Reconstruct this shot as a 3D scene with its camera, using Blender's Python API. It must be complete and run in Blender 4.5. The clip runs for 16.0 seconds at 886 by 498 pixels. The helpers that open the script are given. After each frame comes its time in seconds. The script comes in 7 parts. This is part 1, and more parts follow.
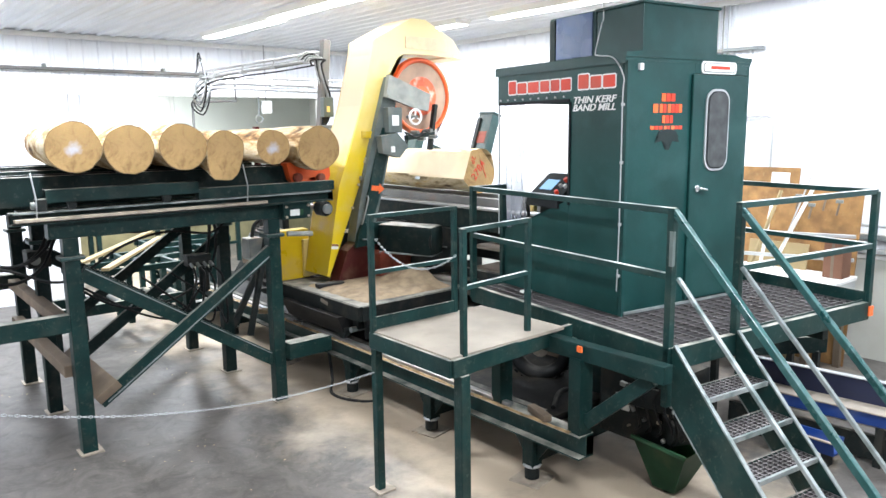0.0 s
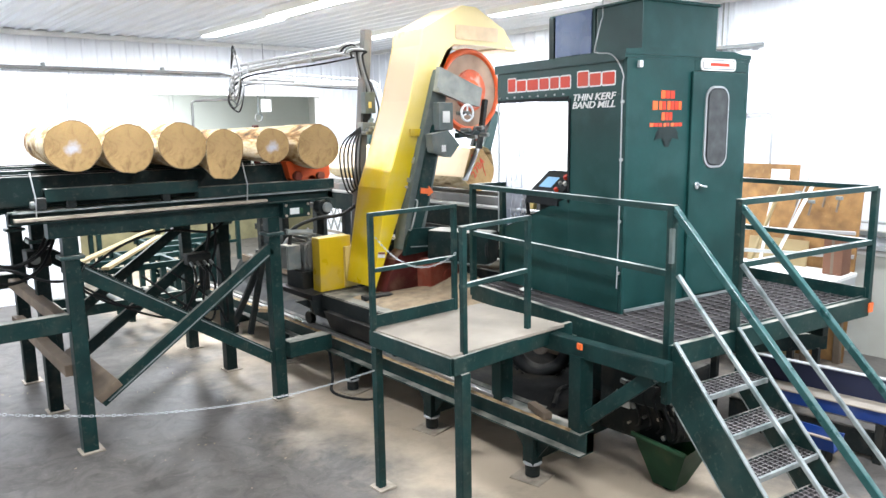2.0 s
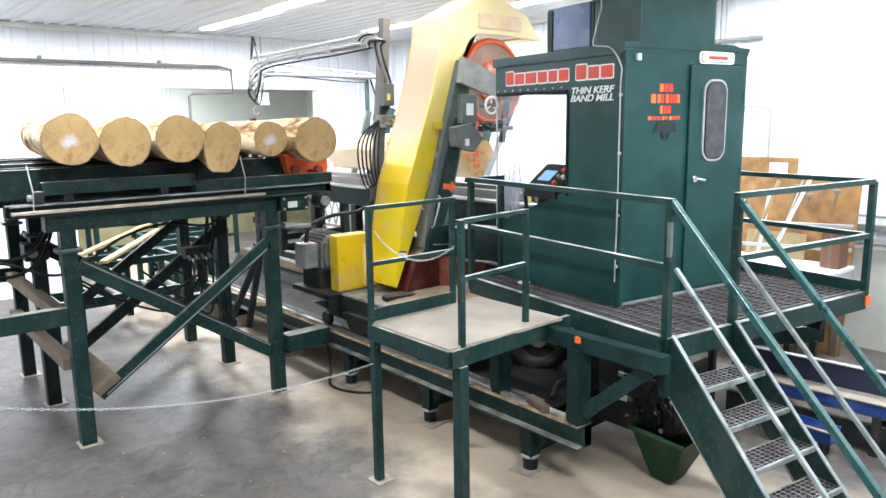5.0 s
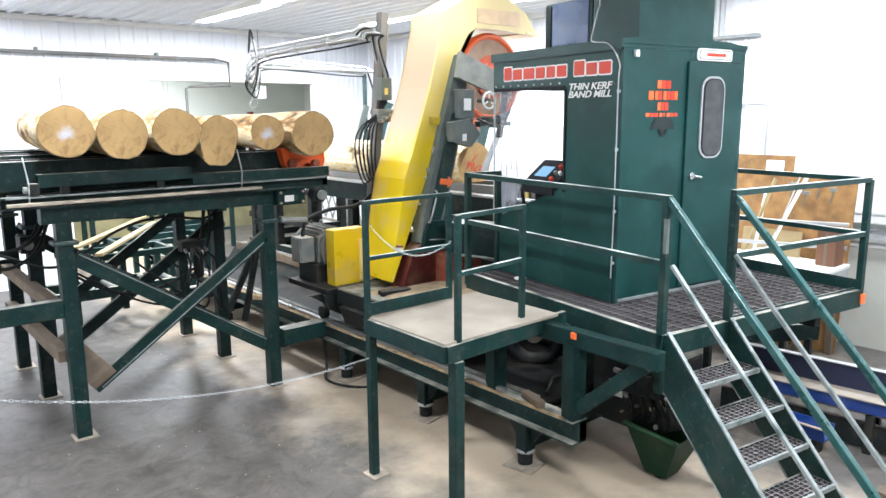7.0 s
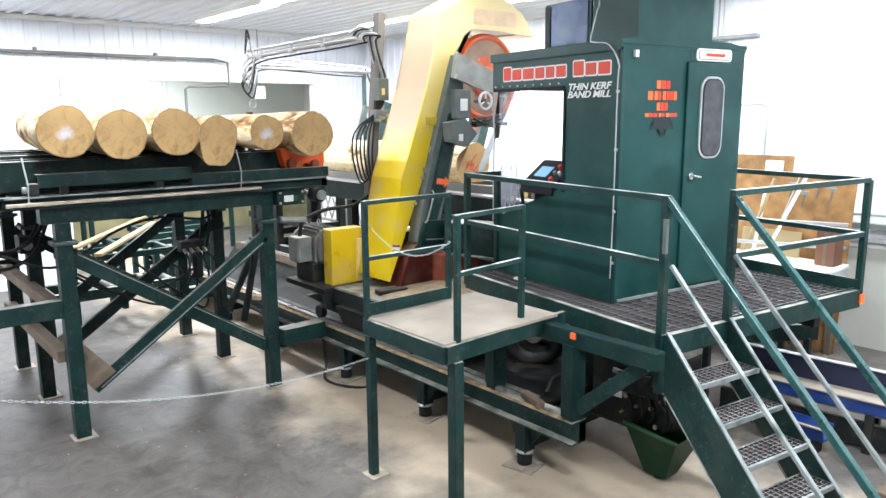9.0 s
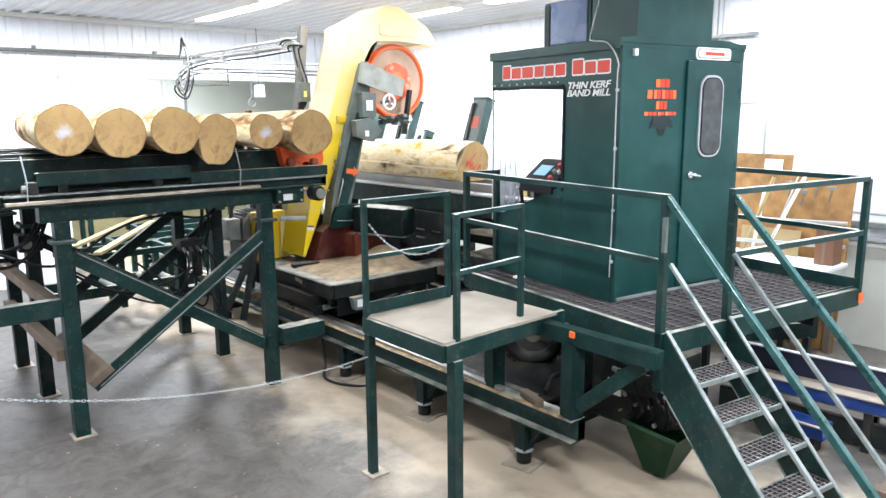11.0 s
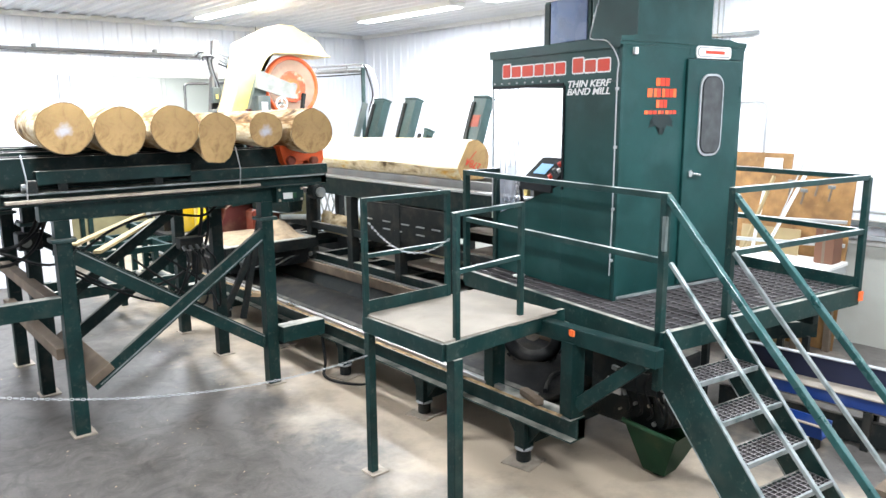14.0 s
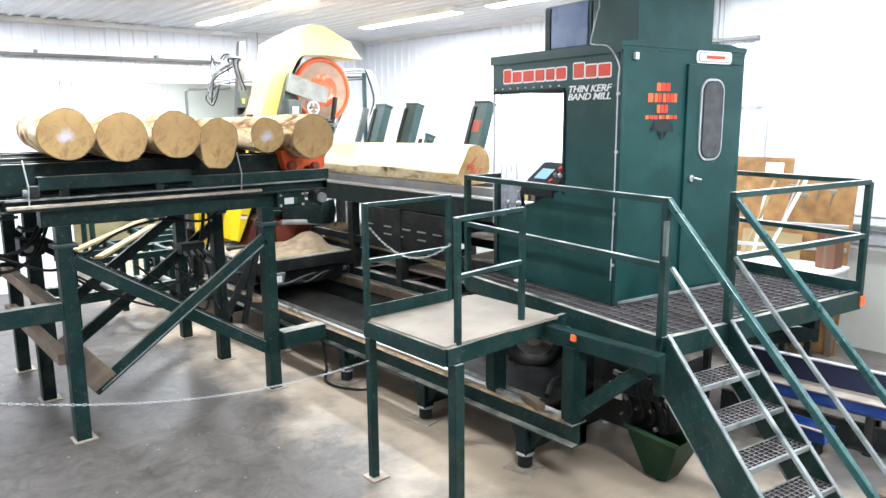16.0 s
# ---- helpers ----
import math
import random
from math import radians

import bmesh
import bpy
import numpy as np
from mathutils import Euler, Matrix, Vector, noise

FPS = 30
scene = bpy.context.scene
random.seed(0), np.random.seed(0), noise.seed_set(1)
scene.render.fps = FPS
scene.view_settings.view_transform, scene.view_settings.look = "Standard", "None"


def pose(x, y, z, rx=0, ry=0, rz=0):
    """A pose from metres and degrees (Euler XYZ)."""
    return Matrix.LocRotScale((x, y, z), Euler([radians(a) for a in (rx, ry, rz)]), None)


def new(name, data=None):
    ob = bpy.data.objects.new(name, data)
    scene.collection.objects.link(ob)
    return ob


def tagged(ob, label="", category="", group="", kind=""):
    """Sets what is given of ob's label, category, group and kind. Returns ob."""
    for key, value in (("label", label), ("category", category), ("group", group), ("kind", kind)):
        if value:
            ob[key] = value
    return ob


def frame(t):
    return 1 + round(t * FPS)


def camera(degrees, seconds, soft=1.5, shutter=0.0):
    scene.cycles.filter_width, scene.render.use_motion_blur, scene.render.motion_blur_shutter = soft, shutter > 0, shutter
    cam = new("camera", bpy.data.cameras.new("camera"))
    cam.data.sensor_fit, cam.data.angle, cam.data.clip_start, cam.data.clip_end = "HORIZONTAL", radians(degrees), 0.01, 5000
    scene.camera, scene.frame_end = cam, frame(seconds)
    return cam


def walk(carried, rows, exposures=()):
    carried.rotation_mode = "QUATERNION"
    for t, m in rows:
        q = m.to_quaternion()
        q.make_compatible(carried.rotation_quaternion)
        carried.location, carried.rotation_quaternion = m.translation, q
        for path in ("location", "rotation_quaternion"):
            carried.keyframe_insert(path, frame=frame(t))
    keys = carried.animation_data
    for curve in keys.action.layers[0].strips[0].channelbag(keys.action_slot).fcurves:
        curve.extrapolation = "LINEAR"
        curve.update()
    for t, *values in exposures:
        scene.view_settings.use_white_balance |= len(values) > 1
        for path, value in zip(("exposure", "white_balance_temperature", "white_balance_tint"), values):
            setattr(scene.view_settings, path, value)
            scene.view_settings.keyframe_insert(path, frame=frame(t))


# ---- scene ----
# ---------- camera: held at one spot, turning slightly ----------
cam = camera(63.0, 16.0, soft=1.5)
EYE = (0.0, 0.0, 2.7)
CAM = [
    (0, 80.541, 0.704, -40.223), (0.5, 80.507, 0.8, -40.272), (1, 80.444, 0.823, -40.267),
    (1.5, 80.395, 0.828, -40.272), (2, 80.377, 0.893, -40.266), (2.5, 80.361, 0.926, -40.273),
    (3, 80.324, 0.966, -40.293), (3.5, 80.16, 1.121, -40.355), (4, 80.03, 1.107, -40.355),
    (6.5, 79.607, 0.453, -40.558), (7, 79.469, 0.421, -40.602), (7.5, 79.402, 0.412, -40.658),
    (8, 79.424, 0.422, -40.671), (8.5, 79.468, 0.412, -40.658), (9, 79.481, 0.418, -40.651),
    (11.5, 79.362, 0.404, -40.729), (12, 79.387, 0.391, -40.774), (12.5, 79.4, 0.393, -40.774),
    (13, 79.358, 0.479, -40.757), (13.5, 79.297, 0.464, -40.734), (14, 79.263, 0.374, -40.707),
    (14.5, 79.322, 0.369, -40.657), (15, 79.413, 0.383, -40.654), (15.5, 79.545, 0.414, -40.646),
    (16, 79.659, 0.456, -40.629),
]
walk(cam, [(t, pose(*EYE, rx, ry, rz)) for t, rx, ry, rz in CAM])

# ---------- light ----------
scene.view_settings.exposure = 0.32
world = bpy.data.worlds.new("world")
scene.world = world
world.use_nodes = True
world.node_tree.nodes["Background"].inputs[0].default_value = (0.85, 0.93, 1.0, 1)
world.node_tree.nodes["Background"].inputs[1].default_value = 0.1
ROOM = dict(x0=-5.0, x1=9.0, y0=-5.0, y1=13.0, z1=4.29)
LAMP_POWER = 186
# Side and near-end lamps are unseen, added to brighten floor, wall and cab.
FIXTURES = [(4.95, 10.5, 1.1), (7.3, 9.35, 1.0), (4.85, 8.06, 0.22), (1.6, 10.6, 1.5), (-2.5, 9.0, 1.25), (7.3, 6.3, 1.0), (1.2, 6.0, 0.95), (-2.5, 3.5, 0.12), (4.85, 5.6, 0.12), (1.8, 0.6, 0.95), (4.7, 0.6, 1.1), (8.0, 2.9, 0.65), (8.0, -1.8, 0.4)]
SHOP_WHITE = (0.885, 0.933, 1.0)


def ceiling_lamp(x, y, z, power, sx, sy):
    li = bpy.data.lights.new("ceiling_lamp", "AREA")
    li.shape, li.size, li.size_y, li.energy, li.color = "RECTANGLE", sx, sy, power, SHOP_WHITE
    ob = new("ceiling_lamp", li)
    ob.location = (x, y, z)
    return ob


for fx, fy, fk in FIXTURES:
    ceiling_lamp(fx, fy, ROOM["z1"] - 0.11, LAMP_POWER * fk, 0.3, 2.3)
# Added fill light for the next bay, with no fixture of its own.
ceiling_lamp(5.2, 15.0, 3.9, 260, 0.3, 1.6)


# ---------- materials ----------
def mat(name, col, rough=0.5, metal=0.0, var=0.2, scale=3.0, bump=0.08, fine=90.0, stain=None, stain_amt=0.35, stain_scale=1.6, dust=0.0, dust_col=(0.55, 0.46, 0.34), rand=0.0, coat=0.0, spec=0.35, speck=0.0, speck_col=(0.3, 0.3, 0.27)):
    """Paint, metal, wood: two sizes of variation, stains, and dust that settles on upward faces (on railings painted
    highlights too).
    """
    m = bpy.data.materials.new(name)
    m.use_nodes = True
    nt = m.node_tree
    N, L = nt.nodes, nt.links
    b = N["Principled BSDF"]
    tc = N.new("ShaderNodeTexCoord")
    big = N.new("ShaderNodeTexNoise")
    big.inputs["Scale"].default_value, big.inputs["Detail"].default_value = scale, 6
    small = N.new("ShaderNodeTexNoise")
    small.inputs["Scale"].default_value, small.inputs["Detail"].default_value = fine, 3
    for n in (big, small):
        L.new(tc.outputs["Object"], n.inputs["Vector"])
    ramp = N.new("ShaderNodeValToRGB")
    ramp.color_ramp.elements[0].position, ramp.color_ramp.elements[1].position = 0.3, 0.72
    ramp.color_ramp.elements[0].color = (*[c * (1 - var) for c in col], 1)
    ramp.color_ramp.elements[1].color = (*[min(1, c * (1 + var)) for c in col], 1)
    L.new(big.outputs["Fac"], ramp.inputs["Fac"])
    out = ramp.outputs["Color"]

    def mix(a, colour, fac, mode="MIX"):
        x = N.new("ShaderNodeMix")
        x.data_type, x.blend_type = "RGBA", mode
        L.new(a, x.inputs[6])
        if isinstance(colour, tuple):
            x.inputs[7].default_value = (*colour, 1)
        else:
            L.new(colour, x.inputs[7])
        if isinstance(fac, float):
            x.inputs[0].default_value = fac
        else:
            L.new(fac, x.inputs[0])
        return x.outputs[2]

    def band(src, lo, hi, top):
        r = N.new("ShaderNodeMapRange")
        L.new(src, r.inputs["Value"])
        for k, v in (("From Min", lo), ("From Max", hi), ("To Min", 0.0), ("To Max", top)):
            r.inputs[k].default_value = v
        return r.outputs["Result"]

    out = mix(out, small.outputs["Color"], 0.10, "OVERLAY")
    if rand:
        oi = N.new("ShaderNodeObjectInfo")
        rr = band(oi.outputs["Random"], 0, 1, rand)
        out = mix(out, tuple(c * 0.45 for c in col), rr)
    if stain:
        sn = N.new("ShaderNodeTexNoise")
        sn.inputs["Scale"].default_value, sn.inputs["Detail"].default_value = stain_scale, 8
        L.new(tc.outputs["Object"], sn.inputs["Vector"])
        out = mix(out, stain, band(sn.outputs["Fac"], 0.5, 0.68, stain_amt))
    if speck:
        wn = N.new("ShaderNodeTexNoise")
        wn.inputs["Scale"].default_value, wn.inputs["Detail"].default_value, wn.inputs["Roughness"].default_value = 22.0, 12, 0.75
        L.new(tc.outputs["Object"], wn.inputs["Vector"])
        out = mix(out, speck_col, band(wn.outputs["Fac"], 0.56, 0.72, speck))
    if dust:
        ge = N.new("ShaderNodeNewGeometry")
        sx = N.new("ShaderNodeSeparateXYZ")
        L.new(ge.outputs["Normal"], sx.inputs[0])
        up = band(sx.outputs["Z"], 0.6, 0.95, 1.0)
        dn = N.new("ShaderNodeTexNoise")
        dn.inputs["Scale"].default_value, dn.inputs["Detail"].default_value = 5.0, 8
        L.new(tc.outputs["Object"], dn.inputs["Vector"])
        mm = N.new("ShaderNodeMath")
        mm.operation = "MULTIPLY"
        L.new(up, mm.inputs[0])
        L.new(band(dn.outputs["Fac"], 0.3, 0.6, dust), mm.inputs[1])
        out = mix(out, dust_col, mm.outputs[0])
    L.new(out, b.inputs["Base Color"])
    b.inputs["Metallic"].default_value = metal
    b.inputs["Coat Weight"].default_value = coat
    b.inputs["Specular IOR Level"].default_value = spec
    L.new(band(big.outputs["Fac"], 0.25, 0.75, 0.0), b.inputs["Roughness"])
    rn = b.inputs["Roughness"].links[0].from_node
    rn.inputs["To Min"].default_value, rn.inputs["To Max"].default_value = max(0.03, rough - 0.1), min(1, rough + 0.12)
    if bump:
        bp = N.new("ShaderNodeBump")
        bp.inputs["Strength"].default_value, bp.inputs["Distance"].default_value = bump, 0.01
        L.new(small.outputs["Fac"], bp.inputs["Height"])
        L.new(bp.outputs["Normal"], b.inputs["Normal"])
    return m


GREEN = (0.008, 0.047, 0.044)
DUST = (0.50, 0.47, 0.41)
paint_green = mat("green_paint", GREEN, 0.38, var=0.22, stain=(0.022, 0.072, 0.068), stain_amt=0.6, stain_scale=3.5, spec=0.28, speck=0.12, speck_col=(0.07, 0.12, 0.115))
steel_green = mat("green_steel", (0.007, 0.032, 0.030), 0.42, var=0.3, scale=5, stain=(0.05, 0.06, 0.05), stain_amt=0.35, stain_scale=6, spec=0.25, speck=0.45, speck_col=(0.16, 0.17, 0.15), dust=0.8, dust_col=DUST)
beam_green = mat("scuffed_green_beam", (0.006, 0.027, 0.0255), 0.45, var=0.3, scale=5, stain=(0.03, 0.045, 0.04), stain_amt=0.4, stain_scale=6, spec=0.2, speck=0.4, speck_col=(0.10, 0.11, 0.10))
# Pale rail tops: dust and wear, plus highlights painted into the same colour.
rail_green = mat("worn_green_rail_highlit", (0.007, 0.036, 0.034), 0.38, var=0.3, scale=5, stain=(0.05, 0.07, 0.06), stain_amt=0.4, stain_scale=7, spec=0.35, speck=0.4, speck_col=(0.16, 0.18, 0.17), dust=1.0, dust_col=(0.62, 0.66, 0.64))
rail_teal = mat("teal_handrail", (0.010, 0.062, 0.060), 0.3, var=0.25, scale=6, stain=(0.06, 0.13, 0.13), stain_amt=0.5, stain_scale=8, spec=0.5, speck=0.3, speck_col=(0.2, 0.26, 0.26))
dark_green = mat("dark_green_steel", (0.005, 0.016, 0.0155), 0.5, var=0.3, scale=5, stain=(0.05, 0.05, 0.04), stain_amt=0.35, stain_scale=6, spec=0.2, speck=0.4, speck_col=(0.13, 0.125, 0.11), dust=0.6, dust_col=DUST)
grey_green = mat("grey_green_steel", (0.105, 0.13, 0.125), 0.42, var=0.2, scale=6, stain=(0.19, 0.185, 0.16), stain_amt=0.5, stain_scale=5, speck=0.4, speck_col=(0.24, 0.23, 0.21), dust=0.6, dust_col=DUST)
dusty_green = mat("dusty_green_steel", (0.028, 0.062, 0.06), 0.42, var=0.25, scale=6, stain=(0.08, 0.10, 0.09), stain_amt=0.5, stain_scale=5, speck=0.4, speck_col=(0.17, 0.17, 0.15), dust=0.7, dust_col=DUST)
plate_grey = mat("dusty_foot_plate", (0.42, 0.36, 0.29), 0.6, var=0.2, scale=8, stain=(0.12, 0.10, 0.085), stain_amt=0.5, stain_scale=9)
blade_steel = mat("dark_blade_steel", (0.15, 0.16, 0.165), 0.4, metal=0.5, var=0.2, scale=8)
black_rubber = mat("black_rubber", (0.012, 0.013, 0.014), 0.55, var=0.3, stain=(0.05, 0.045, 0.04), stain_amt=0.4, stain_scale=6, spec=0.2, dust=0.12, dust_col=DUST)
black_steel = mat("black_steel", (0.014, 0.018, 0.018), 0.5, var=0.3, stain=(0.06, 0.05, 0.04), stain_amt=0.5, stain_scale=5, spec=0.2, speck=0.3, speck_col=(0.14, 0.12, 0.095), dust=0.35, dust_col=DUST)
yellow_paint = mat("yellow_paint", (0.64, 0.44, 0.012), 0.3, var=0.12, scale=3, stain=(0.50, 0.36, 0.16), stain_amt=0.7, stain_scale=2.2, bump=0.03, dust=0.5, dust_col=(0.75, 0.62, 0.38), coat=0.3)
yellow_dusty = mat("dusty_yellow_paint", (0.76, 0.58, 0.20), 0.45, var=0.1, scale=2, stain=(0.70, 0.55, 0.36), stain_amt=0.85, stain_scale=1.3, bump=0.04, dust=0.5, dust_col=(0.75, 0.62, 0.38), coat=0.15)
orange_paint = mat("orange_paint", (0.82, 0.13, 0.035), 0.38, var=0.12, stain=(0.62, 0.22, 0.10), stain_amt=0.5)
red_paint = mat("red_paint", (0.62, 0.045, 0.02), 0.4, var=0.15, stain=(0.4, 0.12, 0.07), stain_amt=0.4)
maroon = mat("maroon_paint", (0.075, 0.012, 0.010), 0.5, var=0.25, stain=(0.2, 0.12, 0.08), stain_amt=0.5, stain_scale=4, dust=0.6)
steel = mat("worn_steel", (0.42, 0.43, 0.43), 0.35, metal=0.85, var=0.15, stain=(0.3, 0.25, 0.2), stain_amt=0.4)
bright_steel = mat("galvanised_steel", (0.46, 0.48, 0.49), 0.42, metal=0.4, var=0.12)
white_sheet = mat("white_steel_sheet", (0.75, 0.77, 0.81), 0.42, var=0.04, scale=0.7, bump=0.02, stain=(0.66, 0.66, 0.64), stain_amt=0.3, stain_scale=0.9)
grey_sheet = mat("grey_wall_panel", (0.58, 0.59, 0.54), 0.6, var=0.08, scale=0.9, stain=(0.42, 0.40, 0.34), stain_amt=0.35)
pale_wall = mat("pale_green_grey_panel", (0.60, 0.63, 0.57), 0.6, var=0.05, scale=0.9, stain=(0.52, 0.54, 0.48), stain_amt=0.3)
white_paint = mat("white_paint", (0.78, 0.78, 0.76), 0.45, var=0.06)
plywood = mat("plywood", (0.27, 0.145, 0.052), 0.6, var=0.4, scale=5, stain=(0.12, 0.06, 0.025), stain_amt=0.6, stain_scale=4.5, rand=0.25, speck=0.5, speck_col=(0.40, 0.26, 0.12))
board_pale = mat("pale_board", (0.31, 0.272, 0.228), 0.65, var=0.18, scale=3.5, stain=(0.25, 0.215, 0.175), stain_amt=0.55, stain_scale=4, speck=0.4, speck_col=(0.20, 0.18, 0.155))
timber = mat("rough_timber", (0.165, 0.125, 0.09), 0.75, var=0.35, scale=4, stain=(0.10, 0.075, 0.055), stain_amt=0.5, stain_scale=5)
lumber_yellow = mat("fresh_lumber", (0.32, 0.245, 0.13), 0.6, var=0.15, scale=4)
sawdust = mat("sawdust", (0.58, 0.46, 0.31), 0.9, var=0.2, scale=9, bump=0.6, fine=160, stain=(0.46, 0.30, 0.15), stain_amt=0.5, stain_scale=4)
# Darker copy of the sawdust: shade from bed and log is in the colour.
shaded_deck_dust = mat("shaded_tan_sawdust", (0.31, 0.235, 0.155), 0.9, var=0.3, scale=9, bump=0.7, fine=160, stain=(0.20, 0.14, 0.09), stain_amt=0.5, stain_scale=5)
blue_paint = mat("blue_paint", (0.010, 0.040, 0.19), 0.35, var=0.15, stain=(0.12, 0.16, 0.25), stain_amt=0.4, stain_scale=3)
navy = mat("dark_blue_paint", (0.018, 0.022, 0.05), 0.45, var=0.2)
funnel_green = mat("green_hopper_paint", (0.018, 0.075, 0.036), 0.45, var=0.25, stain=(0.10, 0.13, 0.06), stain_amt=0.5, stain_scale=4)
plastic_white = mat("white_plastic", (0.80, 0.80, 0.80), 0.35, var=0.03)
black_plastic = mat("black_plastic", (0.018, 0.02, 0.022), 0.7, var=0.1, spec=0.1)
chrome = mat("chrome", (0.75, 0.76, 0.77), 0.15, metal=1.0, var=0.03, bump=0.0)
tinted = mat("dark_tinted_glass", (0.055, 0.06, 0.062), 0.12, var=0.3, scale=9, bump=0.0)
brown_box = mat("brown_cardboard", (0.16, 0.075, 0.045), 0.7, var=0.15)
orange_marker = mat("orange_reflector", (0.85, 0.16, 0.04), 0.35, var=0.1)
label_white = mat("white_label", (0.78, 0.78, 0.76), 0.4, var=0.04)
tree_black = mat("black_decal", (0.012, 0.022, 0.022), 0.5, var=0.1)
blue_grey = mat("blue_grey_panel", (0.07, 0.11, 0.22), 0.28, var=0.25, scale=3, stain=(0.17, 0.19, 0.25), stain_amt=0.5, stain_scale=2.5)
motor_grey = mat("grey_motor_paint", (0.17, 0.19, 0.19), 0.45, var=0.2, scale=6, stain=(0.32, 0.27, 0.2), stain_amt=0.5, stain_scale=6, dust=0.6)


def glow(name, col, power):
    m = bpy.data.materials.new(name)
    m.use_nodes = True
    b = m.node_tree.nodes["Principled BSDF"]
    b.inputs["Base Color"].default_value = (*col, 1)
    b.inputs["Emission Color"].default_value = (*col, 1)
    b.inputs["Emission Strength"].default_value = power
    return m


def yellow_skin_mat(name="half_dusty_yellow_paint", lo=2.35, hi=2.95, pale=(0.56, 0.43, 0.32)):
    """Yellow paint below, an uneven coat of fine tan sawdust towards the top; on the front also painted glare."""
    m = mat(name, (0.74, 0.54, 0.012), 0.35, var=0.08, scale=2, stain=(0.66, 0.50, 0.20), stain_amt=0.5, stain_scale=3.0, bump=0.03)
    nt = m.node_tree
    N, L = nt.nodes, nt.links
    b = N["Principled BSDF"]
    old = b.inputs["Base Color"].links[0].from_socket
    tc = [n for n in N if n.type == "TEX_COORD"][0]
    sx, no, mu, ad, mr, mx = N.new("ShaderNodeSeparateXYZ"), N.new("ShaderNodeTexNoise"), N.new("ShaderNodeMath"), N.new("ShaderNodeMath"), N.new("ShaderNodeMapRange"), N.new("ShaderNodeMix")
    no.inputs["Scale"].default_value, no.inputs["Detail"].default_value = 1.6, 8
    L.new(tc.outputs["Object"], sx.inputs[0])
    L.new(tc.outputs["Object"], no.inputs["Vector"])
    mu.operation = "MULTIPLY"
    L.new(no.outputs["Fac"], mu.inputs[0])
    mu.inputs[1].default_value = 1.6
    L.new(mu.outputs[0], ad.inputs[0])
    L.new(sx.outputs["Z"], ad.inputs[1])
    L.new(ad.outputs[0], mr.inputs["Value"])
    mr.inputs["From Min"].default_value, mr.inputs["From Max"].default_value, mr.inputs["To Max"].default_value = lo, hi, 0.92
    mx.data_type = "RGBA"
    L.new(mr.outputs[0], mx.inputs[0])
    L.new(old, mx.inputs[6])
    mx.inputs[7].default_value = (*pale, 1)
    L.new(mx.outputs[2], b.inputs["Base Color"])
    return m


yellow_skin = yellow_skin_mat()
# The pale top mixes dust with lamp glare put into the colour.
yellow_front = yellow_skin_mat("yellow_paint_fading_to_dust_and_glare", 2.65, 3.55, (0.74, 0.61, 0.33))
orange_scuffed = mat("scuffed_orange_paint", (0.58, 0.10, 0.035), 0.5, var=0.25, scale=7, stain=(0.72, 0.52, 0.42), stain_amt=0.8, stain_scale=9)
wheel_dusty = mat("dusty_wheel_web", (0.36, 0.24, 0.17), 0.6, var=0.25, scale=5, stain=(0.40, 0.30, 0.22), stain_amt=0.6, stain_scale=4)
tan_panel = mat("faded_tan_panel", (0.66, 0.48, 0.30), 0.5, var=0.15, scale=6)
tube_light = glow("lit_diffuser", (0.95, 0.98, 1.0), 9.0)
screen_glow = glow("lit_screen", (0.16, 0.34, 0.55), 0.45)
lamp_red = glow("lit_red_lamp", (1.0, 0.25, 0.12), 2.0)


def clear_film():
    m = bpy.data.materials.new("clear_plastic_film")
    m.use_nodes = True
    nt = m.node_tree
    N, L = nt.nodes, nt.links
    N.remove(N["Principled BSDF"])
    tr, gl, df, mx, m2 = (N.new("ShaderNodeBsdfTransparent"), N.new("ShaderNodeBsdfGlossy"), N.new("ShaderNodeBsdfDiffuse"), N.new("ShaderNodeMixShader"), N.new("ShaderNodeMixShader"))
    gl.inputs["Roughness"].default_value = 0.12
    df.inputs["Color"].default_value = (0.40, 0.43, 0.50, 1)
    tc, no, mr = N.new("ShaderNodeTexCoord"), N.new("ShaderNodeTexNoise"), N.new("ShaderNodeMapRange")
    no.inputs["Scale"].default_value = 2.5
    L.new(tc.outputs["Object"], no.inputs["Vector"])
    L.new(no.outputs["Fac"], mr.inputs["Value"])
    mr.inputs["From Min"].default_value, mr.inputs["From Max"].default_value = 0.35, 0.7
    mr.inputs["To Min"].default_value, mr.inputs["To Max"].default_value = 0.30, 0.80
    L.new(mr.outputs["Result"], m2.inputs[0])
    L.new(tr.outputs[0], m2.inputs[1])
    L.new(df.outputs[0], m2.inputs[2])
    mx.inputs[0].default_value = 0.10
    L.new(m2.outputs[0], mx.inputs[1])
    L.new(gl.outputs[0], mx.inputs[2])
    L.new(mx.outputs[0], N["Material Output"].inputs["Surface"])
    return m


film_mat = clear_film()


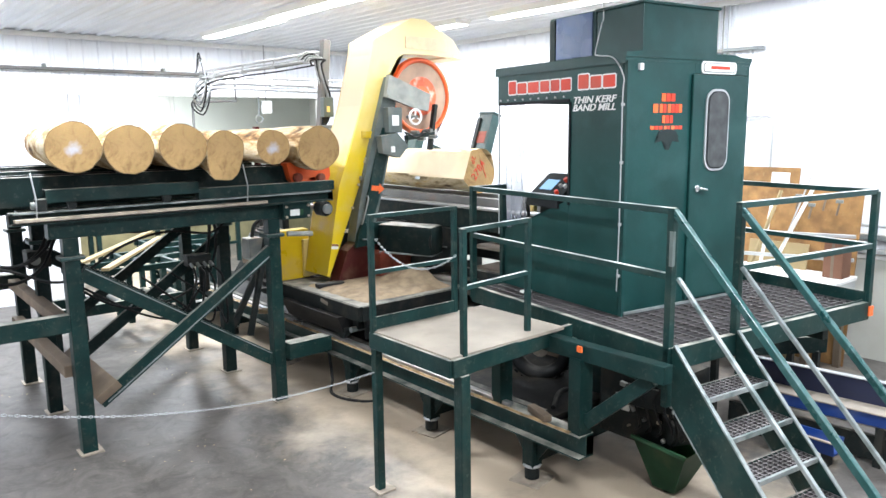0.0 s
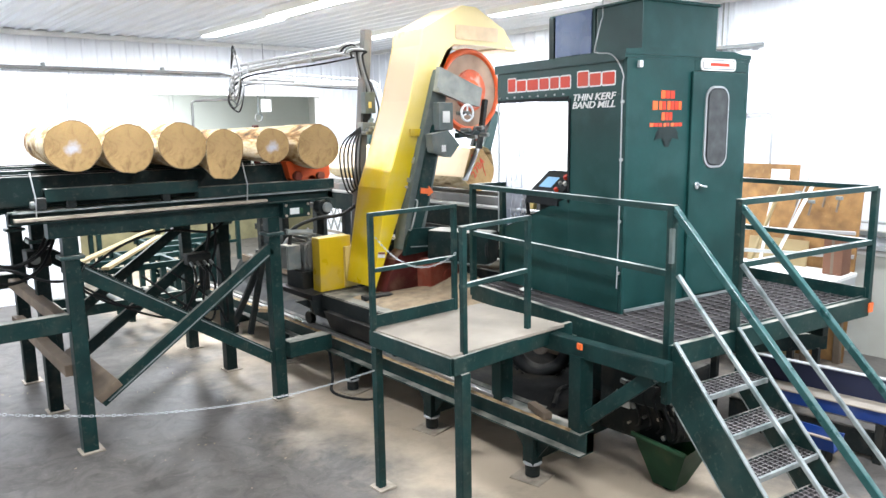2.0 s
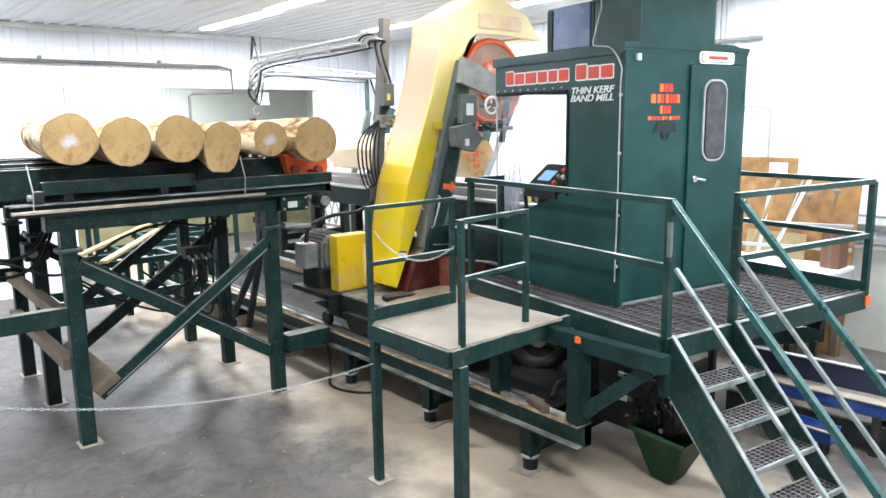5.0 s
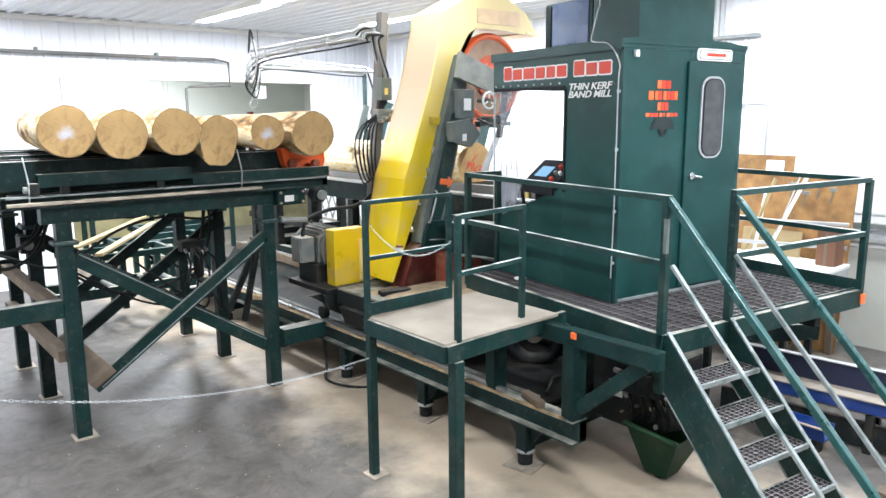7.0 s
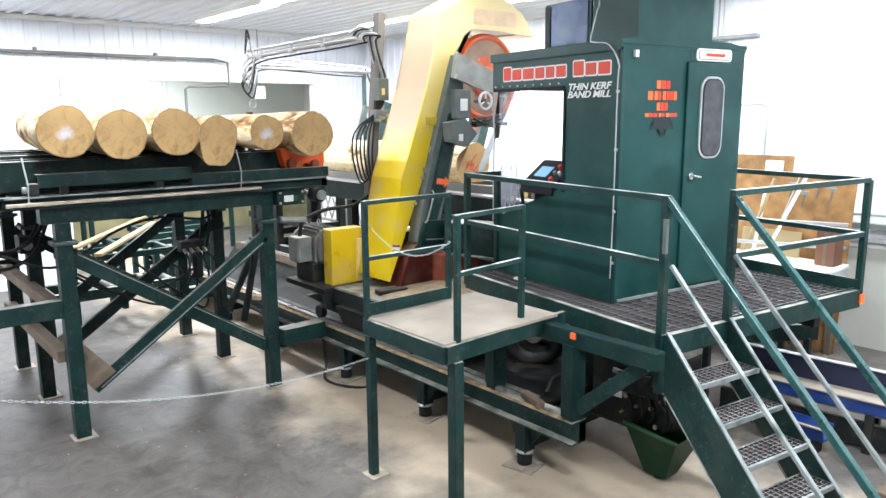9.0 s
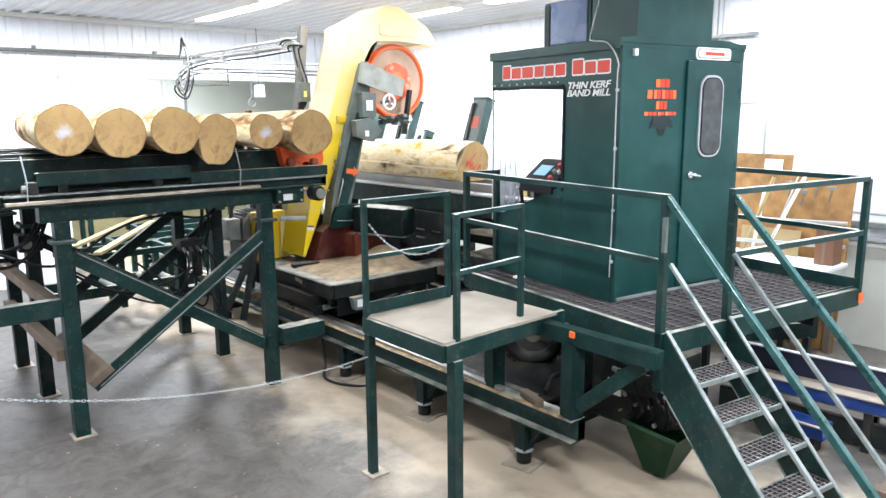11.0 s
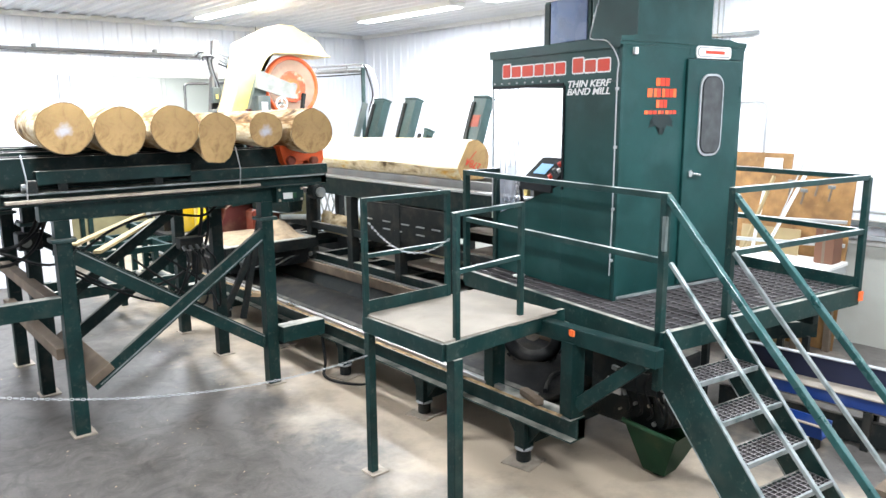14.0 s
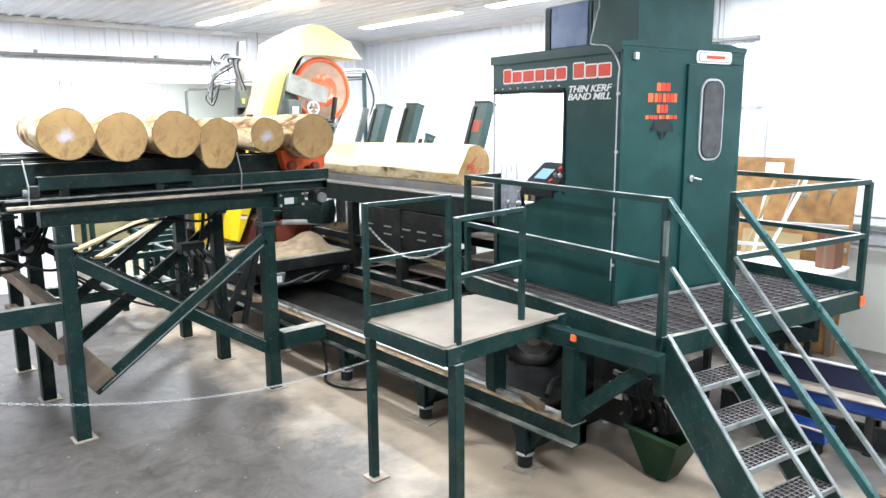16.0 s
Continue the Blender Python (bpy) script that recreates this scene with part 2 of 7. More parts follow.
def concrete(name, col, stain):
    """Trowelled concrete: clouds, fine grit, scuffs and a thin spread of sawdust near the mill."""
    m = mat(name, col, 0.46, spec=0.5, var=0.22, scale=6.0, bump=0.12, fine=60, stain=stain, stain_amt=0.35, stain_scale=0.8, speck=0.5, speck_col=(0.33, 0.30, 0.26))
    nt = m.node_tree
    N, L = nt.nodes, nt.links
    b = N["Principled BSDF"]
    old = b.inputs["Base Color"].links[0].from_socket
    tc = [n for n in N if n.type == "TEX_COORD"][0]
    sx = N.new("ShaderNodeSeparateXYZ")
    L.new(tc.outputs["Object"], sx.inputs[0])
    no = N.new("ShaderNodeTexNoise")
    no.inputs["Scale"].default_value, no.inputs["Detail"].default_value = 1.4, 12
    no.inputs["Roughness"].default_value = 0.62
    L.new(tc.outputs["Object"], no.inputs["Vector"])
    edge = N.new("ShaderNodeMapRange")
    L.new(sx.outputs["X"], edge.inputs["Value"])
    edge.inputs["From Min"].default_value, edge.inputs["From Max"].default_value = 2.35, 3.65
    edge.inputs["To Min"].default_value, edge.inputs["To Max"].default_value = -0.26, 0.30
    ad = N.new("ShaderNodeMath")
    ad.operation = "ADD"
    far = N.new("ShaderNodeMapRange")
    L.new(sx.outputs["X"], far.inputs["Value"])
    for k, v in (("From Min", 4.7), ("From Max", 5.9), ("To Min", 0.30), ("To Max", -0.12)):
        far.inputs[k].default_value = v
    low = N.new("ShaderNodeMath")
    low.operation = "MINIMUM"
    L.new(edge.outputs[0], low.inputs[0])
    L.new(far.outputs[0], low.inputs[1])
    L.new(low.outputs[0], ad.inputs[0])
    L.new(no.outputs["Fac"], ad.inputs[1])
    mr = N.new("ShaderNodeMapRange")
    L.new(ad.outputs[0], mr.inputs["Value"])
    mr.inputs["From Min"].default_value, mr.inputs["From Max"].default_value = 0.42, 0.80
    mr.inputs["To Max"].default_value = 0.88
    mx = N.new("ShaderNodeMix")
    mx.data_type = "RGBA"
    L.new(mr.outputs[0], mx.inputs[0])
    mx.inputs[7].default_value = (0.55, 0.45, 0.335, 1)
    # darker scuffs
    sc = N.new("ShaderNodeTexNoise")
    sc.inputs["Scale"].default_value, sc.inputs["Detail"].default_value, sc.inputs["Roughness"].default_value = 3.4, 14, 0.74
    sc.inputs["Distortion"].default_value = 1.1
    L.new(tc.outputs["Object"], sc.inputs["Vector"])
    m2 = N.new("ShaderNodeMapRange")
    L.new(sc.outputs["Fac"], m2.inputs["Value"])
    m2.inputs["From Min"].default_value, m2.inputs["From Max"].default_value, m2.inputs["To Max"].default_value = 0.44, 0.62, 0.75
    m3 = N.new("ShaderNodeMix")
    m3.data_type = "RGBA"
    L.new(m2.outputs[0], m3.inputs[0])
    L.new(old, m3.inputs[6])
    m3.inputs[7].default_value = (0.050, 0.045, 0.040, 1)
    L.new(m3.outputs[2], mx.inputs[6])
    L.new(mx.outputs[2], b.inputs["Base Color"])
    return m


concrete_floor = concrete("concrete", (0.124, 0.114, 0.104), (0.062, 0.056, 0.050))


def wood_end(name, blotch=0.0):
    """Sawn log end: growth rings, radial checks, a chalky paint mark on some."""
    m = mat(name, (0.43, 0.275, 0.115), 0.65, var=0.22, scale=3, bump=0.15, fine=70, stain=(0.50, 0.33, 0.15), stain_amt=0.35, stain_scale=4)
    nt = m.node_tree
    N, L = nt.nodes, nt.links
    b = N["Principled BSDF"]
    old = b.inputs["Base Color"].links[0].from_socket
    tc = [n for n in N if n.type == "TEX_COORD"][0]
    wv = N.new("ShaderNodeTexWave")
    wv.wave_type, wv.rings_direction = "RINGS", "Y"
    wv.inputs["Scale"].default_value, wv.inputs["Distortion"].default_value, wv.inputs["Detail"].default_value = 26.0, 4.5, 4
    L.new(tc.outputs["Object"], wv.inputs["Vector"])
    mx = N.new("ShaderNodeMix")
    mx.data_type, mx.blend_type = "RGBA", "MULTIPLY"
    mx.inputs[0].default_value = 0.13
    L.new(old, mx.inputs[6])
    L.new(wv.outputs["Color"], mx.inputs[7])
    out = mx.outputs[2]
    ck = N.new("ShaderNodeTexNoise")
    ck.inputs["Scale"].default_value, ck.inputs["Detail"].default_value, ck.inputs["Roughness"].default_value, ck.inputs["Distortion"].default_value = 7.0, 10, 0.7, 1.5
    L.new(tc.outputs["Object"], ck.inputs["Vector"])
    cm = N.new("ShaderNodeMapRange")
    L.new(ck.outputs["Fac"], cm.inputs["Value"])
    cm.inputs["From Min"].default_value, cm.inputs["From Max"].default_value, cm.inputs["To Max"].default_value = 0.48, 0.66, 0.75
    cx = N.new("ShaderNodeMix")
    cx.data_type = "RGBA"
    L.new(cm.outputs[0], cx.inputs[0])
    L.new(out, cx.inputs[6])
    cx.inputs[7].default_value = (0.22, 0.125, 0.05, 1)
    out = cx.outputs[2]
    # darker heartwood, uneven in outline
    hv, hl, hn, ha, hm, hx = N.new("ShaderNodeVectorMath"), N.new("ShaderNodeVectorMath"), N.new("ShaderNodeTexNoise"), N.new("ShaderNodeMath"), N.new("ShaderNodeMapRange"), N.new("ShaderNodeMix")
    hv.operation, hl.operation, hx.data_type = "MULTIPLY", "LENGTH", "RGBA"
    hv.inputs[1].default_value = (1, 0, 1.1)
    L.new(tc.outputs["Object"], hv.inputs[0])
    L.new(hv.outputs[0], hl.inputs[0])
    hn.inputs["Scale"].default_value, hn.inputs["Detail"].default_value = 5.0, 6
    L.new(tc.outputs["Object"], hn.inputs["Vector"])
    ha.operation = "MULTIPLY_ADD"
    L.new(hn.outputs["Fac"], ha.inputs[0])
    ha.inputs[1].default_value = 0.10
    L.new(hl.outputs["Value"], ha.inputs[2])
    L.new(ha.outputs[0], hm.inputs["Value"])
    for k, v in (("From Min", 0.06), ("From Max", 0.19), ("To Min", 0.55), ("To Max", 0.0)):
        hm.inputs[k].default_value = v
    L.new(hm.outputs[0], hx.inputs[0])
    L.new(out, hx.inputs[6])
    hx.inputs[7].default_value = (0.42, 0.265, 0.12, 1)
    out = hx.outputs[2]
    if blotch:
        no = N.new("ShaderNodeTexNoise")
        no.inputs["Scale"].default_value, no.inputs["Detail"].default_value = 9.0, 8
        L.new(tc.outputs["Object"], no.inputs["Vector"])
        ln = N.new("ShaderNodeVectorMath")
        ln.operation = "LENGTH"
        sc = N.new("ShaderNodeVectorMath")
        sc.operation = "MULTIPLY"
        sc.inputs[1].default_value = (1, 0, 1.3)
        L.new(tc.outputs["Object"], sc.inputs[0])
        L.new(sc.outputs[0], ln.inputs[0])
        mr = N.new("ShaderNodeMapRange")
        L.new(ln.outputs["Value"], mr.inputs["Value"])
        mr.inputs["From Min"].default_value, mr.inputs["From Max"].default_value = 0.03, 0.16
        mr.inputs["To Min"].default_value, mr.inputs["To Max"].default_value = 0.34, -0.2
        ad = N.new("ShaderNodeMath")
        ad.operation = "ADD"
        L.new(mr.outputs[0], ad.inputs[0])
        L.new(no.outputs["Fac"], ad.inputs[1])
        m2 = N.new("ShaderNodeMapRange")
        L.new(ad.outputs[0], m2.inputs["Value"])
        m2.inputs["From Min"].default_value, m2.inputs["From Max"].default_value, m2.inputs["To Max"].default_value = 0.66, 0.9, blotch
        m3 = N.new("ShaderNodeMix")
        m3.data_type = "RGBA"
        L.new(m2.outputs[0], m3.inputs[0])
        L.new(out, m3.inputs[6])
        m3.inputs[7].default_value = (0.50, 0.52, 0.60, 1)
        out = m3.outputs[2]
    L.new(out, b.inputs["Base Color"])
    return m


cut_end, cut_end_marked = wood_end("sawn_log_end"), wood_end("sawn_log_end_marked", 0.85)
# Bare wear on some edges; on stair rails and braces a painted highlight.
worn_glint_edge = mat("worn_green_edge_glint", (0.27, 0.30, 0.30), 0.4, metal=0.2, var=0.25, scale=7, stain=(0.06, 0.10, 0.095), stain_amt=0.8, stain_scale=6)
# Cream holds dust and the washed-out glare on the hood.
cream_dust_glare = mat("dusty_yellow_with_glare", (0.84, 0.73, 0.42), 0.4, var=0.06, scale=2, stain=(0.86, 0.78, 0.60), stain_amt=0.7, stain_scale=1.5, bump=0.03)


def flaky(name, cols, stretch=(9.0, 2.2, 9.0)):
    """Bark: patches stretched along the grain, with flakes in relief."""
    m = bpy.data.materials.new(name)
    m.use_nodes = True
    nt = m.node_tree
    N, L = nt.nodes, nt.links
    b = N["Principled BSDF"]
    b.inputs["Roughness"].default_value, b.inputs["Specular IOR Level"].default_value = 0.8, 0.2
    tc, mp = N.new("ShaderNodeTexCoord"), N.new("ShaderNodeMapping")
    mp.inputs["Scale"].default_value = stretch
    L.new(tc.outputs["Object"], mp.inputs["Vector"])
    n1, n2 = N.new("ShaderNodeTexNoise"), N.new("ShaderNodeTexNoise")
    n1.inputs["Scale"].default_value, n1.inputs["Detail"].default_value, n1.inputs["Roughness"].default_value, n1.inputs["Distortion"].default_value = 0.8, 10, 0.62, 0.6
    n2.inputs["Scale"].default_value, n2.inputs["Detail"].default_value, n2.inputs["Roughness"].default_value = 5.0, 8, 0.7
    r1 = N.new("ShaderNodeValToRGB")
    els = r1.color_ramp.elements
    while len(els) < len(cols):
        els.new(0.5)
    for e, (p, c) in zip(els, cols):
        e.position, e.color = p, (*c, 1)
    L.new(mp.outputs[0], n1.inputs["Vector"])
    L.new(mp.outputs[0], n2.inputs["Vector"])
    L.new(n1.outputs["Fac"], r1.inputs["Fac"])
    mx = N.new("ShaderNodeMix")
    mx.data_type, mx.blend_type = "RGBA", "OVERLAY"
    mx.inputs[0].default_value = 0.55
    L.new(r1.outputs["Color"], mx.inputs[6])
    L.new(n2.outputs["Fac"], mx.inputs[7])
    L.new(mx.outputs[2], b.inputs["Base Color"])
    bp = N.new("ShaderNodeBump")
    bp.inputs["Strength"].default_value, bp.inputs["Distance"].default_value = 0.8, 0.012
    ad = N.new("ShaderNodeMath")
    L.new(n1.outputs["Fac"], ad.inputs[0])
    L.new(n2.outputs["Fac"], ad.inputs[1])
    L.new(ad.outputs[0], bp.inputs["Height"])
    L.new(bp.outputs["Normal"], b.inputs["Normal"])
    return m


bark = flaky("pale_bark", [(0.34, (0.07, 0.042, 0.022)), (0.45, (0.30, 0.17, 0.07)), (0.51, (0.50, 0.37, 0.20)), (0.62, (0.66, 0.57, 0.42))])
bark_yellow = flaky("yellow_flaky_bark", [(0.34, (0.10, 0.065, 0.035)), (0.42, (0.44, 0.34, 0.20)), (0.50, (0.66, 0.56, 0.38)), (0.58, (0.62, 0.50, 0.28)), (0.66, (0.55, 0.28, 0.05))], (6.0, 2.6, 6.0))
red_dull = mat("faded_red_paint", (0.22, 0.048, 0.028), 0.5, var=0.25, stain=(0.30, 0.16, 0.10), stain_amt=0.5, stain_scale=5)
pipe_grey = mat("grey_pipe", (0.36, 0.37, 0.37), 0.4, metal=0.3, var=0.15)
mast_grey = mat("dark_grey_mast_paint", (0.13, 0.13, 0.125), 0.5, var=0.3, stain=(0.2, 0.14, 0.11), stain_amt=0.5, stain_scale=4)
belt_black = mat("black_belt", (0.012, 0.0125, 0.013), 0.6, var=0.4, scale=5, stain=(0.06, 0.05, 0.035), stain_amt=0.5, stain_scale=3, spec=0.15, speck=0.3, speck_col=(0.14, 0.11, 0.075))
pale_grey = mat("pale_grey_steel", (0.26, 0.275, 0.255), 0.42, var=0.2, scale=6, stain=(0.4, 0.38, 0.33), stain_amt=0.6, stain_scale=5, speck=0.4, speck_col=(0.4, 0.37, 0.31))
bark_dark = mat("dark_bark_edge", (0.22, 0.15, 0.08), 0.85, var=0.4, scale=9, bump=0.8, fine=40)
sapwood = mat("fresh_sawn_wood", (0.78, 0.64, 0.44), 0.6, var=0.10, scale=3, stain=(0.62, 0.45, 0.25), stain_amt=0.35, stain_scale=2.0)
olive_dado = mat("olive_dado_paint", (0.24, 0.22, 0.12), 0.6, var=0.25, stain=(0.12, 0.11, 0.07), stain_amt=0.5)
red_ink = mat("red_marker", (0.60, 0.06, 0.03), 0.6, var=0.1)


# ---------- mesh tools ----------
ORIGIN = {}
CAB_TURN = -8.9


def thing(name, label, category, base=(0, 0, 0), cab=False, group="", kind=""):
    """An Empty at the base of a thing; its parts are given in the place's (or the cab's) coordinates."""
    ob = new(name)
    m = pose(0, 0, 0, 0, 0, CAB_TURN if cab else 0) @ pose(*base)
    ob.matrix_world = m
    ob.empty_display_size = 0.2
    ORIGIN[ob] = Vector(base)
    return tagged(ob, label, category, group, kind)


def part(name, bm, material, parent=None, label="", smooth=False, kind=""):
    me = bpy.data.meshes.new(name)
    o = ORIGIN.get(parent, Vector((0, 0, 0)))
    bmesh.ops.translate(bm, verts=bm.verts, vec=-o)
    bmesh.ops.recalc_face_normals(bm, faces=bm.faces)
    if smooth:
        for f in bm.faces:
            f.smooth = True
    bm.to_mesh(me)
    bm.free()
    if smooth:
        me.set_sharp_from_angle(angle=radians(40))
    me.materials.append(material)
    ob = new(name, me)
    if parent:
        ob.parent = parent
        ORIGIN[ob] = o
    if label:
        ob["label"] = label
    if kind:
        ob["kind"] = kind
    return ob


def BM():
    return bmesh.new()


def box(x0, x1, y0, y1, z0, z1, bevel=0.0, bm=None):
    b = bmesh.new()
    bmesh.ops.create_cube(b, size=1, matrix=Matrix.LocRotScale(((x0 + x1) / 2, (y0 + y1) / 2, (z0 + z1) / 2), None, (abs(x1 - x0), abs(y1 - y0), abs(z1 - z0))))
    if bevel:
        bmesh.ops.bevel(b, geom=b.edges[:], offset=bevel, segments=2, affect="EDGES", profile=0.6)
    return join(bm, b)


def join(bm, b):
    if bm is None:
        return b
    me = bpy.data.meshes.new("tmp")
    b.to_mesh(me)
    b.free()
    bm.from_mesh(me)
    bpy.data.meshes.remove(me)
    return bm


def turn(bm, m):
    bmesh.ops.transform(bm, matrix=m, verts=bm.verts)
    return bm


def frame_of(p, q, up=(0, 0, 1)):
    p, q, up = Vector(p), Vector(q), Vector(up)
    d = (q - p).normalized()
    if abs(d.dot(up)) > 0.98:
        up = Vector((0, 1, 0))
    s = d.cross(up).normalized()
    u = s.cross(d)
    return p, (q - p).length, Matrix(((s.x, d.x, u.x, p.x), (s.y, d.y, u.y, p.y), (s.z, d.z, u.z, p.z), (0, 0, 0, 1)))


def beam(p, q, w, h, bm=None, bevel=0.006, up=(0, 0, 1)):
    """A bar from p to q: w across, h along up."""
    _, n, m = frame_of(p, q, up)
    return join(bm, turn(box(-w / 2, w / 2, 0, n, -h / 2, h / 2, bevel), m))


def section(p, q, poly, bm=None, up=(0, 0, 1)):
    """A bar from p to q with the outline poly (across, up)."""
    _, n, m = frame_of(p, q, up)
    return join(bm, turn(prism(poly, 0, n), m))


def prism(poly, y0, y1, bm=None):
    """Outline in x and z, extruded from y0 to y1."""
    b = bmesh.new()
    v0 = [b.verts.new((x, y0, z)) for x, z in poly]
    v1 = [b.verts.new((x, y1, z)) for x, z in poly]
    n = len(poly)
    b.faces.new(v0)
    b.faces.new(v1[::-1])
    for i in range(n):
        b.faces.new((v0[i], v1[i], v1[(i + 1) % n], v0[(i + 1) % n]))
    bmesh.ops.triangulate(b, faces=[f for f in b.faces if len(f.verts) > 4])
    return join(bm, b)


def cyl(p, q, r, bm=None, r2=None, seg=20, bevel=0.0):
    _, n, m = frame_of(p, q)
    b = bmesh.new()
    bmesh.ops.create_cone(b, cap_ends=True, segments=seg, radius1=r, radius2=r if r2 is None else r2, depth=n, matrix=m @ pose(0, n / 2, 0, -90, 0, 0))
    if bevel:
        es = [e for e in b.edges if any(len(f.verts) > 4 for f in e.link_faces)]
        bmesh.ops.bevel(b, geom=es, offset=bevel, segments=2, affect="EDGES")
    return join(bm, b)


def ring(c, axis, R, r, bm=None, seg=40, sides=10, wide=1.0):
    """A torus; wide stretches its section along the axis."""
    _, _, m = frame_of(c, Vector(c) + Vector(axis))
    b = bmesh.new()
    vs = []
    for i in range(seg):
        a = 2 * math.pi * i / seg
        row = []
        for j in range(sides):
            e = 2 * math.pi * j / sides
            k = R + r * math.cos(e)
            row.append(b.verts.new(m @ Vector((k * math.cos(a), r * wide * math.sin(e), k * math.sin(a)))))
        vs.append(row)
    for i in range(seg):
        for j in range(sides):
            b.faces.new((vs[i][j], vs[(i + 1) % seg][j], vs[(i + 1) % seg][(j + 1) % sides], vs[i][(j + 1) % sides]))
    return join(bm, b)


def spline(pts, n=8):
    """Smooth points through a few control points."""
    P = [Vector(p) for p in pts]
    P = [P[0] * 2 - P[1]] + P + [P[-1] * 2 - P[-2]]
    out = []
    for i in range(1, len(P) - 2):
        a, b, c, d = P[i - 1:i + 3]
        for k in range(n):
            t = k / n
            out.append(0.5 * ((2 * b) + (c - a) * t + (2 * a - 5 * b + 4 * c - d) * t * t + (3 * b - a - 3 * c + d) * t ** 3))
    return out + [P[-2]]


def tube(pts, r, bm=None, seg=8):
    b = bmesh.new()
    pts = [Vector(p) for p in pts]
    rows, ref = [], Vector((0.3, 0.2, 1)).normalized()
    for i, p in enumerate(pts):
        d = (pts[min(i + 1, len(pts) - 1)] - pts[max(i - 1, 0)]).normalized()
        s = d.cross(ref)
        s = s.normalized() if s.length > 1e-4 else d.orthogonal().normalized()
        u = s.cross(d)
        ref = u
        rows.append([b.verts.new(p + r * (math.cos(a) * s + math.sin(a) * u)) for a in (2 * math.pi * k / seg for k in range(seg))])
    for a, c in zip(rows, rows[1:]):
        for k in range(seg):
            b.faces.new((a[k], c[k], c[(k + 1) % seg], a[(k + 1) % seg]))
    b.faces.new(rows[0][::-1])
    b.faces.new(rows[-1])
    return join(bm, b)


def rounded(x0, x1, z0, z1, r, n=6):
    """Outline of a rounded rectangle."""
    out = []
    for cx, cz, a0 in ((x1 - r, z1 - r, 0), (x0 + r, z1 - r, 90), (x0 + r, z0 + r, 180), (x1 - r, z0 + r, 270)):
        for k in range(n + 1):
            a = radians(a0 + 90 * k / n)
            out.append((cx + r * math.cos(a), cz + r * math.sin(a)))
    return out


def words(text, size, bold=0.0, shear=0.0, space=1.0):
    """Lettering as a thin mesh in x and z, facing -y, starting at the origin."""
    cu = bpy.data.curves.new("lettering", "FONT")
    cu.body, cu.size, cu.extrude, cu.offset, cu.shear, cu.space_character = text, size, 0.002, bold, shear, space
    ob = bpy.data.objects.new("lettering", cu)
    scene.collection.objects.link(ob)
    me = bpy.data.meshes.new_from_object(ob.evaluated_get(bpy.context.evaluated_depsgraph_get()))
    bpy.data.objects.remove(ob)
    b = bmesh.new()
    b.from_mesh(me)
    bpy.data.meshes.remove(me)
    return turn(b, pose(0, 0, 0, 90, 0, 0))


def i_outline(w, h, t):
    return [(-w / 2, 0), (w / 2, 0), (w / 2, t), (t / 2, t), (t / 2, h - t), (w / 2, h - t), (w / 2, h), (-w / 2, h), (-w / 2, h - t), (-t / 2, h - t), (-t / 2, t), (-w / 2, t)]


# ---------- the hall ----------
def ribbed(length, height, pitch=0.229, rib=0.022, top=0.035, foot=0.075):
    """Ribbed steel sheet in x (along) and z (up), ribs towards -y."""
    b = bmesh.new()
    prof, x = [(0, 0)], 0.0
    while x + pitch <= length:
        c = x + pitch / 2
        prof += [(c - foot / 2, 0), (c - top / 2, -rib), (c + top / 2, -rib), (c + foot / 2, 0)]
        # low swage between the ribs
        prof += [(x + pitch - 0.012, 0), (x + pitch, -0.006)]
        x += pitch
    prof.append((length, 0))
    lo = [b.verts.new((px, py, 0)) for px, py in prof]
    hi = [b.verts.new((px, py, height)) for px, py in prof]
    for i in range(len(prof) - 1):
        b.faces.new((lo[i], lo[i + 1], hi[i + 1], hi[i]))
    back = [b.verts.new((px, 0.12, pz)) for px, pz in ((0, 0), (length, 0), (length, height), (0, height))]
    b.faces.new(back)
    b.faces.new((lo[0], hi[0], back[3], back[0]))
    b.faces.new((lo[-1], hi[-1], back[2], back[1]))
    return b


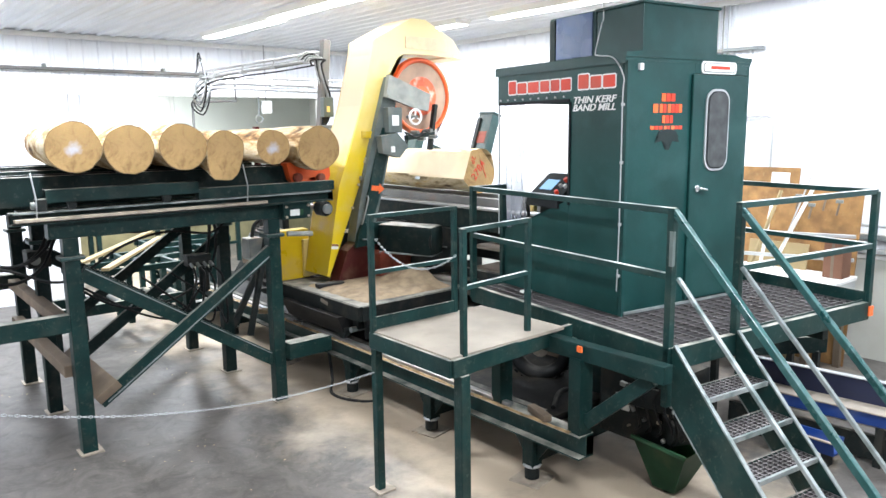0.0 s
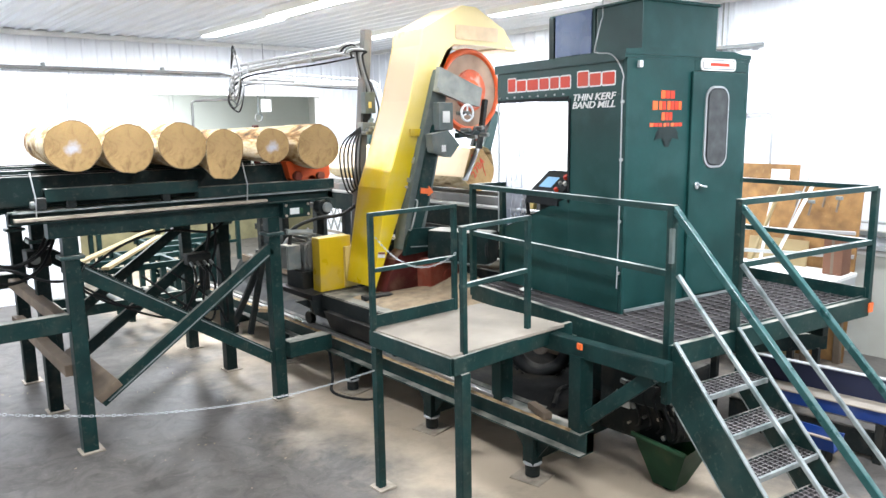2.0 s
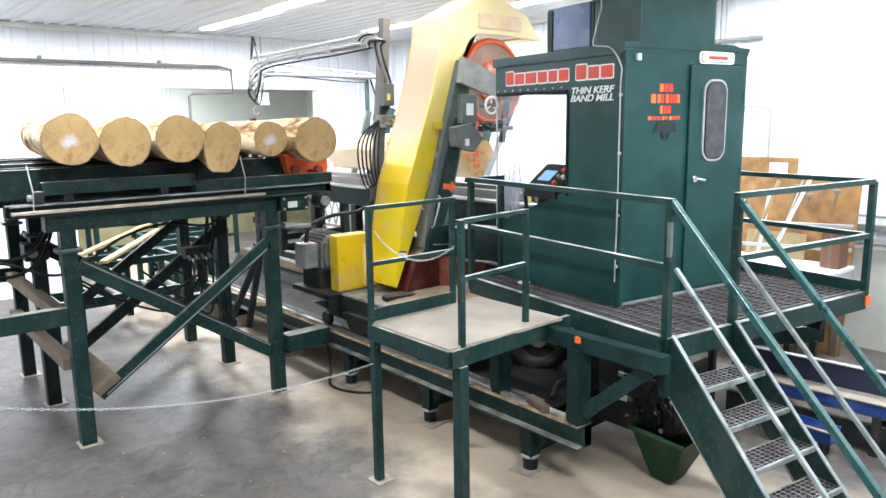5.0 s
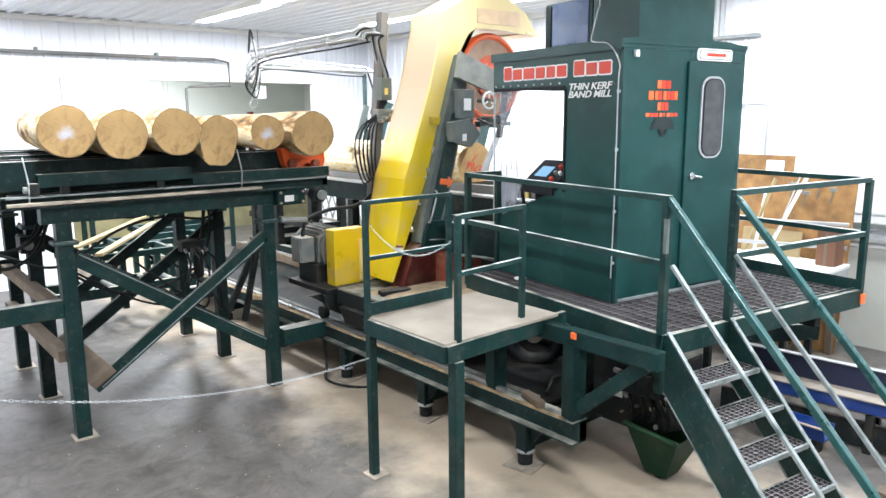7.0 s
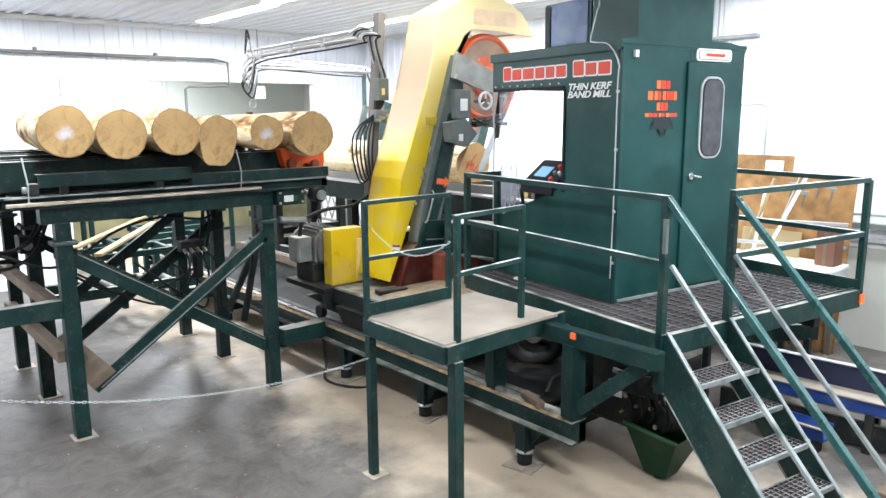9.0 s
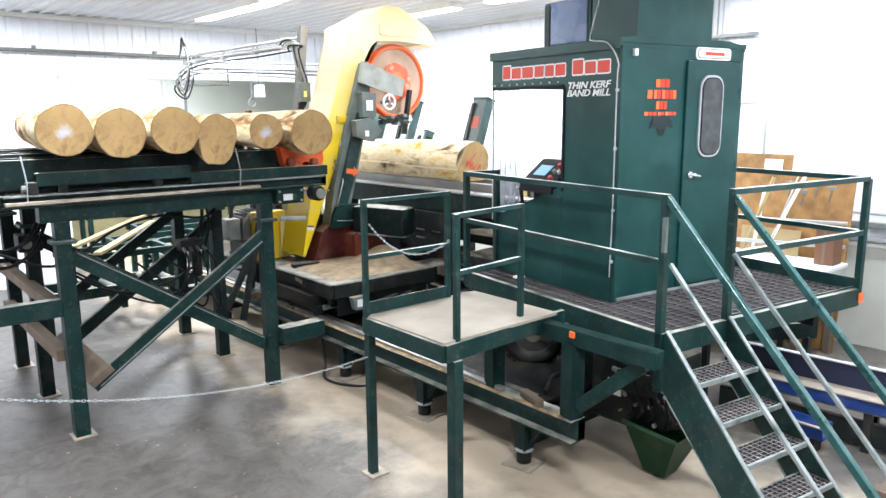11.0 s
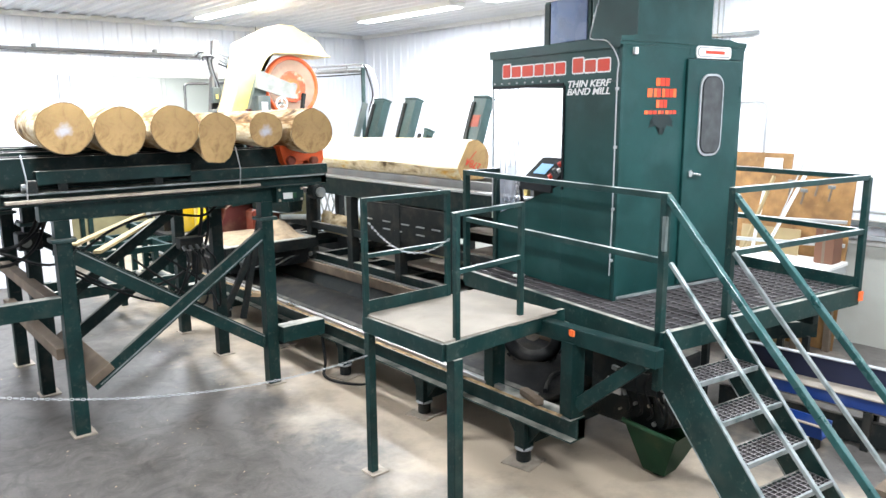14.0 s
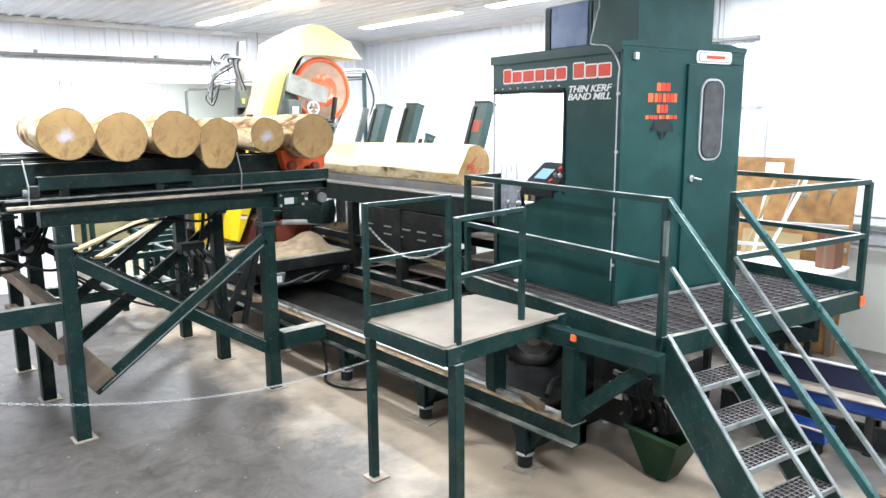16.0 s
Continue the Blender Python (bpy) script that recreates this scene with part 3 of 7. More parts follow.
def hall():
    R = ROOM
    fl = box(R["x0"] - 0.2, R["x1"] + 0.2, R["y0"] - 0.2, 18.2, -0.2, 0)
    tagged(part("floor", fl, concrete_floor), "grey trowelled concrete floor dusted with sawdust", "floor", kind="structure")
    # back wall, with a wide opening to the next bay
    ox0, ox1, oz = 3.04, 7.72, 3.33
    bm = turn(ribbed(ox0 - R["x0"], R["z1"]), pose(R["x0"], R["y1"], 0))
    join(bm, turn(ribbed(R["x1"] - ox1, R["z1"]), pose(ox1, R["y1"], 0)))
    join(bm, turn(ribbed(ox1 - ox0, R["z1"] - oz), pose(ox0, R["y1"], oz)))
    tagged(part("wall_back", bm, white_sheet), "white ribbed steel wall with a wide opening", "wall", kind="structure")
    bm = box(ox0 - 0.06, ox0 + 0.005, 12.95, 13.14, 0, oz + 0.05)
    box(ox1 - 0.005, ox1 + 0.06, 12.95, 13.14, 0, oz + 0.05, bm=bm)
    box(ox0 - 0.06, ox1 + 0.06, 12.945, 13.135, oz - 0.005, oz + 0.05, bm=bm)
    tagged(part("trim", bm, white_paint), "white metal trim round a wall opening", "trim", kind="structure")
    # next bay
    bm = turn(ribbed(1.15, R["z1"]), pose(5.1, 17.0, 0))
    tagged(part("wall_far", bm, grey_sheet), "grey-green ribbed wall of the next bay", "wall", kind="structure")
    tagged(part("wall_far_white", turn(ribbed(3.7, R["z1"]), pose(1.4, 17.0, 0)), white_sheet), "white ribbed wall of the next bay", "wall", kind="structure")
    tagged(part("wall_far_panel", box(6.26, 9.8, 17.0, 17.12, 0, R["z1"]), pale_wall), "smooth pale green-grey wall panel", "wall", kind="structure")
    tagged(part("wall_far_dado", box(1.4, 9.8, 16.93, 16.97, 0, 1.5), olive_dado), "olive painted dado of the next bay", "wall", kind="structure")
    tagged(part("wall_bay_left", box(1.3, 1.4, 13.12, 17.0, 0, R["z1"]), grey_sheet), "plain grey side wall of the next bay", "wall", kind="structure")
    tagged(part("wall_bay_right", box(9.8, 9.9, 13.12, 17.0, 0, R["z1"]), grey_sheet), "plain grey side wall of the next bay", "wall", kind="structure")
    # right wall: ribbed sheet over a plain lower band
    n = R["y1"] - R["y0"]
    bm = turn(ribbed(n, R["z1"] - 1.2), pose(R["x1"], R["y1"], 1.2, 0, 0, -90))
    tagged(part("wall_right", bm, white_sheet), "white ribbed steel wall", "wall", kind="structure")
    bm = box(R["x1"] - 0.03, R["x1"] + 0.1, R["y0"], R["y1"], 0, 1.17)
    for y in range(-4, 13, 2):
        box(R["x1"] - 0.036, R["x1"] - 0.03, y + 0.35, y + 0.37, 0, 1.17, bm=bm)
    tagged(part("wall_lower_band", bm, grey_sheet), "pale grey panel wainscot along the wall", "wall", kind="structure")
    bm = box(R["x1"] - 0.05, R["x1"] + 0.02, R["y0"], R["y1"], 1.17, 1.23, 0.004)
    tagged(part("trim", bm, white_paint), "white ledge trim along the wall", "trim", kind="structure")
    bm = turn(ribbed(n, R["z1"]), pose(R["x0"], R["y0"], 0, 0, 0, 90))
    tagged(part("wall_left", bm, white_sheet), "white ribbed steel wall", "wall", kind="structure")
    bm = turn(ribbed(R["x1"] - R["x0"], R["z1"]), pose(R["x1"], R["y0"], 0, 0, 0, 180))
    tagged(part("wall_front", bm, white_sheet), "white ribbed steel wall", "wall", kind="structure")
    # ceiling: ribbed sheet laid across
    bm = turn(ribbed(R["x1"] - R["x0"], 18.2 - R["y0"], rib=0.036), Matrix.Translation((R["x0"], R["y0"], R["z1"])) @ pose(0, 0, 0, 90, 0, 0) @ Matrix.Scale(-1, 4, (0, 0, 1)))
    tagged(part("ceiling", bm, white_sheet), "white ribbed steel ceiling", "ceiling", kind="structure")
    bm = box(R["x1"] - 0.09, R["x1"] - 0.025, R["y0"], R["y1"], R["z1"] - 0.1, R["z1"] - 0.025, 0.008)
    box(R["x0"], R["x1"] - 0.1, R["y1"] - 0.09, R["y1"] - 0.025, R["z1"] - 0.1, R["z1"] - 0.025, 0.008, bm)
    tagged(part("trim", bm, white_paint), "white corner trim under the ceiling", "trim", kind="structure")


def ceiling_light(x, y):
    z = ROOM["z1"] - 0.02
    t = thing("ceiling_light", "long white fluorescent ceiling light, lit", "ceiling light", (x, y, z), group="ceiling lights")
    part("housing", prism([(x - 0.17, z), (x - 0.12, z - 0.07), (x + 0.12, z - 0.07), (x + 0.17, z)], y - 1.2, y + 1.2), white_paint, t)
    part("diffuser", box(x - 0.11, x + 0.11, y - 1.18, y + 1.18, z - 0.085, z - 0.071, 0.005), tube_light, t, "lit diffuser")


# ---------- sawmill bed and track ----------
BX = 3.9      # near track beam
RX = 5.42     # far track beam


def dust_ridge(x0, x1, y0, y1, z, seed):
    """A ragged low ridge of chips lying along a flange."""
    b = bmesh.new()
    rows, n = [], int((y1 - y0) / 0.03)
    # Also builds housings for the unseen, added lamps.
    for i in range(n + 1):
        y = y0 + (y1 - y0) * i / n
        h = 0.012 + 0.022 * max(0, noise.noise((seed, y * 2.3, 0))) + 0.010 * noise.noise((seed, y * 14, 3))
        w = 0.5 + 0.6 * noise.noise((seed, y * 3.1, 7))
        a, c = x0 + 0.004 * noise.noise((y * 20, 1, seed)), x0 + (x1 - x0) * min(1, max(0.35, w + 0.3))
        rows.append([b.verts.new(p) for p in ((a, y, z - 0.001), (a * 0.65 + c * 0.35, y, z + max(0.002, h)), (a * 0.3 + c * 0.7, y, z + max(0.002, 0.7 * h)), (c, y, z - 0.001))])
    for p, q in zip(rows, rows[1:]):
        for k in range(3):
            b.faces.new((p[k], q[k], q[k + 1], p[k + 1]))
    return b


chips = mat("chips_and_sawdust", (0.40, 0.28, 0.15), 0.9, var=0.5, scale=14, bump=0.8, fine=120, stain=(0.16, 0.10, 0.05), stain_amt=0.7, stain_scale=9)


def track():
    t = thing("saw_track", "green steel I-beam track on screw jacks, dusty", "track", (4.6, 6.0, 0))
    for x, y0 in ((BX, 3.07), (RX, 3.1)):
        b = section((x, y0, 0.36), (x, 11.8, 0.36), i_outline(0.16, 0.17, 0.012))
        part("beam", b, steel_green, t)
        part("rail", beam((x, y0 + 0.75, 0.545), (x, 11.7, 0.545), 0.05, 0.03), steel, t, "worn steel rail")
        part("sawdust_strip", dust_ridge(x - 0.074, x - 0.024, y0 + 0.1, 11.7, 0.531, int(x * 10)), chips, t, "ragged line of sawdust and chips on the flange", True)
    for y in (3.59, 4.82, 6.12, 7.5, 9.0, 10.6):
        b = beam((BX, y, 0.20), (RX, y, 0.20), 0.09, 0.1)
        part("cross_member", b, dark_green, t)
        for x in (BX, RX):
            j = part("jack", box(x - 0.055, x + 0.055, y - 0.055, y + 0.055, 0.12, 0.36, 0.006), dark_green, t)
            g = prism([(y - 0.2, 0.36), (y + 0.2, 0.36), (y + 0.06, 0.18), (y - 0.06, 0.18)], -0.012, 0.012)
            part("gusset", turn(g, pose(x, 0, 0, 0, 0, 0) @ Matrix(((0, 1, 0, 0), (1, 0, 0, 0), (0, 0, 1, 0), (0, 0, 0, 1)))), dark_green, j)
            part("collar", cyl((x, y, 0.02), (x, y, 0.135), 0.058), black_steel, j, "black screw collar", True)
            part("ring", ring((x, y, 0.125), (0, 0, 1), 0.062, 0.012), bright_steel, j, smooth=True)
            part("foot_plate", turn(box(-0.13, 0.13, -0.13, 0.13, 0, 0.012, 0.003), pose(x, y, 0, 0, 0, 12)), plate_grey, j)


def log_bed():
    """The raised bed that carries the log, with its legs and boxes."""
    t = thing("log_bed", "green steel log bed on dark legs with worn steel top rails", "log bed", (6.1, 7.5, 0))
    y0, y1 = 5.05, 11.6
    part("side_beam", box(5.5, 5.56, y0, y1, 1.56, 1.80, 0.006), dark_green, t)
    part("side_beam", box(6.75, 6.81, y0, y1, 1.50, 1.80, 0.006), dark_green, t)
    part("edge_rail", box(5.46, 5.60, y0, y1, 1.80, 1.825, 0.004), steel, t, "worn bright steel edge rail")
    part("bed_plate", box(5.73, 6.75, y0, y1, 1.77, 1.80), dark_green, t)
    for x in (5.78, 6.25):
        part("bunk_rail", box(x - 0.05, x + 0.05, y0 + 0.1, y1 - 0.2, 1.80, 1.90, 0.006), mast_grey, t, "scuffed grey steel rail under the log")
    for y in (5.3, 6.3, 7.3, 8.4, 9.5, 10.6, 11.4):
        for x in (5.55, 6.75):
            part("leg", box(x - 0.06, x + 0.06, y - 0.06, y + 0.06, 0, 1.56, 0.006), black_steel, t)
        part("cross_member", beam((5.55, y, 0.85), (6.75, y, 0.85), 0.08, 0.10), black_steel, t)
        part("cross_member", beam((5.55, y, 0.55), (6.75, y, 0.55), 0.08, 0.1), dark_green, t)
    part("stringer", beam((5.55, y0 + 0.2, 1.05), (5.55, y1, 1.05), 0.07, 0.1), black_steel, t)
    part("stringer", beam((5.55, y0 + 0.2, 0.58), (5.55, y1, 0.58), 0.1, 0.12), dark_green, t)
    # Bright strips stand for lit floor showing through gaps in the open frame.
    for y, z in ((6.75, 1.30), (7.05, 1.30), (7.45, 1.30), (7.85, 1.30), (6.75, 1.2), (7.45, 1.2), (7.2, 1.2), (6.45, 1.3)):
        part("chain_slot", box(5.492, 5.498, y, y + 0.16, z, z + 0.018), steel, t, "bright strip for lit floor seen through a gap")
    # Two added dark sheets stand in for shade within the open frame.
    part("back_panel", box(6.70, 6.73, 6.2, 9.6, 0.95, 1.52), black_steel, t, "dark sheet for the shade behind the open frame")
    part("side_panel", box(5.50, 5.53, 6.35, 8.05, 1.08, 1.54, 0.005), black_steel, t, "dark sheet for the shade inside the open frame")
    for z in (1.06, 1.32):
        part("shelf_board", box(5.66, 6.6, 5.25, 6.2, z, z + 0.03, 0.004), board_pale, t, "pale dusty shelf board")
    part("back_sheet", box(6.2, 6.23, 5.25, 6.3, 0.62, 1.05), black_steel, t)
    part("belly_pan", prism([(5.62, 0.62), (5.62, 0.3), (6.7, 0.3), (6.7, 0.62), (6.65, 0.62), (6.65, 0.34), (5.67, 0.34), (5.67, 0.62)], y0 + 0.5, y1), black_steel, t)
    part("chip_tray", box(5.62, 6.7, y0 + 0.5, 8.0, 0.75, 0.78), board_pale, t, "pale dusty board")


def belt_channel():
    t = thing("waste_conveyor", "black rubber waste belt between the tracks, dusty", "conveyor", (4.66, 7.4, 0))
    part("trough", prism([(4.05, 0.5), (4.2, 0.28), (5.1, 0.28), (5.25, 0.5), (5.22, 0.52), (5.08, 0.31), (4.22, 0.31), (4.08, 0.52)], 3.6, 11.6), black_steel, t)
    part("belt", prism([(4.24, 0.33), (4.42, 0.42), (4.66, 0.46), (4.9, 0.42), (5.08, 0.33), (5.06, 0.318), (4.26, 0.318)], 3.7, 11.5), belt_black, t, "black ribbed rubber belt", True)
    part("skirt_board", box(5.16, 5.20, 3.9, 11.4, 0.5, 0.62, 0.004), timber, t, "dusty brown side board")


def backstop(x, y, lean=19, h=1.08, broad=0.26):
    t = thing("backstop", "green steel log backstop leaning away from the log", "log stop", (x, y, 1.79), group="log backstops")
    m = pose(x, y, 1.79, 0, lean, 0)
    part("post", turn(box(-0.03, 0.05, -0.05, 0.05, 0, h, 0.006), m), dark_green, t)
    part("head", turn(box(-0.05, 0.09, -broad / 2, broad / 2, h * 0.45, h + 0.06, 0.01), m), dusty_green, t)
    part("cap", turn(box(-0.06, 0.10, -broad / 2 - 0.01, broad / 2 + 0.01, h + 0.06, h + 0.09, 0.008), m), dusty_green, t)
    part("pad", turn(box(-0.075, -0.05, 0.06, 0.12, h * 0.2, h), m), black_steel, t)
    return t, m


# ---------- infeed log deck ----------
DECK_Y = (6.45, 7.65, 8.77)


def log_deck():
    t = thing("log_deck", "tall green steel log deck with cross bracing, dusty", "log deck", (2.35, 7.6, 0))
    for i, y in enumerate(DECK_Y):
        for x in (1.43, 3.24):
            # Rear frames take the darker green: their shade is put into the colour.
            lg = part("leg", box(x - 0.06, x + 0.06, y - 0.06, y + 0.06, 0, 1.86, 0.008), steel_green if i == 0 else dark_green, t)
            part("leg_collar", box(x - 0.095, x + 0.095, y - 0.09, y + 0.09, 1.675, 1.71, 0.012), dusty_green, lg)
            part("foot_plate", box(x - 0.085, x + 0.10, y - 0.10, y + 0.085, 0, 0.012, 0.003), plate_grey, lg)
        part("header", box(1.27, 3.45, y - 0.07, y + 0.07, 1.86, 1.996, 0.006), steel_green, t)
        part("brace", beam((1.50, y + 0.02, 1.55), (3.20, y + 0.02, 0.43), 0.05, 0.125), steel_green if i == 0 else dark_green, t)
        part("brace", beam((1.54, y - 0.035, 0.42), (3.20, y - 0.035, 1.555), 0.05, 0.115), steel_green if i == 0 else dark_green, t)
        if i == 0:
            # Thin pale strips paint the light that catches the brace edges.
            part("brace_edge", beam((1.60, y - 0.062, 0.418), (3.17, y - 0.062, 1.492), 0.004, 0.012, bevel=0), worn_glint_edge, t, "pale brace edge, its lit line put into the colour")
            part("brace_edge", beam((1.53, y - 0.007, 1.585), (3.17, y - 0.007, 0.505), 0.004, 0.010, bevel=0), worn_glint_edge, t, "pale brace edge, its lit line put into the colour")
        # side arm towards the aisle
        if i != 1:
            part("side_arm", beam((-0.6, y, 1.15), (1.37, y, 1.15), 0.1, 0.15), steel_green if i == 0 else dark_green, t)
    # long slide rails over the headers
    for y in (6.33, 8.9):
        part("slide_rail", section((1.0, y, 2.0), (3.84, y, 2.0), [(-0.04, 0), (0.06, 0), (0.06, 0.012), (-0.028, 0.012), (-0.028, 0.09), (0.06, 0.09), (0.06, 0.102), (-0.04, 0.102)]), steel_green, t)
        part("slide_bar", box(1.02, 3.1, y - 0.12, y - 0.06, 2.03, 2.055, 0.004), plate_grey, t, "worn flat steel bar")
        part("upper_channel", box(2.48, 3.88, y - 0.03, y + 0.06, 2.105, 2.20, 0.005), steel_green, t)
        uc = part("upper_channel", section((1.26, y, 2.165), (2.475, y, 2.165), [(-0.05, 0), (0.05, 0), (0.05, 0.10), (-0.05, 0.10), (-0.05, 0.086), (0.036, 0.086), (0.036, 0.014), (-0.05, 0.014)]), steel_green, t)
        part("end_clamp", box(1.18, 1.262, y - 0.075, y + 0.02, 2.105, 2.20, 0.012), black_steel, uc)
        part("clamp_bolt", cyl((1.15, y - 0.04, 2.15), (1.19, y - 0.04, 2.15), 0.028, seg=8), motor_grey, uc)
        for ux in (1.45, 2.2):
            part("stand_off", box(ux - 0.03, ux + 0.03, y - 0.03, y + 0.03, 2.102, 2.168), black_steel, uc)
        part("worn_lip", box(1.02, 3.82, y - 0.066, y - 0.060, 2.088, 2.102, 0.001), worn_glint_edge, t, "bare worn lip of the rail")
    for y in (6.62, 7.7, 8.7):
        b = box(0.2, 3.62, y - 0.1, y + 0.1, 2.12, 2.36, 0.008)
        part("chain_box", b, dark_green, t, "dark chain housing under the logs")
        part("chain_strip", box(0.2, 3.62, y - 0.03, y + 0.03, 2.36, 2.372), black_rubber, t)
    part("deck_skirt", box(0.2, 3.5, 6.72, 8.6, 2.1, 2.2), black_steel, t)
    # timber packing between the legs
    for x, z0, z1, yy in (1.36, 1.08, 1.18, (6.5, 8.75)), (1.36, 0.67, 0.77, (6.5, 8.75)):
        part("timber_rail", box(x - 0.05 if x < 1.5 else x - 0.09, x + 0.05 if x < 1.5 else x + 0.09, yy[0], yy[1], z0, z1, 0.008), timber, t, "worn brown timber")
    part("timber_rail", beam((1.60, 6.33, 0.52), (1.60, 7.75, 0.52), 0.22, 0.075, bevel=0.008, up=(-0.55, 0, 0.83)), timber, t, "worn brown timber")
    part("stub_beam", box(3.30, 3.78, 6.3, 6.46, 0.44, 0.6, 0.006), steel_green, t)
    # Darker copy at the rear, shade painted in as on the rear legs.
    part("stub_beam", box(3.30, 3.78, 8.7, 8.84, 0.44, 0.6, 0.006), dark_green, t)
    # drive end
    part("gear_housing", box(3.30, 3.60, 6.30, 6.42, 1.845, 1.998, 0.01), steel_green, t)
    part("drive_shaft", cyl((3.72, 6.25, 1.93), (3.72, 8.9, 1.93), 0.03), steel, t, smooth=True)
    part("bearing", cyl((3.72, 6.2, 1.93), (3.72, 6.34, 1.93), 0.075, bevel=0.01), black_steel, t, smooth=True)
    part("bearing_cap", cyl((3.72, 6.16, 1.93), (3.72, 6.2, 1.93), 0.05, bevel=0.008), motor_grey, t, smooth=True)
    part("maker_label", box(3.37, 3.47, 6.292, 6.298, 1.88, 1.94), label_white, t, "white maker's label")
    part("warning_strip", box(3.475, 3.51, 6.289, 6.298, 1.885, 1.935), funnel_green, t)
    part("hydraulic_motor", cyl((2.95, 7.5, 1.0), (2.95, 7.5, 1.28), 0.055, bevel=0.015), black_steel, t, smooth=True)
    for pts, r in (([(2.95, 7.5, 1.24), (2.98, 7.45, 1.45), (3.0, 7.4, 1.75), (2.85, 7.3, 1.88), (2.5, 7.2, 1.9), (2.2, 7.2, 1.84)], 0.018),
                   ([(3.02, 7.5, 1.2), (3.1, 7.5, 1.5), (3.05, 7.5, 1.8), (2.7, 7.55, 1.78), (2.3, 7.6, 1.7), (1.9, 7.6, 1.86)], 0.016),
                   ([(2.90, 7.5, 1.10), (2.6, 7.4, 1.0), (2.2, 7.3, 0.98), (1.9, 7.3, 1.08), (1.6, 7.4, 1.3)], 0.014),
                   ([(2.90, 7.5, 1.05), (2.7, 7.45, 0.86), (2.35, 7.45, 0.90), (2.1, 7.5, 1.1)], 0.012)):
        part("hose", tube(spline(pts, 8), r, seg=6), black_rubber, t, "black hydraulic hose", True)
    part("hose", tube(spline([(0.6, 6.6, 1.75), (1.0, 6.55, 1.62), (1.4, 6.55, 1.48), (1.9, 6.62, 1.72), (2.3, 6.65, 1.8), (2.7, 6.65, 1.75), (2.9, 6.7, 1.86)], 8), 0.013, seg=6), black_rubber, t, "black hydraulic hose", True)
    # black strut, valve bank and hoses under the deck
    part("back_strut", beam((3.64, 7.65, 1.10), (3.28, 7.65, 0.46), 0.05, 0.07), black_steel, t)
    part("back_strut", beam((3.60, 7.2, 1.75), (3.30, 7.2, 0.5), 0.05, 0.06), black_steel, t)
    vb = part("valve_bank", box(2.75, 3.0, 7.40, 7.54, 1.30, 1.42, 0.012), black_steel, t, "oily black valve bank")
    for k in range(4):
        part("fitting", cyl((2.76 + 0.07 * k, 7.36, 1.34), (2.76 + 0.07 * k, 7.29, 1.31), 0.016, seg=8), steel, vb)
        sway = 0.05 * math.sin(k * 2.1)
        part("hose", tube(spline([(2.76 + 0.07 * k, 7.29, 1.31), (2.74 + 0.10 * k, 7.2, 1.16 + sway), (2.55 + 0.16 * k, 7.15, 0.86 - 0.05 * k), (2.2 + 0.25 * k, 7.3, 0.92 + sway), (1.7 + 0.3 * k, 7.5, 1.25)], 8), 0.012, seg=6), black_rubber, vb, smooth=True)
    # hoses and a valve by the outer legs
    for k, (yy, zz) in enumerate(((6.9, 1.75), (7.2, 1.68), (7.05, 1.58))):
        part("hose", tube(spline([(0.3, yy, 2.1), (0.75, yy - 0.1, zz), (1.05, yy - 0.1, zz - 0.14), (1.32, yy, zz - 0.05), (1.5, yy + 0.2, zz + 0.2)], 8), 0.016, seg=6), black_rubber, t, "black hydraulic hose", True)
    va = part("side_valve", box(1.30, 1.50, 7.50, 7.72, 1.46, 1.62, 0.012), black_steel, t, "black valve with a grey cap")
    part("valve_cap", cyl((1.36, 7.46, 1.54), (1.36, 7.50, 1.54), 0.045, bevel=0.008), pale_grey, va, smooth=True)
    # drive end: plates, bolts and a chain guard
    for bx, bz in ((3.33, 1.87), (3.33, 1.97), (3.57, 1.87), (3.57, 1.97)):
        part("bolt", cyl((bx, 6.285, bz), (bx, 6.30, bz), 0.013, seg=6), plate_grey, t)
    part("spout_pipe", tube(spline([(3.36, 6.36, 1.70), (3.5, 6.34, 1.69), (3.62, 6.33, 1.68)], 4), 0.026, seg=10), pale_grey, t, "pale grey pipe stub", True)
    for x in (1.18, 2.92):
        part("tie_wire", tube([(x, 6.27, 2.02), (x + 0.005, 6.25, 2.2), (x - 0.01, 6.3, 2.4)], 0.006, seg=5), bright_steel, t)


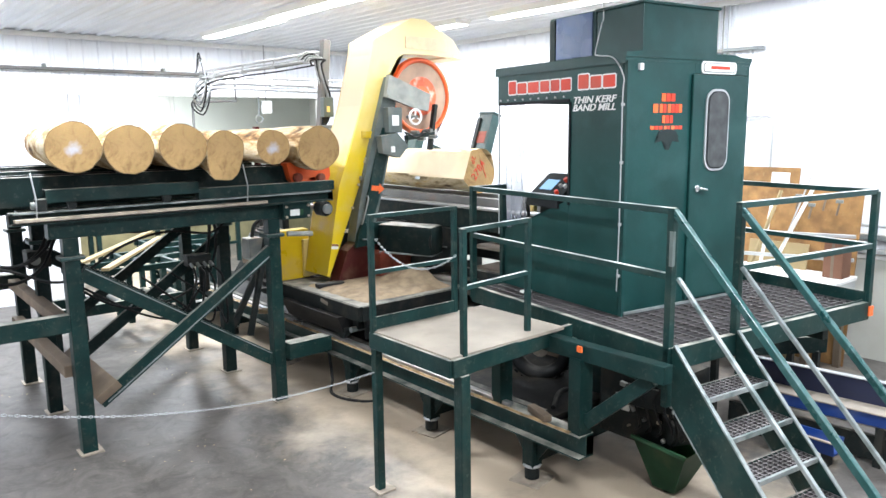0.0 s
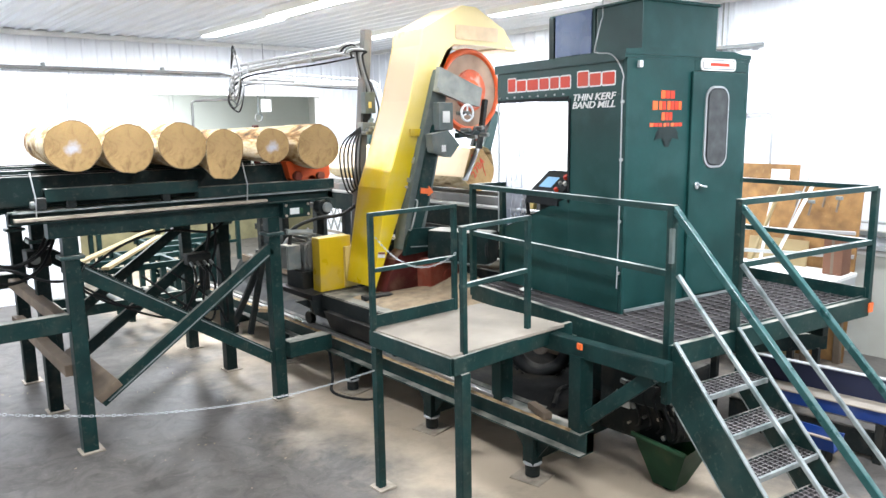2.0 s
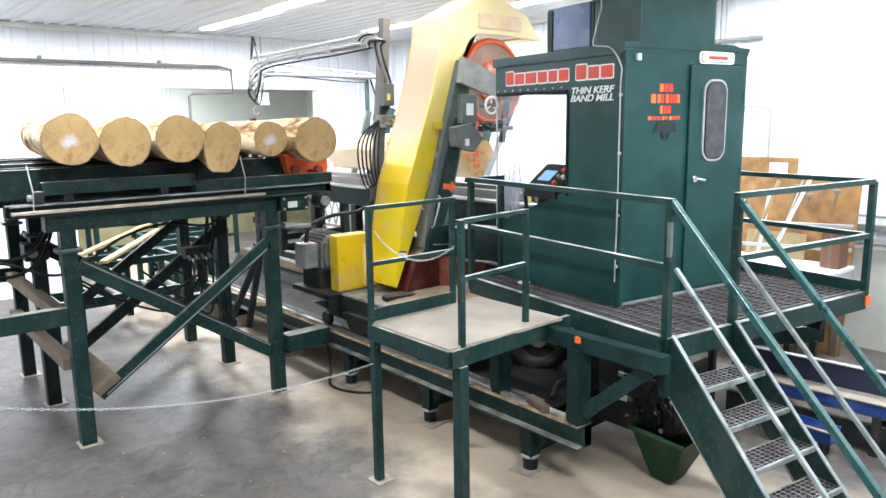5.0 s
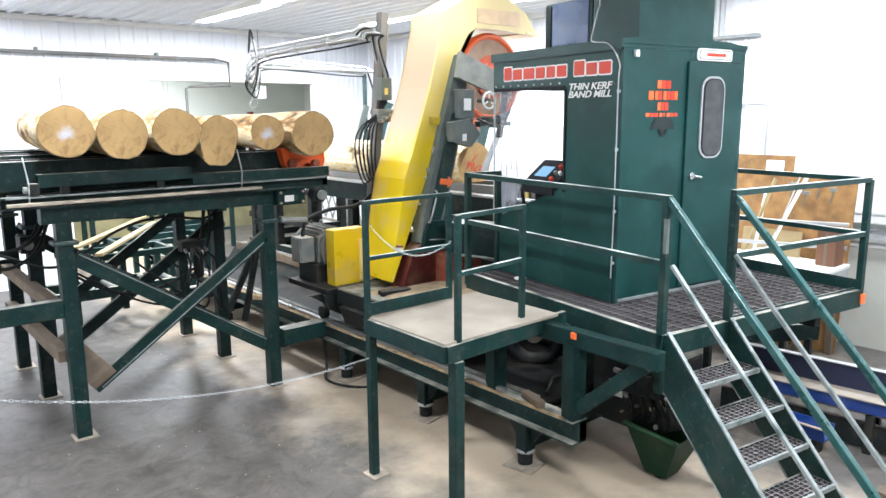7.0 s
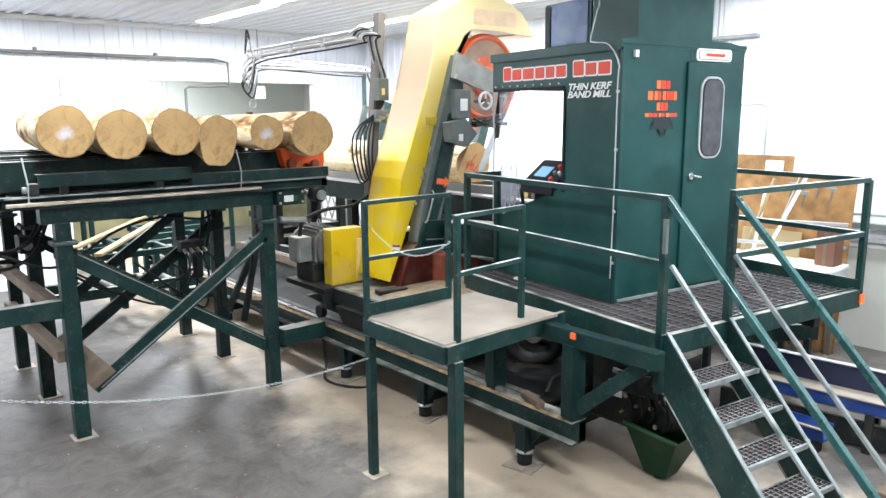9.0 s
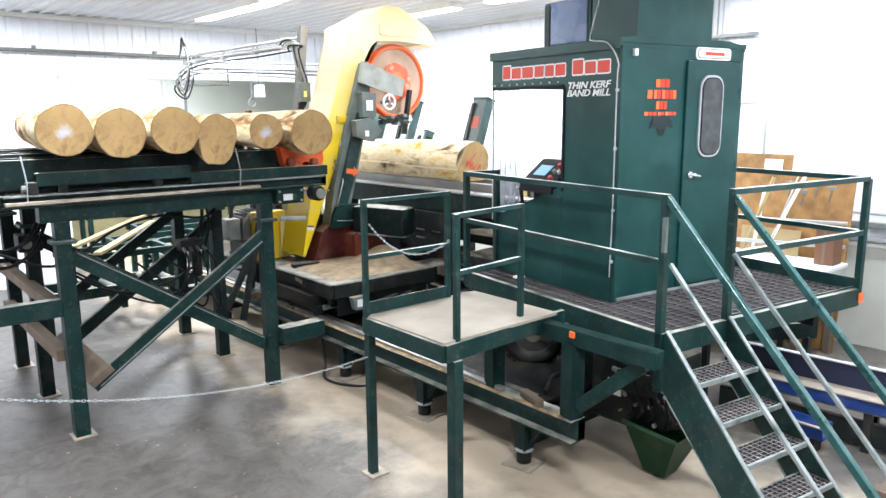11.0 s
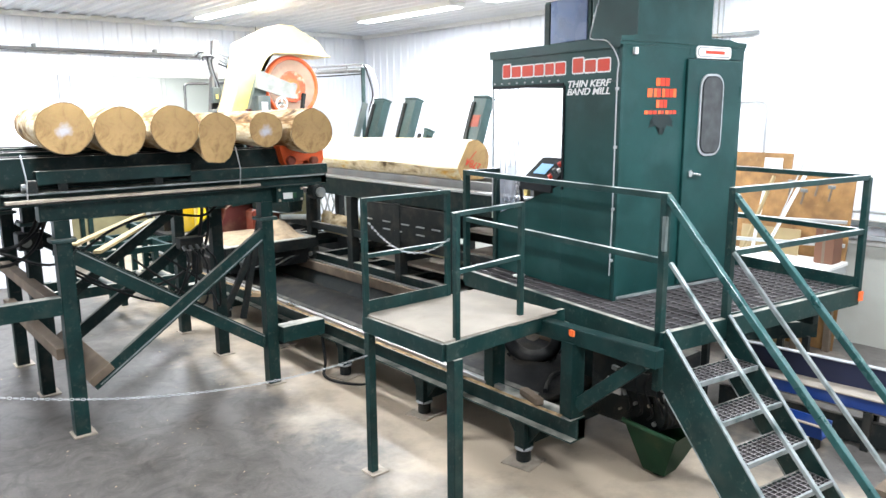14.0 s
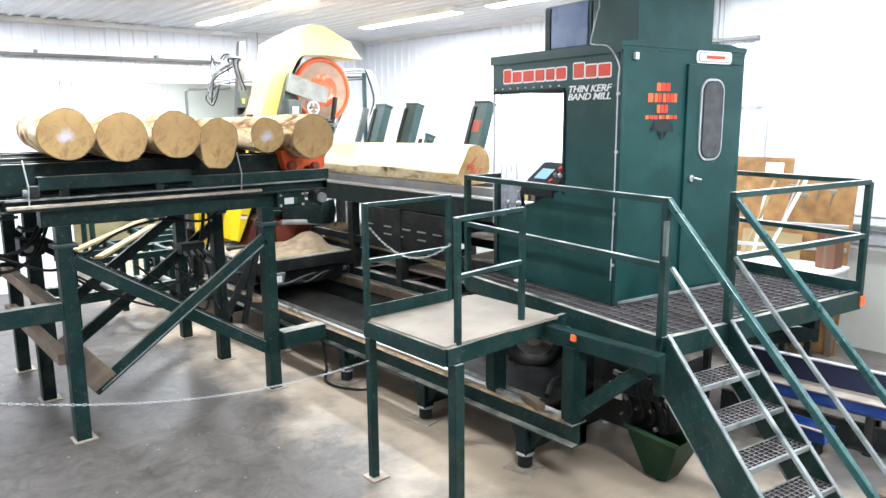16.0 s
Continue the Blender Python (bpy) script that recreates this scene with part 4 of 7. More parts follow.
def log_thing(name, label, x, y0, length, r, z, yaw=7.0, marked=False, sx=1.0, sz=1.0, drop=0.0, seed=0, group="logs on the deck", bark_mat=None):
    """A debarked log along y, tapered and uneven, with its sawn ends as parts."""
    t = thing(name, label, "log", (x, y0, z), group=group)
    t.matrix_world = pose(x, y0, z, 0, 0, -yaw)
    o = ORIGIN[t]
    rows, seg = 16, 40
    b = bmesh.new()
    grid = []
    for i in range(rows + 1):
        v = i / rows
        row = []
        for j in range(seg):
            a = 2 * math.pi * j / seg
            k = r * (1 - 0.10 * v) * (1 + 0.07 * noise.noise((1.3 * math.cos(a) + seed * 7, 1.1 * v * length, 1.3 * math.sin(a))) + 0.03 * noise.noise((4 * math.cos(a) + seed * 3, 4 * v * length, 4 * math.sin(a))))
            flare = (1 - v) ** 6
            px = k * sx * math.cos(a)
            sn = math.sin(a)
            pz = k * sz * sn
            if drop and sn < -0.05:
                pz = k * sz * sn - drop * flare * min(1, -sn * 1.9)
                px *= 1 + (0.12 if px < 0 else -0.62) * flare * min(1, -sn * 1.2) ** 2
                pz = max(pz, -(k * sz + (drop - 0.03) * flare))
            row.append(b.verts.new(o + Vector((px + 0.02 * noise.noise((seed, v * 2, 0)), v * length, pz))))
        grid.append(row)
    for p, q in zip(grid, grid[1:]):
        for j in range(seg):
            b.faces.new((p[j], q[j], q[(j + 1) % seg], p[(j + 1) % seg]))
    ends = [[v.co.copy() for v in grid[0]], [v.co.copy() for v in grid[-1]]]
    part("bark", b, bark_mat or bark, t, "pale peeled bark", True)
    for e, pts in enumerate(ends):
        b = bmesh.new()
        rim = [p.copy() for p in pts]
        c = sum(pts, Vector()) / len(pts)
        pts = [c + (p - c) * (0.972 + 0.018 * noise.noise((9 * p.x, seed, 9 * p.z))) for p in pts]
        off = Vector((0, -0.004 if e == 0 else 0.004, 0))
        cv = b.verts.new(c + off)
        vs = [b.verts.new(p + off) for p in pts]
        vi = [b.verts.new(p - off * 3) for p in pts]
        for j in range(seg):
            b.faces.new((cv, vs[j], vs[(j + 1) % seg]))
            b.faces.new((vs[j], vi[j], vi[(j + 1) % seg], vs[(j + 1) % seg]))
        be = bmesh.new()
        ra, rb = [be.verts.new(p + off * 0.5) for p in rim], [be.verts.new(c + (p - c) * 0.95 + off * 0.5) for p in rim]
        for j in range(seg):
            be.faces.new((ra[j], rb[j], rb[(j + 1) % seg], ra[(j + 1) % seg]))
        part("bark_edge", be, bark_dark, t, "brown bark edge")
        part("sawn_end", b, cut_end_marked if marked and e == 0 else cut_end, t, "tan sawn end with growth rings" + (" and a chalky mark" if marked and e == 0 else ""))
    return t


def deck_logs():
    for i, (x, y0, n, r, z, mk, sx, sz, dr) in enumerate((
            (1.45, 6.10, 2.6, 0.200, 2.592, True, 1, 0.98, 0), (1.86, 6.10, 2.7, 0.194, 2.565, False, 1, 1.02, 0), (2.29, 6.08, 2.7, 0.200, 2.575, False, 1, 0.96, 0),
            (2.63, 6.02, 2.5, 0.162, 2.548, False, 0.98, 1.0, 0.135), (3.125, 6.10, 2.6, 0.160, 2.552, True, 1, 0.98, 0), (3.575, 6.06, 2.7, 0.208, 2.532, False, 1, 1, 0))):
        log_thing("log", "peeled pale log, tan sawn end" + (" with chalky mark" if mk else "") + (" flared at the butt" if dr else "") + ", on deck", x, y0, n, r, z, marked=mk, sx=sx, sz=sz, drop=dr, seed=i + 1)


def cradle_outline():
    """A saddle with two cheeks and a low middle."""
    pts = [(-0.24, 0.22), (-0.20, 0.06), (-0.14, 0.0), (0.0, 0.01), (0.02, 0.05), (0.10, 0.0), (0.22, 0.02), (0.25, 0.08), (0.24, 0.22), (0.20, 0.21)]
    for k in range(9):
        u = 0.16 - 0.32 * k / 8
        pts.append((u, 0.155 + 0.055 * (u / 0.16) ** 2))
    return [(3.66 + x, 2.16 + z) for x, z in pts + [(-0.20, 0.23)]]


def log_cradle():
    t = thing("log_stop_arm", "red steel stop arm holding the last log", "log stop", (3.6, 6.5, 2.2))
    for y in (6.42, 8.42):
        part("cradle_plate", prism(cradle_outline(), y, y + 0.12), orange_paint, t)
    part("cross_tube", cyl((3.70, 6.42, 2.2), (3.70, 8.5, 2.2), 0.035), red_paint, t, smooth=True)
    for x, z, rr in ((3.52, 2.24, 0.045), (3.78, 2.23, 0.04)):
        part("pin", cyl((x, 6.36, z), (x, 6.42, z), rr, bevel=0.008), red_dull, t, smooth=True)
    part("upright", box(3.84, 3.88, 7.9, 8.0, 2.2, 2.75, 0.005), maroon, t)


# ---------- operator's cab and platform (turned a little from the track) ----------
PZ = 1.24
PX0, PX1, PY0, PY1 = 3.66, 5.985, 3.15, 5.50


def grate(x0, x1, y0, y1, z, pitch=0.042, cross=0.1, bm=None):
    b = bm or bmesh.new()

    def bar(a0, a1, b0, b1, c0, c1):
        vs = [b.verts.new(p) for p in ((a0, b0, c0), (a1, b0, c0), (a1, b1, c0), (a0, b1, c0), (a0, b0, c1), (a1, b0, c1), (a1, b1, c1), (a0, b1, c1))]
        for f in ((0, 3, 2, 1), (4, 5, 6, 7), (0, 1, 5, 4), (1, 2, 6, 5), (2, 3, 7, 6), (3, 0, 4, 7)):
            b.faces.new([vs[k] for k in f])
    n = int((y1 - y0) / pitch)
    for i in range(n + 1):
        y = y0 + i * (y1 - y0) / n
        bar(x0, x1, y - 0.0025, y + 0.0025, z - 0.028, z)
    n = max(1, int((x1 - x0) / cross))
    for i in range(n + 1):
        x = x0 + i * (x1 - x0) / n
        bar(x - 0.004, x + 0.004, y0, y1, z - 0.012, z + 0.001)
    return b


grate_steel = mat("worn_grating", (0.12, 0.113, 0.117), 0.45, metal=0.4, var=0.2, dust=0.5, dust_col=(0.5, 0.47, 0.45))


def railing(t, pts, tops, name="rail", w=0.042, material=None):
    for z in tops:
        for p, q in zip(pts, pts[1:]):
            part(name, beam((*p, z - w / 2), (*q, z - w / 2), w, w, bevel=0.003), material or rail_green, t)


def platform():
    t = thing("operator_platform", "green steel platform with grating floor and railings", "platform", (4.9, 4.3, 0), cab=True)
    for p, q in (((PX0, PY0), (PX1, PY0)), ((PX0, PY1), (PX1, PY1)), ((PX0, PY0), (PX0, PY1)), ((PX1, PY0), (PX1, PY1))):
        part("edge_channel", beam((*p, PZ - 0.06), (*q, PZ - 0.06), 0.05, 0.15), steel_green, t)
    part("under_beam", beam((PX0 + 0.05, PY0 + 0.06, PZ - 0.24), (PX0 + 0.05, PY1 - 0.3, PZ - 0.24), 0.08, 0.12), steel_green, t)
    part("under_beam", beam((PX1 - 0.3, PY0 + 0.15, PZ - 0.24), (PX1 - 0.3, PY1, PZ - 0.24), 0.08, 0.12), dark_green, t)
    for y in (PY0 + 0.12, PY0 + 0.9, PY0 + 1.7):
        part("joist", beam((PX0, y, PZ - 0.1), (PX1, y, PZ - 0.1), 0.05, 0.1), dark_green, t)
    part("grating", grate(PX0 + 0.03, PX1 - 0.03, PY0 + 0.03, PY1 - 0.03, PZ, 0.062, 0.11), grate_steel, t, "worn steel bar grating")
    # toe plates
    part("toe_plate", box(PX1 - 0.03, PX1 - 0.02, PY0, PY1, PZ, PZ + 0.1), steel_green, t)
    part("toe_plate", box(PX0 + 0.66, PX1, PY0 + 0.02, PY0 + 0.026, PZ - 0.02, PZ + 0.03), steel_green, t)
    # railings
    for x, y, z in ((PX0, PY0 + 0.03, 2.18), (PX0, PY1, 2.18), (4.30, PY0, 2.18), (PX1, PY0, 2.16), (PX1, PY1, 2.16), (4.0, PY1, 2.18)):
        part("post", box(x - 0.025, x + 0.025, y - 0.025, y + 0.025, PZ - (0.40 if (x, y) == (PX0, PY0 + 0.03) else 0.1), z, 0.004), steel_green, t)
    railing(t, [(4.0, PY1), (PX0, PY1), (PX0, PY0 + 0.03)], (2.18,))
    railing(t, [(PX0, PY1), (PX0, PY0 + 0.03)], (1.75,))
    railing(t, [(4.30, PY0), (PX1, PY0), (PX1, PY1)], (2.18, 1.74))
    # bracket down to the track beam
    part("bracket_post", box(3.32, 3.44, 3.65, 3.77, 0.53, 1.09, 0.003), beam_green, t)
    part("bracket_post", box(3.21, 3.33, 4.45, 4.57, 0.53, 1.09, 0.003), beam_green, t)
    part("bracket_strut", beam((3.40, 3.66, 0.62), (3.53, 3.18, 1.06), 0.08, 0.1), steel_green, t)
    part("bracket_beam", beam((3.208, 4.855, 1.14), (3.496, 3.025, 1.135), 0.10, 0.12), beam_green, t)
    part("post_sleeve", box(PX0 - 0.027, PX0 + 0.0, PY0 + 0.002, PY0 + 0.03, 1.80, 2.03, 0.004), grey_green, t, "bare worn post sleeve")
    for y, x, z in ((PY0 - 0.03, PX1, PZ - 0.07),):
        part("reflector", box(x - 0.03, x + 0.028, y - 0.012, y, z - 0.03, z + 0.05), orange_marker, t, "orange corner reflector")
    part("reflector", box(3.298, 3.318, 3.625, 3.67, 1.155, 1.20, 0.005), orange_marker, t, "orange reflector")
    part("rag", box(3.86, 3.96, 5.0, 5.06, PZ + 0.002, PZ + 0.025, 0.01), white_paint, t, "white rag on the grating", True)


def stairs():
    t = thing("stairs", "steep green steel stairs with grating treads and handrails", "stairs", (3.98, 2.4, 0), cab=True)
    for x in (3.66, 4.30):
        y0, z0 = 3.12, 1.27
        k = 1.065
        yb = y0 - z0 / k
        poly = [(y0, z0), (y0, z0 - 0.40), (y0 - 0.02, z0 - 0.42), (y0 - (z0 - 0.42 + 0.0) / k * 0.98, 0.0), (yb, 0.0)]
        b = prism(poly, x - 0.018, x + 0.018)
        turn(b, Matrix(((0, 1, 0, 0), (1, 0, 0, 0), (0, 0, 1, 0), (0, 0, 0, 1))))
        s = part("stringer", b, steel_green, t)
        # Pale bars carry the stringer's glint as colour.
        part("edge_bar", beam((x, y0 + 0.0, z0 + 0.012), (x, yb + 0.02, 0.02), 0.032, 0.012), worn_glint_edge, s, "worn pale edge with painted glint")
        part("edge_bar", beam((x, y0 - 0.02, z0 - 0.43), (x, y0 - 0.02 - (z0 - 0.43) / k, 0.0), 0.04, 0.014), worn_glint_edge, s, "worn pale edge with painted glint")
        # handrails follow the slope
        tilt = 0.985
        part("handrail", beam((x, 3.17, 2.16), (x, 3.17 - 1.75, 2.16 - 1.75 * tilt), 0.042, 0.042), rail_teal, t)
        # The highlight along the green mid rail is painted as pale colour.
        part("mid_rail", beam((x, 3.12, 1.73), (x, 3.12 - 1.45, 1.73 - 1.45 * 1.0), 0.028, 0.026), worn_glint_edge, t, "pale mid rail, highlight put into its colour")
        part("handrail_post", beam((x, 1.55, 0.12), (x, 1.55, 0.60), 0.04, 0.04), steel_green, t)
    for i in range(5):
        z = 0.99 - 0.197 * i
        y = 2.86 - 0.192 * i
        tr = part("tread", grate(3.68, 4.28, y, y + 0.2, z, 0.03, 0.05), grate_steel, t, "open grating tread")
        part("nosing", box(3.68, 4.28, y - 0.008, y + 0.012, z - 0.03, z + 0.003, 0.003), worn_glint_edge, tr, "bright worn nosing")
        part("back_bar", box(3.68, 4.28, y + 0.19, y + 0.205, z - 0.03, z), steel_green, tr)


CX0, CX1, CY0, CY1, CZ1 = 4.0, 5.40, 3.95, 5.58, 3.24


def cab():
    t = thing("operator_cab", "dark green sheet steel operator's cab on the platform", "cab", (4.7, 4.7, PZ), cab=True)
    w = 0.035
    # door end: sheet with the doorway cut out
    part("end_panel", box(CX0, 4.73, CY0, CY0 + w, PZ, 3.20, 0.004), paint_green, t)
    part("end_panel", box(5.36, CX1, CY0, CY0 + w, PZ, 3.20, 0.004), paint_green, t)
    part("end_panel", box(4.73, 5.36, CY0, CY0 + w, 3.10, 3.20, 0.004), paint_green, t)
    part("sill", box(4.73, 5.36, CY0, CY0 + w, PZ, 1.30, 0.004), paint_green, t)
    # side towards the saw: solid part, header over the opening, low panel with a sloping top
    part("side_panel", box(CX0, CX0 + w, CY0 + 0.04, 4.58, PZ, 2.92, 0.004), paint_green, t)
    part("side_header", box(CX0 - 0.002, CX0 + w, CY0 + 0.04, CY1, 2.92, 3.20, 0.004), paint_green, t)
    lowp = [(4.58, PZ), (4.58, 2.10), (4.64, 2.08), (5.20, 1.84), (5.46, 1.76), (5.52, 1.70), (5.52, PZ)]
    b = turn(prism(lowp, CX0, CX0 + w), Matrix(((0, 1, 0, 0), (1, 0, 0, 0), (0, 0, 1, 0), (0, 0, 0, 1))))
    part("low_panel", b, paint_green, t)
    # far side and rear, with open window bays
    part("rear_panel", box(CX1 - w, CX1, CY0 + 0.04, CY1, PZ, 1.75, 0.004), paint_green, t)
    part("rear_panel", box(CX1 - w, CX1, CY0 + 0.04, 4.35, 1.75, 3.2, 0.004), paint_green, t)
    part("rear_header", box(CX1 - w, CX1, 4.35, CY1, 2.98, 3.2, 0.004), paint_green, t)
    part("far_header", box(CX0 + w, CX1 - w, CY1 - w, CY1, 2.92, 3.2, 0.004), paint_green, t)
    part("far_low_panel", box(CX0 + 0.5, CX1 - w, CY1 - w, CY1, PZ, 1.7, 0.004), paint_green, t)
    part("corner_post", box(CX0, CX0 + 0.014, CY1 - 0.014, CY1, 1.7, 2.92, 0.003), bright_steel, t, "pale steel corner post")
    # wire guard in the far bay
    for k in range(6):
        part("guard_wire", cyl((CX1 - 0.02, 4.5 + 0.2 * k, 1.76), (CX1 - 0.02, 4.5 + 0.2 * k, 2.5), 0.006, seg=6), bright_steel, t)
    part("guard_bar", box(CX1 - 0.03, CX1 - 0.01, 4.36, CY1, 2.5, 2.52, 0.003), bright_steel, t)
    # roof
    rf = part("roof", prism([(CX0 - 0.025, 3.18), (CX0 - 0.025, 3.235), (CX0 + 0.2, 3.26), (CX1 - 0.2, 3.26), (CX1 + 0.004, 3.225), (CX1 + 0.004, 3.18)], CY0 - 0.004, CY1 + 0.005), paint_green, t)
    part("roof_lip", box(CX0 - 0.029, CX0 - 0.0245, CY0 - 0.004, CY1 + 0.005, 3.16, 3.235), paint_green, rf)
    part("roof_lip", box(CX0 - 0.029, CX1 + 0.006, CY0 - 0.012, CY0 - 0.004, 3.205, 3.24), paint_green, rf)
    part("marker_light", box(CX0 + 0.1, CX0 + 0.135, CY0 - 0.03, CY0 - 0.001, 3.11, 3.16, 0.004), plastic_white, t)
    # base strip and seam rivets
    part("base_angle", box(CX0 + 0.02, CX1, CY0 - 0.016, CY0, PZ + 0.01, PZ + 0.034, 0.003), worn_glint_edge, t, "bright worn base angle")
    part("corner_angle", box(CX0 - 0.006, CX0 + 0.02, CY0 - 0.006, CY0 + 0.012, PZ, 3.15, 0.003), paint_green, t)
    part("opening_trim", box(CX0 - 0.012, CX0, 4.565, 4.585, 2.06, 2.90), black_plastic, t, "black rubber edge trim")
    part("opening_trim", box(CX0 - 0.012, CX0, 4.585, 5.56, 2.90, 2.925), black_plastic, t, "black rubber edge trim")
    for k in range(9):
        y = 4.65 + k * 0.11
        part("snap", cyl((CX0 - 0.012, y, 2.945), (CX0, y, 2.945), 0.008, seg=8), bright_steel, t)
    # door
    d = part("door", box(4.69, 5.345, CY0 - 0.026, CY0 - 0.003, 1.29, 3.095, 0.006), paint_green, t, "green steel door")
    part("window_frame", prism(rounded(4.835, 5.115, 2.335, 2.985, 0.105), CY0 - 0.04, CY0 - 0.0265), bright_steel, d, "rounded bright metal window frame")
    part("window_gasket", prism(rounded(4.852, 5.098, 2.352, 2.968, 0.09), CY0 - 0.045, CY0 - 0.041), black_plastic, d)
    part("window_pane", prism(rounded(4.862, 5.088, 2.362, 2.958, 0.08), CY0 - 0.048, CY0 - 0.046), tinted, d, "dark tinted pane")
    h = part("handle_plate", cyl((4.762, CY0 - 0.022, 2.2), (4.762, CY0 - 0.05, 2.2), 0.028, bevel=0.004), chrome, d, "chrome door handle", True)
    part("lever", tube([(4.762, CY0 - 0.06, 2.2), (4.80, CY0 - 0.066, 2.195), (4.857, CY0 - 0.06, 2.185)], 0.011), chrome, h, smooth=True)
    for z in (1.6, 2.2, 2.8):
        part("hinge", box(5.33, 5.35, CY0 - 0.03, CY0 - 0.012, z, z + 0.09, 0.003), paint_green, d)
    # name plate over the door
    p = part("name_plate", prism(rounded(4.795, 5.215, 3.105, 3.20, 0.03), CY0 - 0.012, CY0 - 0.001), label_white, t, "white oval name plate")
    part("plate_rim", prism(rounded(4.81, 5.20, 3.115, 3.19, 0.026), CY0 - 0.0145, CY0 - 0.0125), motor_grey, p)
    part("plate_field", prism(rounded(4.82, 5.19, 3.122, 3.183, 0.022), CY0 - 0.017, CY0 - 0.015), label_white, p)
    part("plate_mark", box(4.895, 5.125, CY0 - 0.019, CY0 - 0.0175, 3.14, 3.165), red_ink, p, "red mark")
    # owner's lettering on the end as bars
    for x0, x1, z0, z1 in ((4.365, 4.52, 2.885, 2.945), (4.275, 4.335, 2.80, 2.865), (4.345, 4.425, 2.80, 2.865), (4.435, 4.60, 2.80, 2.865), (4.375, 4.50, 2.72, 2.78), (4.25, 4.39, 2.672, 2.70), (4.40, 4.47, 2.672, 2.70), (4.48, 4.61, 2.672, 2.70)):
        n = max(1, round((x1 - x0) / 0.045))
        for k in range(n):
            a = x0 + k * (x1 - x0) / n
            part("letter_bar", box(a, a + (x1 - x0) / n - 0.008, CY0 - 0.004, CY0 - 0.001, z0, z1), red_paint if k % 3 else orange_paint, t, "red lettering bar")
    tree = [(4.44, 2.675), (4.53, 2.66), (4.57, 2.61), (4.53, 2.615), (4.575, 2.57), (4.50, 2.585), (4.455, 2.565), (4.46, 2.515), (4.42, 2.515), (4.425, 2.565), (4.38, 2.585), (4.30, 2.57), (4.35, 2.615), (4.31, 2.61), (4.35, 2.66)]
    part("tree_decal", prism(tree, CY0 - 0.004, CY0 - 0.001), tree_black, t, "black tree decal")
    # maker's name on the header: red blocks edged in white
    red_blocks(t)
    for s, z in (("THIN KERF", 2.885), ("BAND MILL", 2.825)):
        b = words(s, 0.074, 0.0012, 0.25, 0.98)
        xs = [v.co.x for v in b.verts]
        k = 0.48 / (max(xs) - min(xs))
        turn(b, pose(CX0 - 0.004, 4.545, z, 0, 0, -90) @ Matrix.Diagonal((k, 1, 1, 1)))
        part("lettering", b, label_white, t, "white slanted lettering")
    # conduit and wiring up the corner
    part("conduit", tube(spline([(CX0 - 0.02, 3.985, PZ + 0.2), (CX0 - 0.02, 3.975, 2.0), (CX0 - 0.02, 3.975, 2.9), (CX0 - 0.02, 3.97, 3.06), (CX0 - 0.05, 4.05, 3.20), (CX0 - 0.06, 4.2, 3.23), (CX0 + 0.05, 4.35, 3.28), (CX0 + 0.2, 4.45, 3.5), (CX0 + 0.25, 4.48, 3.62), (CX0 + 0.3, 4.6, 4.25)], 8), 0.0052, seg=6), bright_steel, t, "thin pale cable", True)
    for z in (1.55, 1.95, 2.42, 2.85):
        part("clip", box(CX0 - 0.026, CX0, 3.967, 3.985, z, z + 0.022, 0.003), bright_steel, t)


def red_blocks(t):
    y, z0, slope = 5.42, 2.985, 0.0
    adv = [("L", 0.13), ("U", 0.15), ("M", 0.17), ("B", 0.14), ("E", 0.13), ("R", 0.14), (" ", 0.07), ("P", 0.14), ("R", 0.14), ("O", 0.15)]
    total = sum(a for _, a in adv)
    k = 1.36 / total
    for i, (c, a) in enumerate(adv):
        wdt = a * k
        if c != " ":
            h = 0.132 if i in (0, 7) else 0.112
            for d, m, g in ((0.004, label_white, 0.0), (0.0075, red_paint, 0.011)):
                b = prism(rounded(-(y - 0.001) + g, -(y - wdt + 0.001) - g, z0 + g, z0 + h - g, 0.016 - g * 0.6, 3), 0, 0.003)
                turn(b, pose(CX0 - d, 0, 0, 0, 0, -90))
                part("name_block", b, m, t, "white-edged red block of the maker's name")
        y -= wdt


def cab_roof_units():
    t = thing("air_unit", "green sheet steel air unit box on the cab roof", "air unit", (4.6, 4.3, 3.26), cab=True)
    part("housing", box(4.26, 5.12, 4.06, 4.56, 3.26, 3.62, 0.008), paint_green, t)
    part("lid", box(4.245, 5.135, 4.045, 4.575, 3.62, 3.64, 0.005), paint_green, t)
    part("base_rail", box(4.28, 5.1, 4.08, 4.1, 3.262, 3.28), bright_steel, t)
    t = thing("condenser", "boxy condenser with a blue-grey front panel on the roof", "air unit", (4.4, 4.85, 3.26), cab=True)
    part("case", box(4.28, 4.5, 4.60, 5.18, 3.26, 3.64, 0.006), paint_green, t)
    part("front_panel", box(4.270, 4.279, 4.63, 5.09, 3.28, 3.63, 0.003), blue_grey, t, "blue-grey reflective front panel")
    part("edge_strip", box(4.266, 4.279, 5.10, 5.17, 3.262, 3.62, 0.003), dark_green, t)


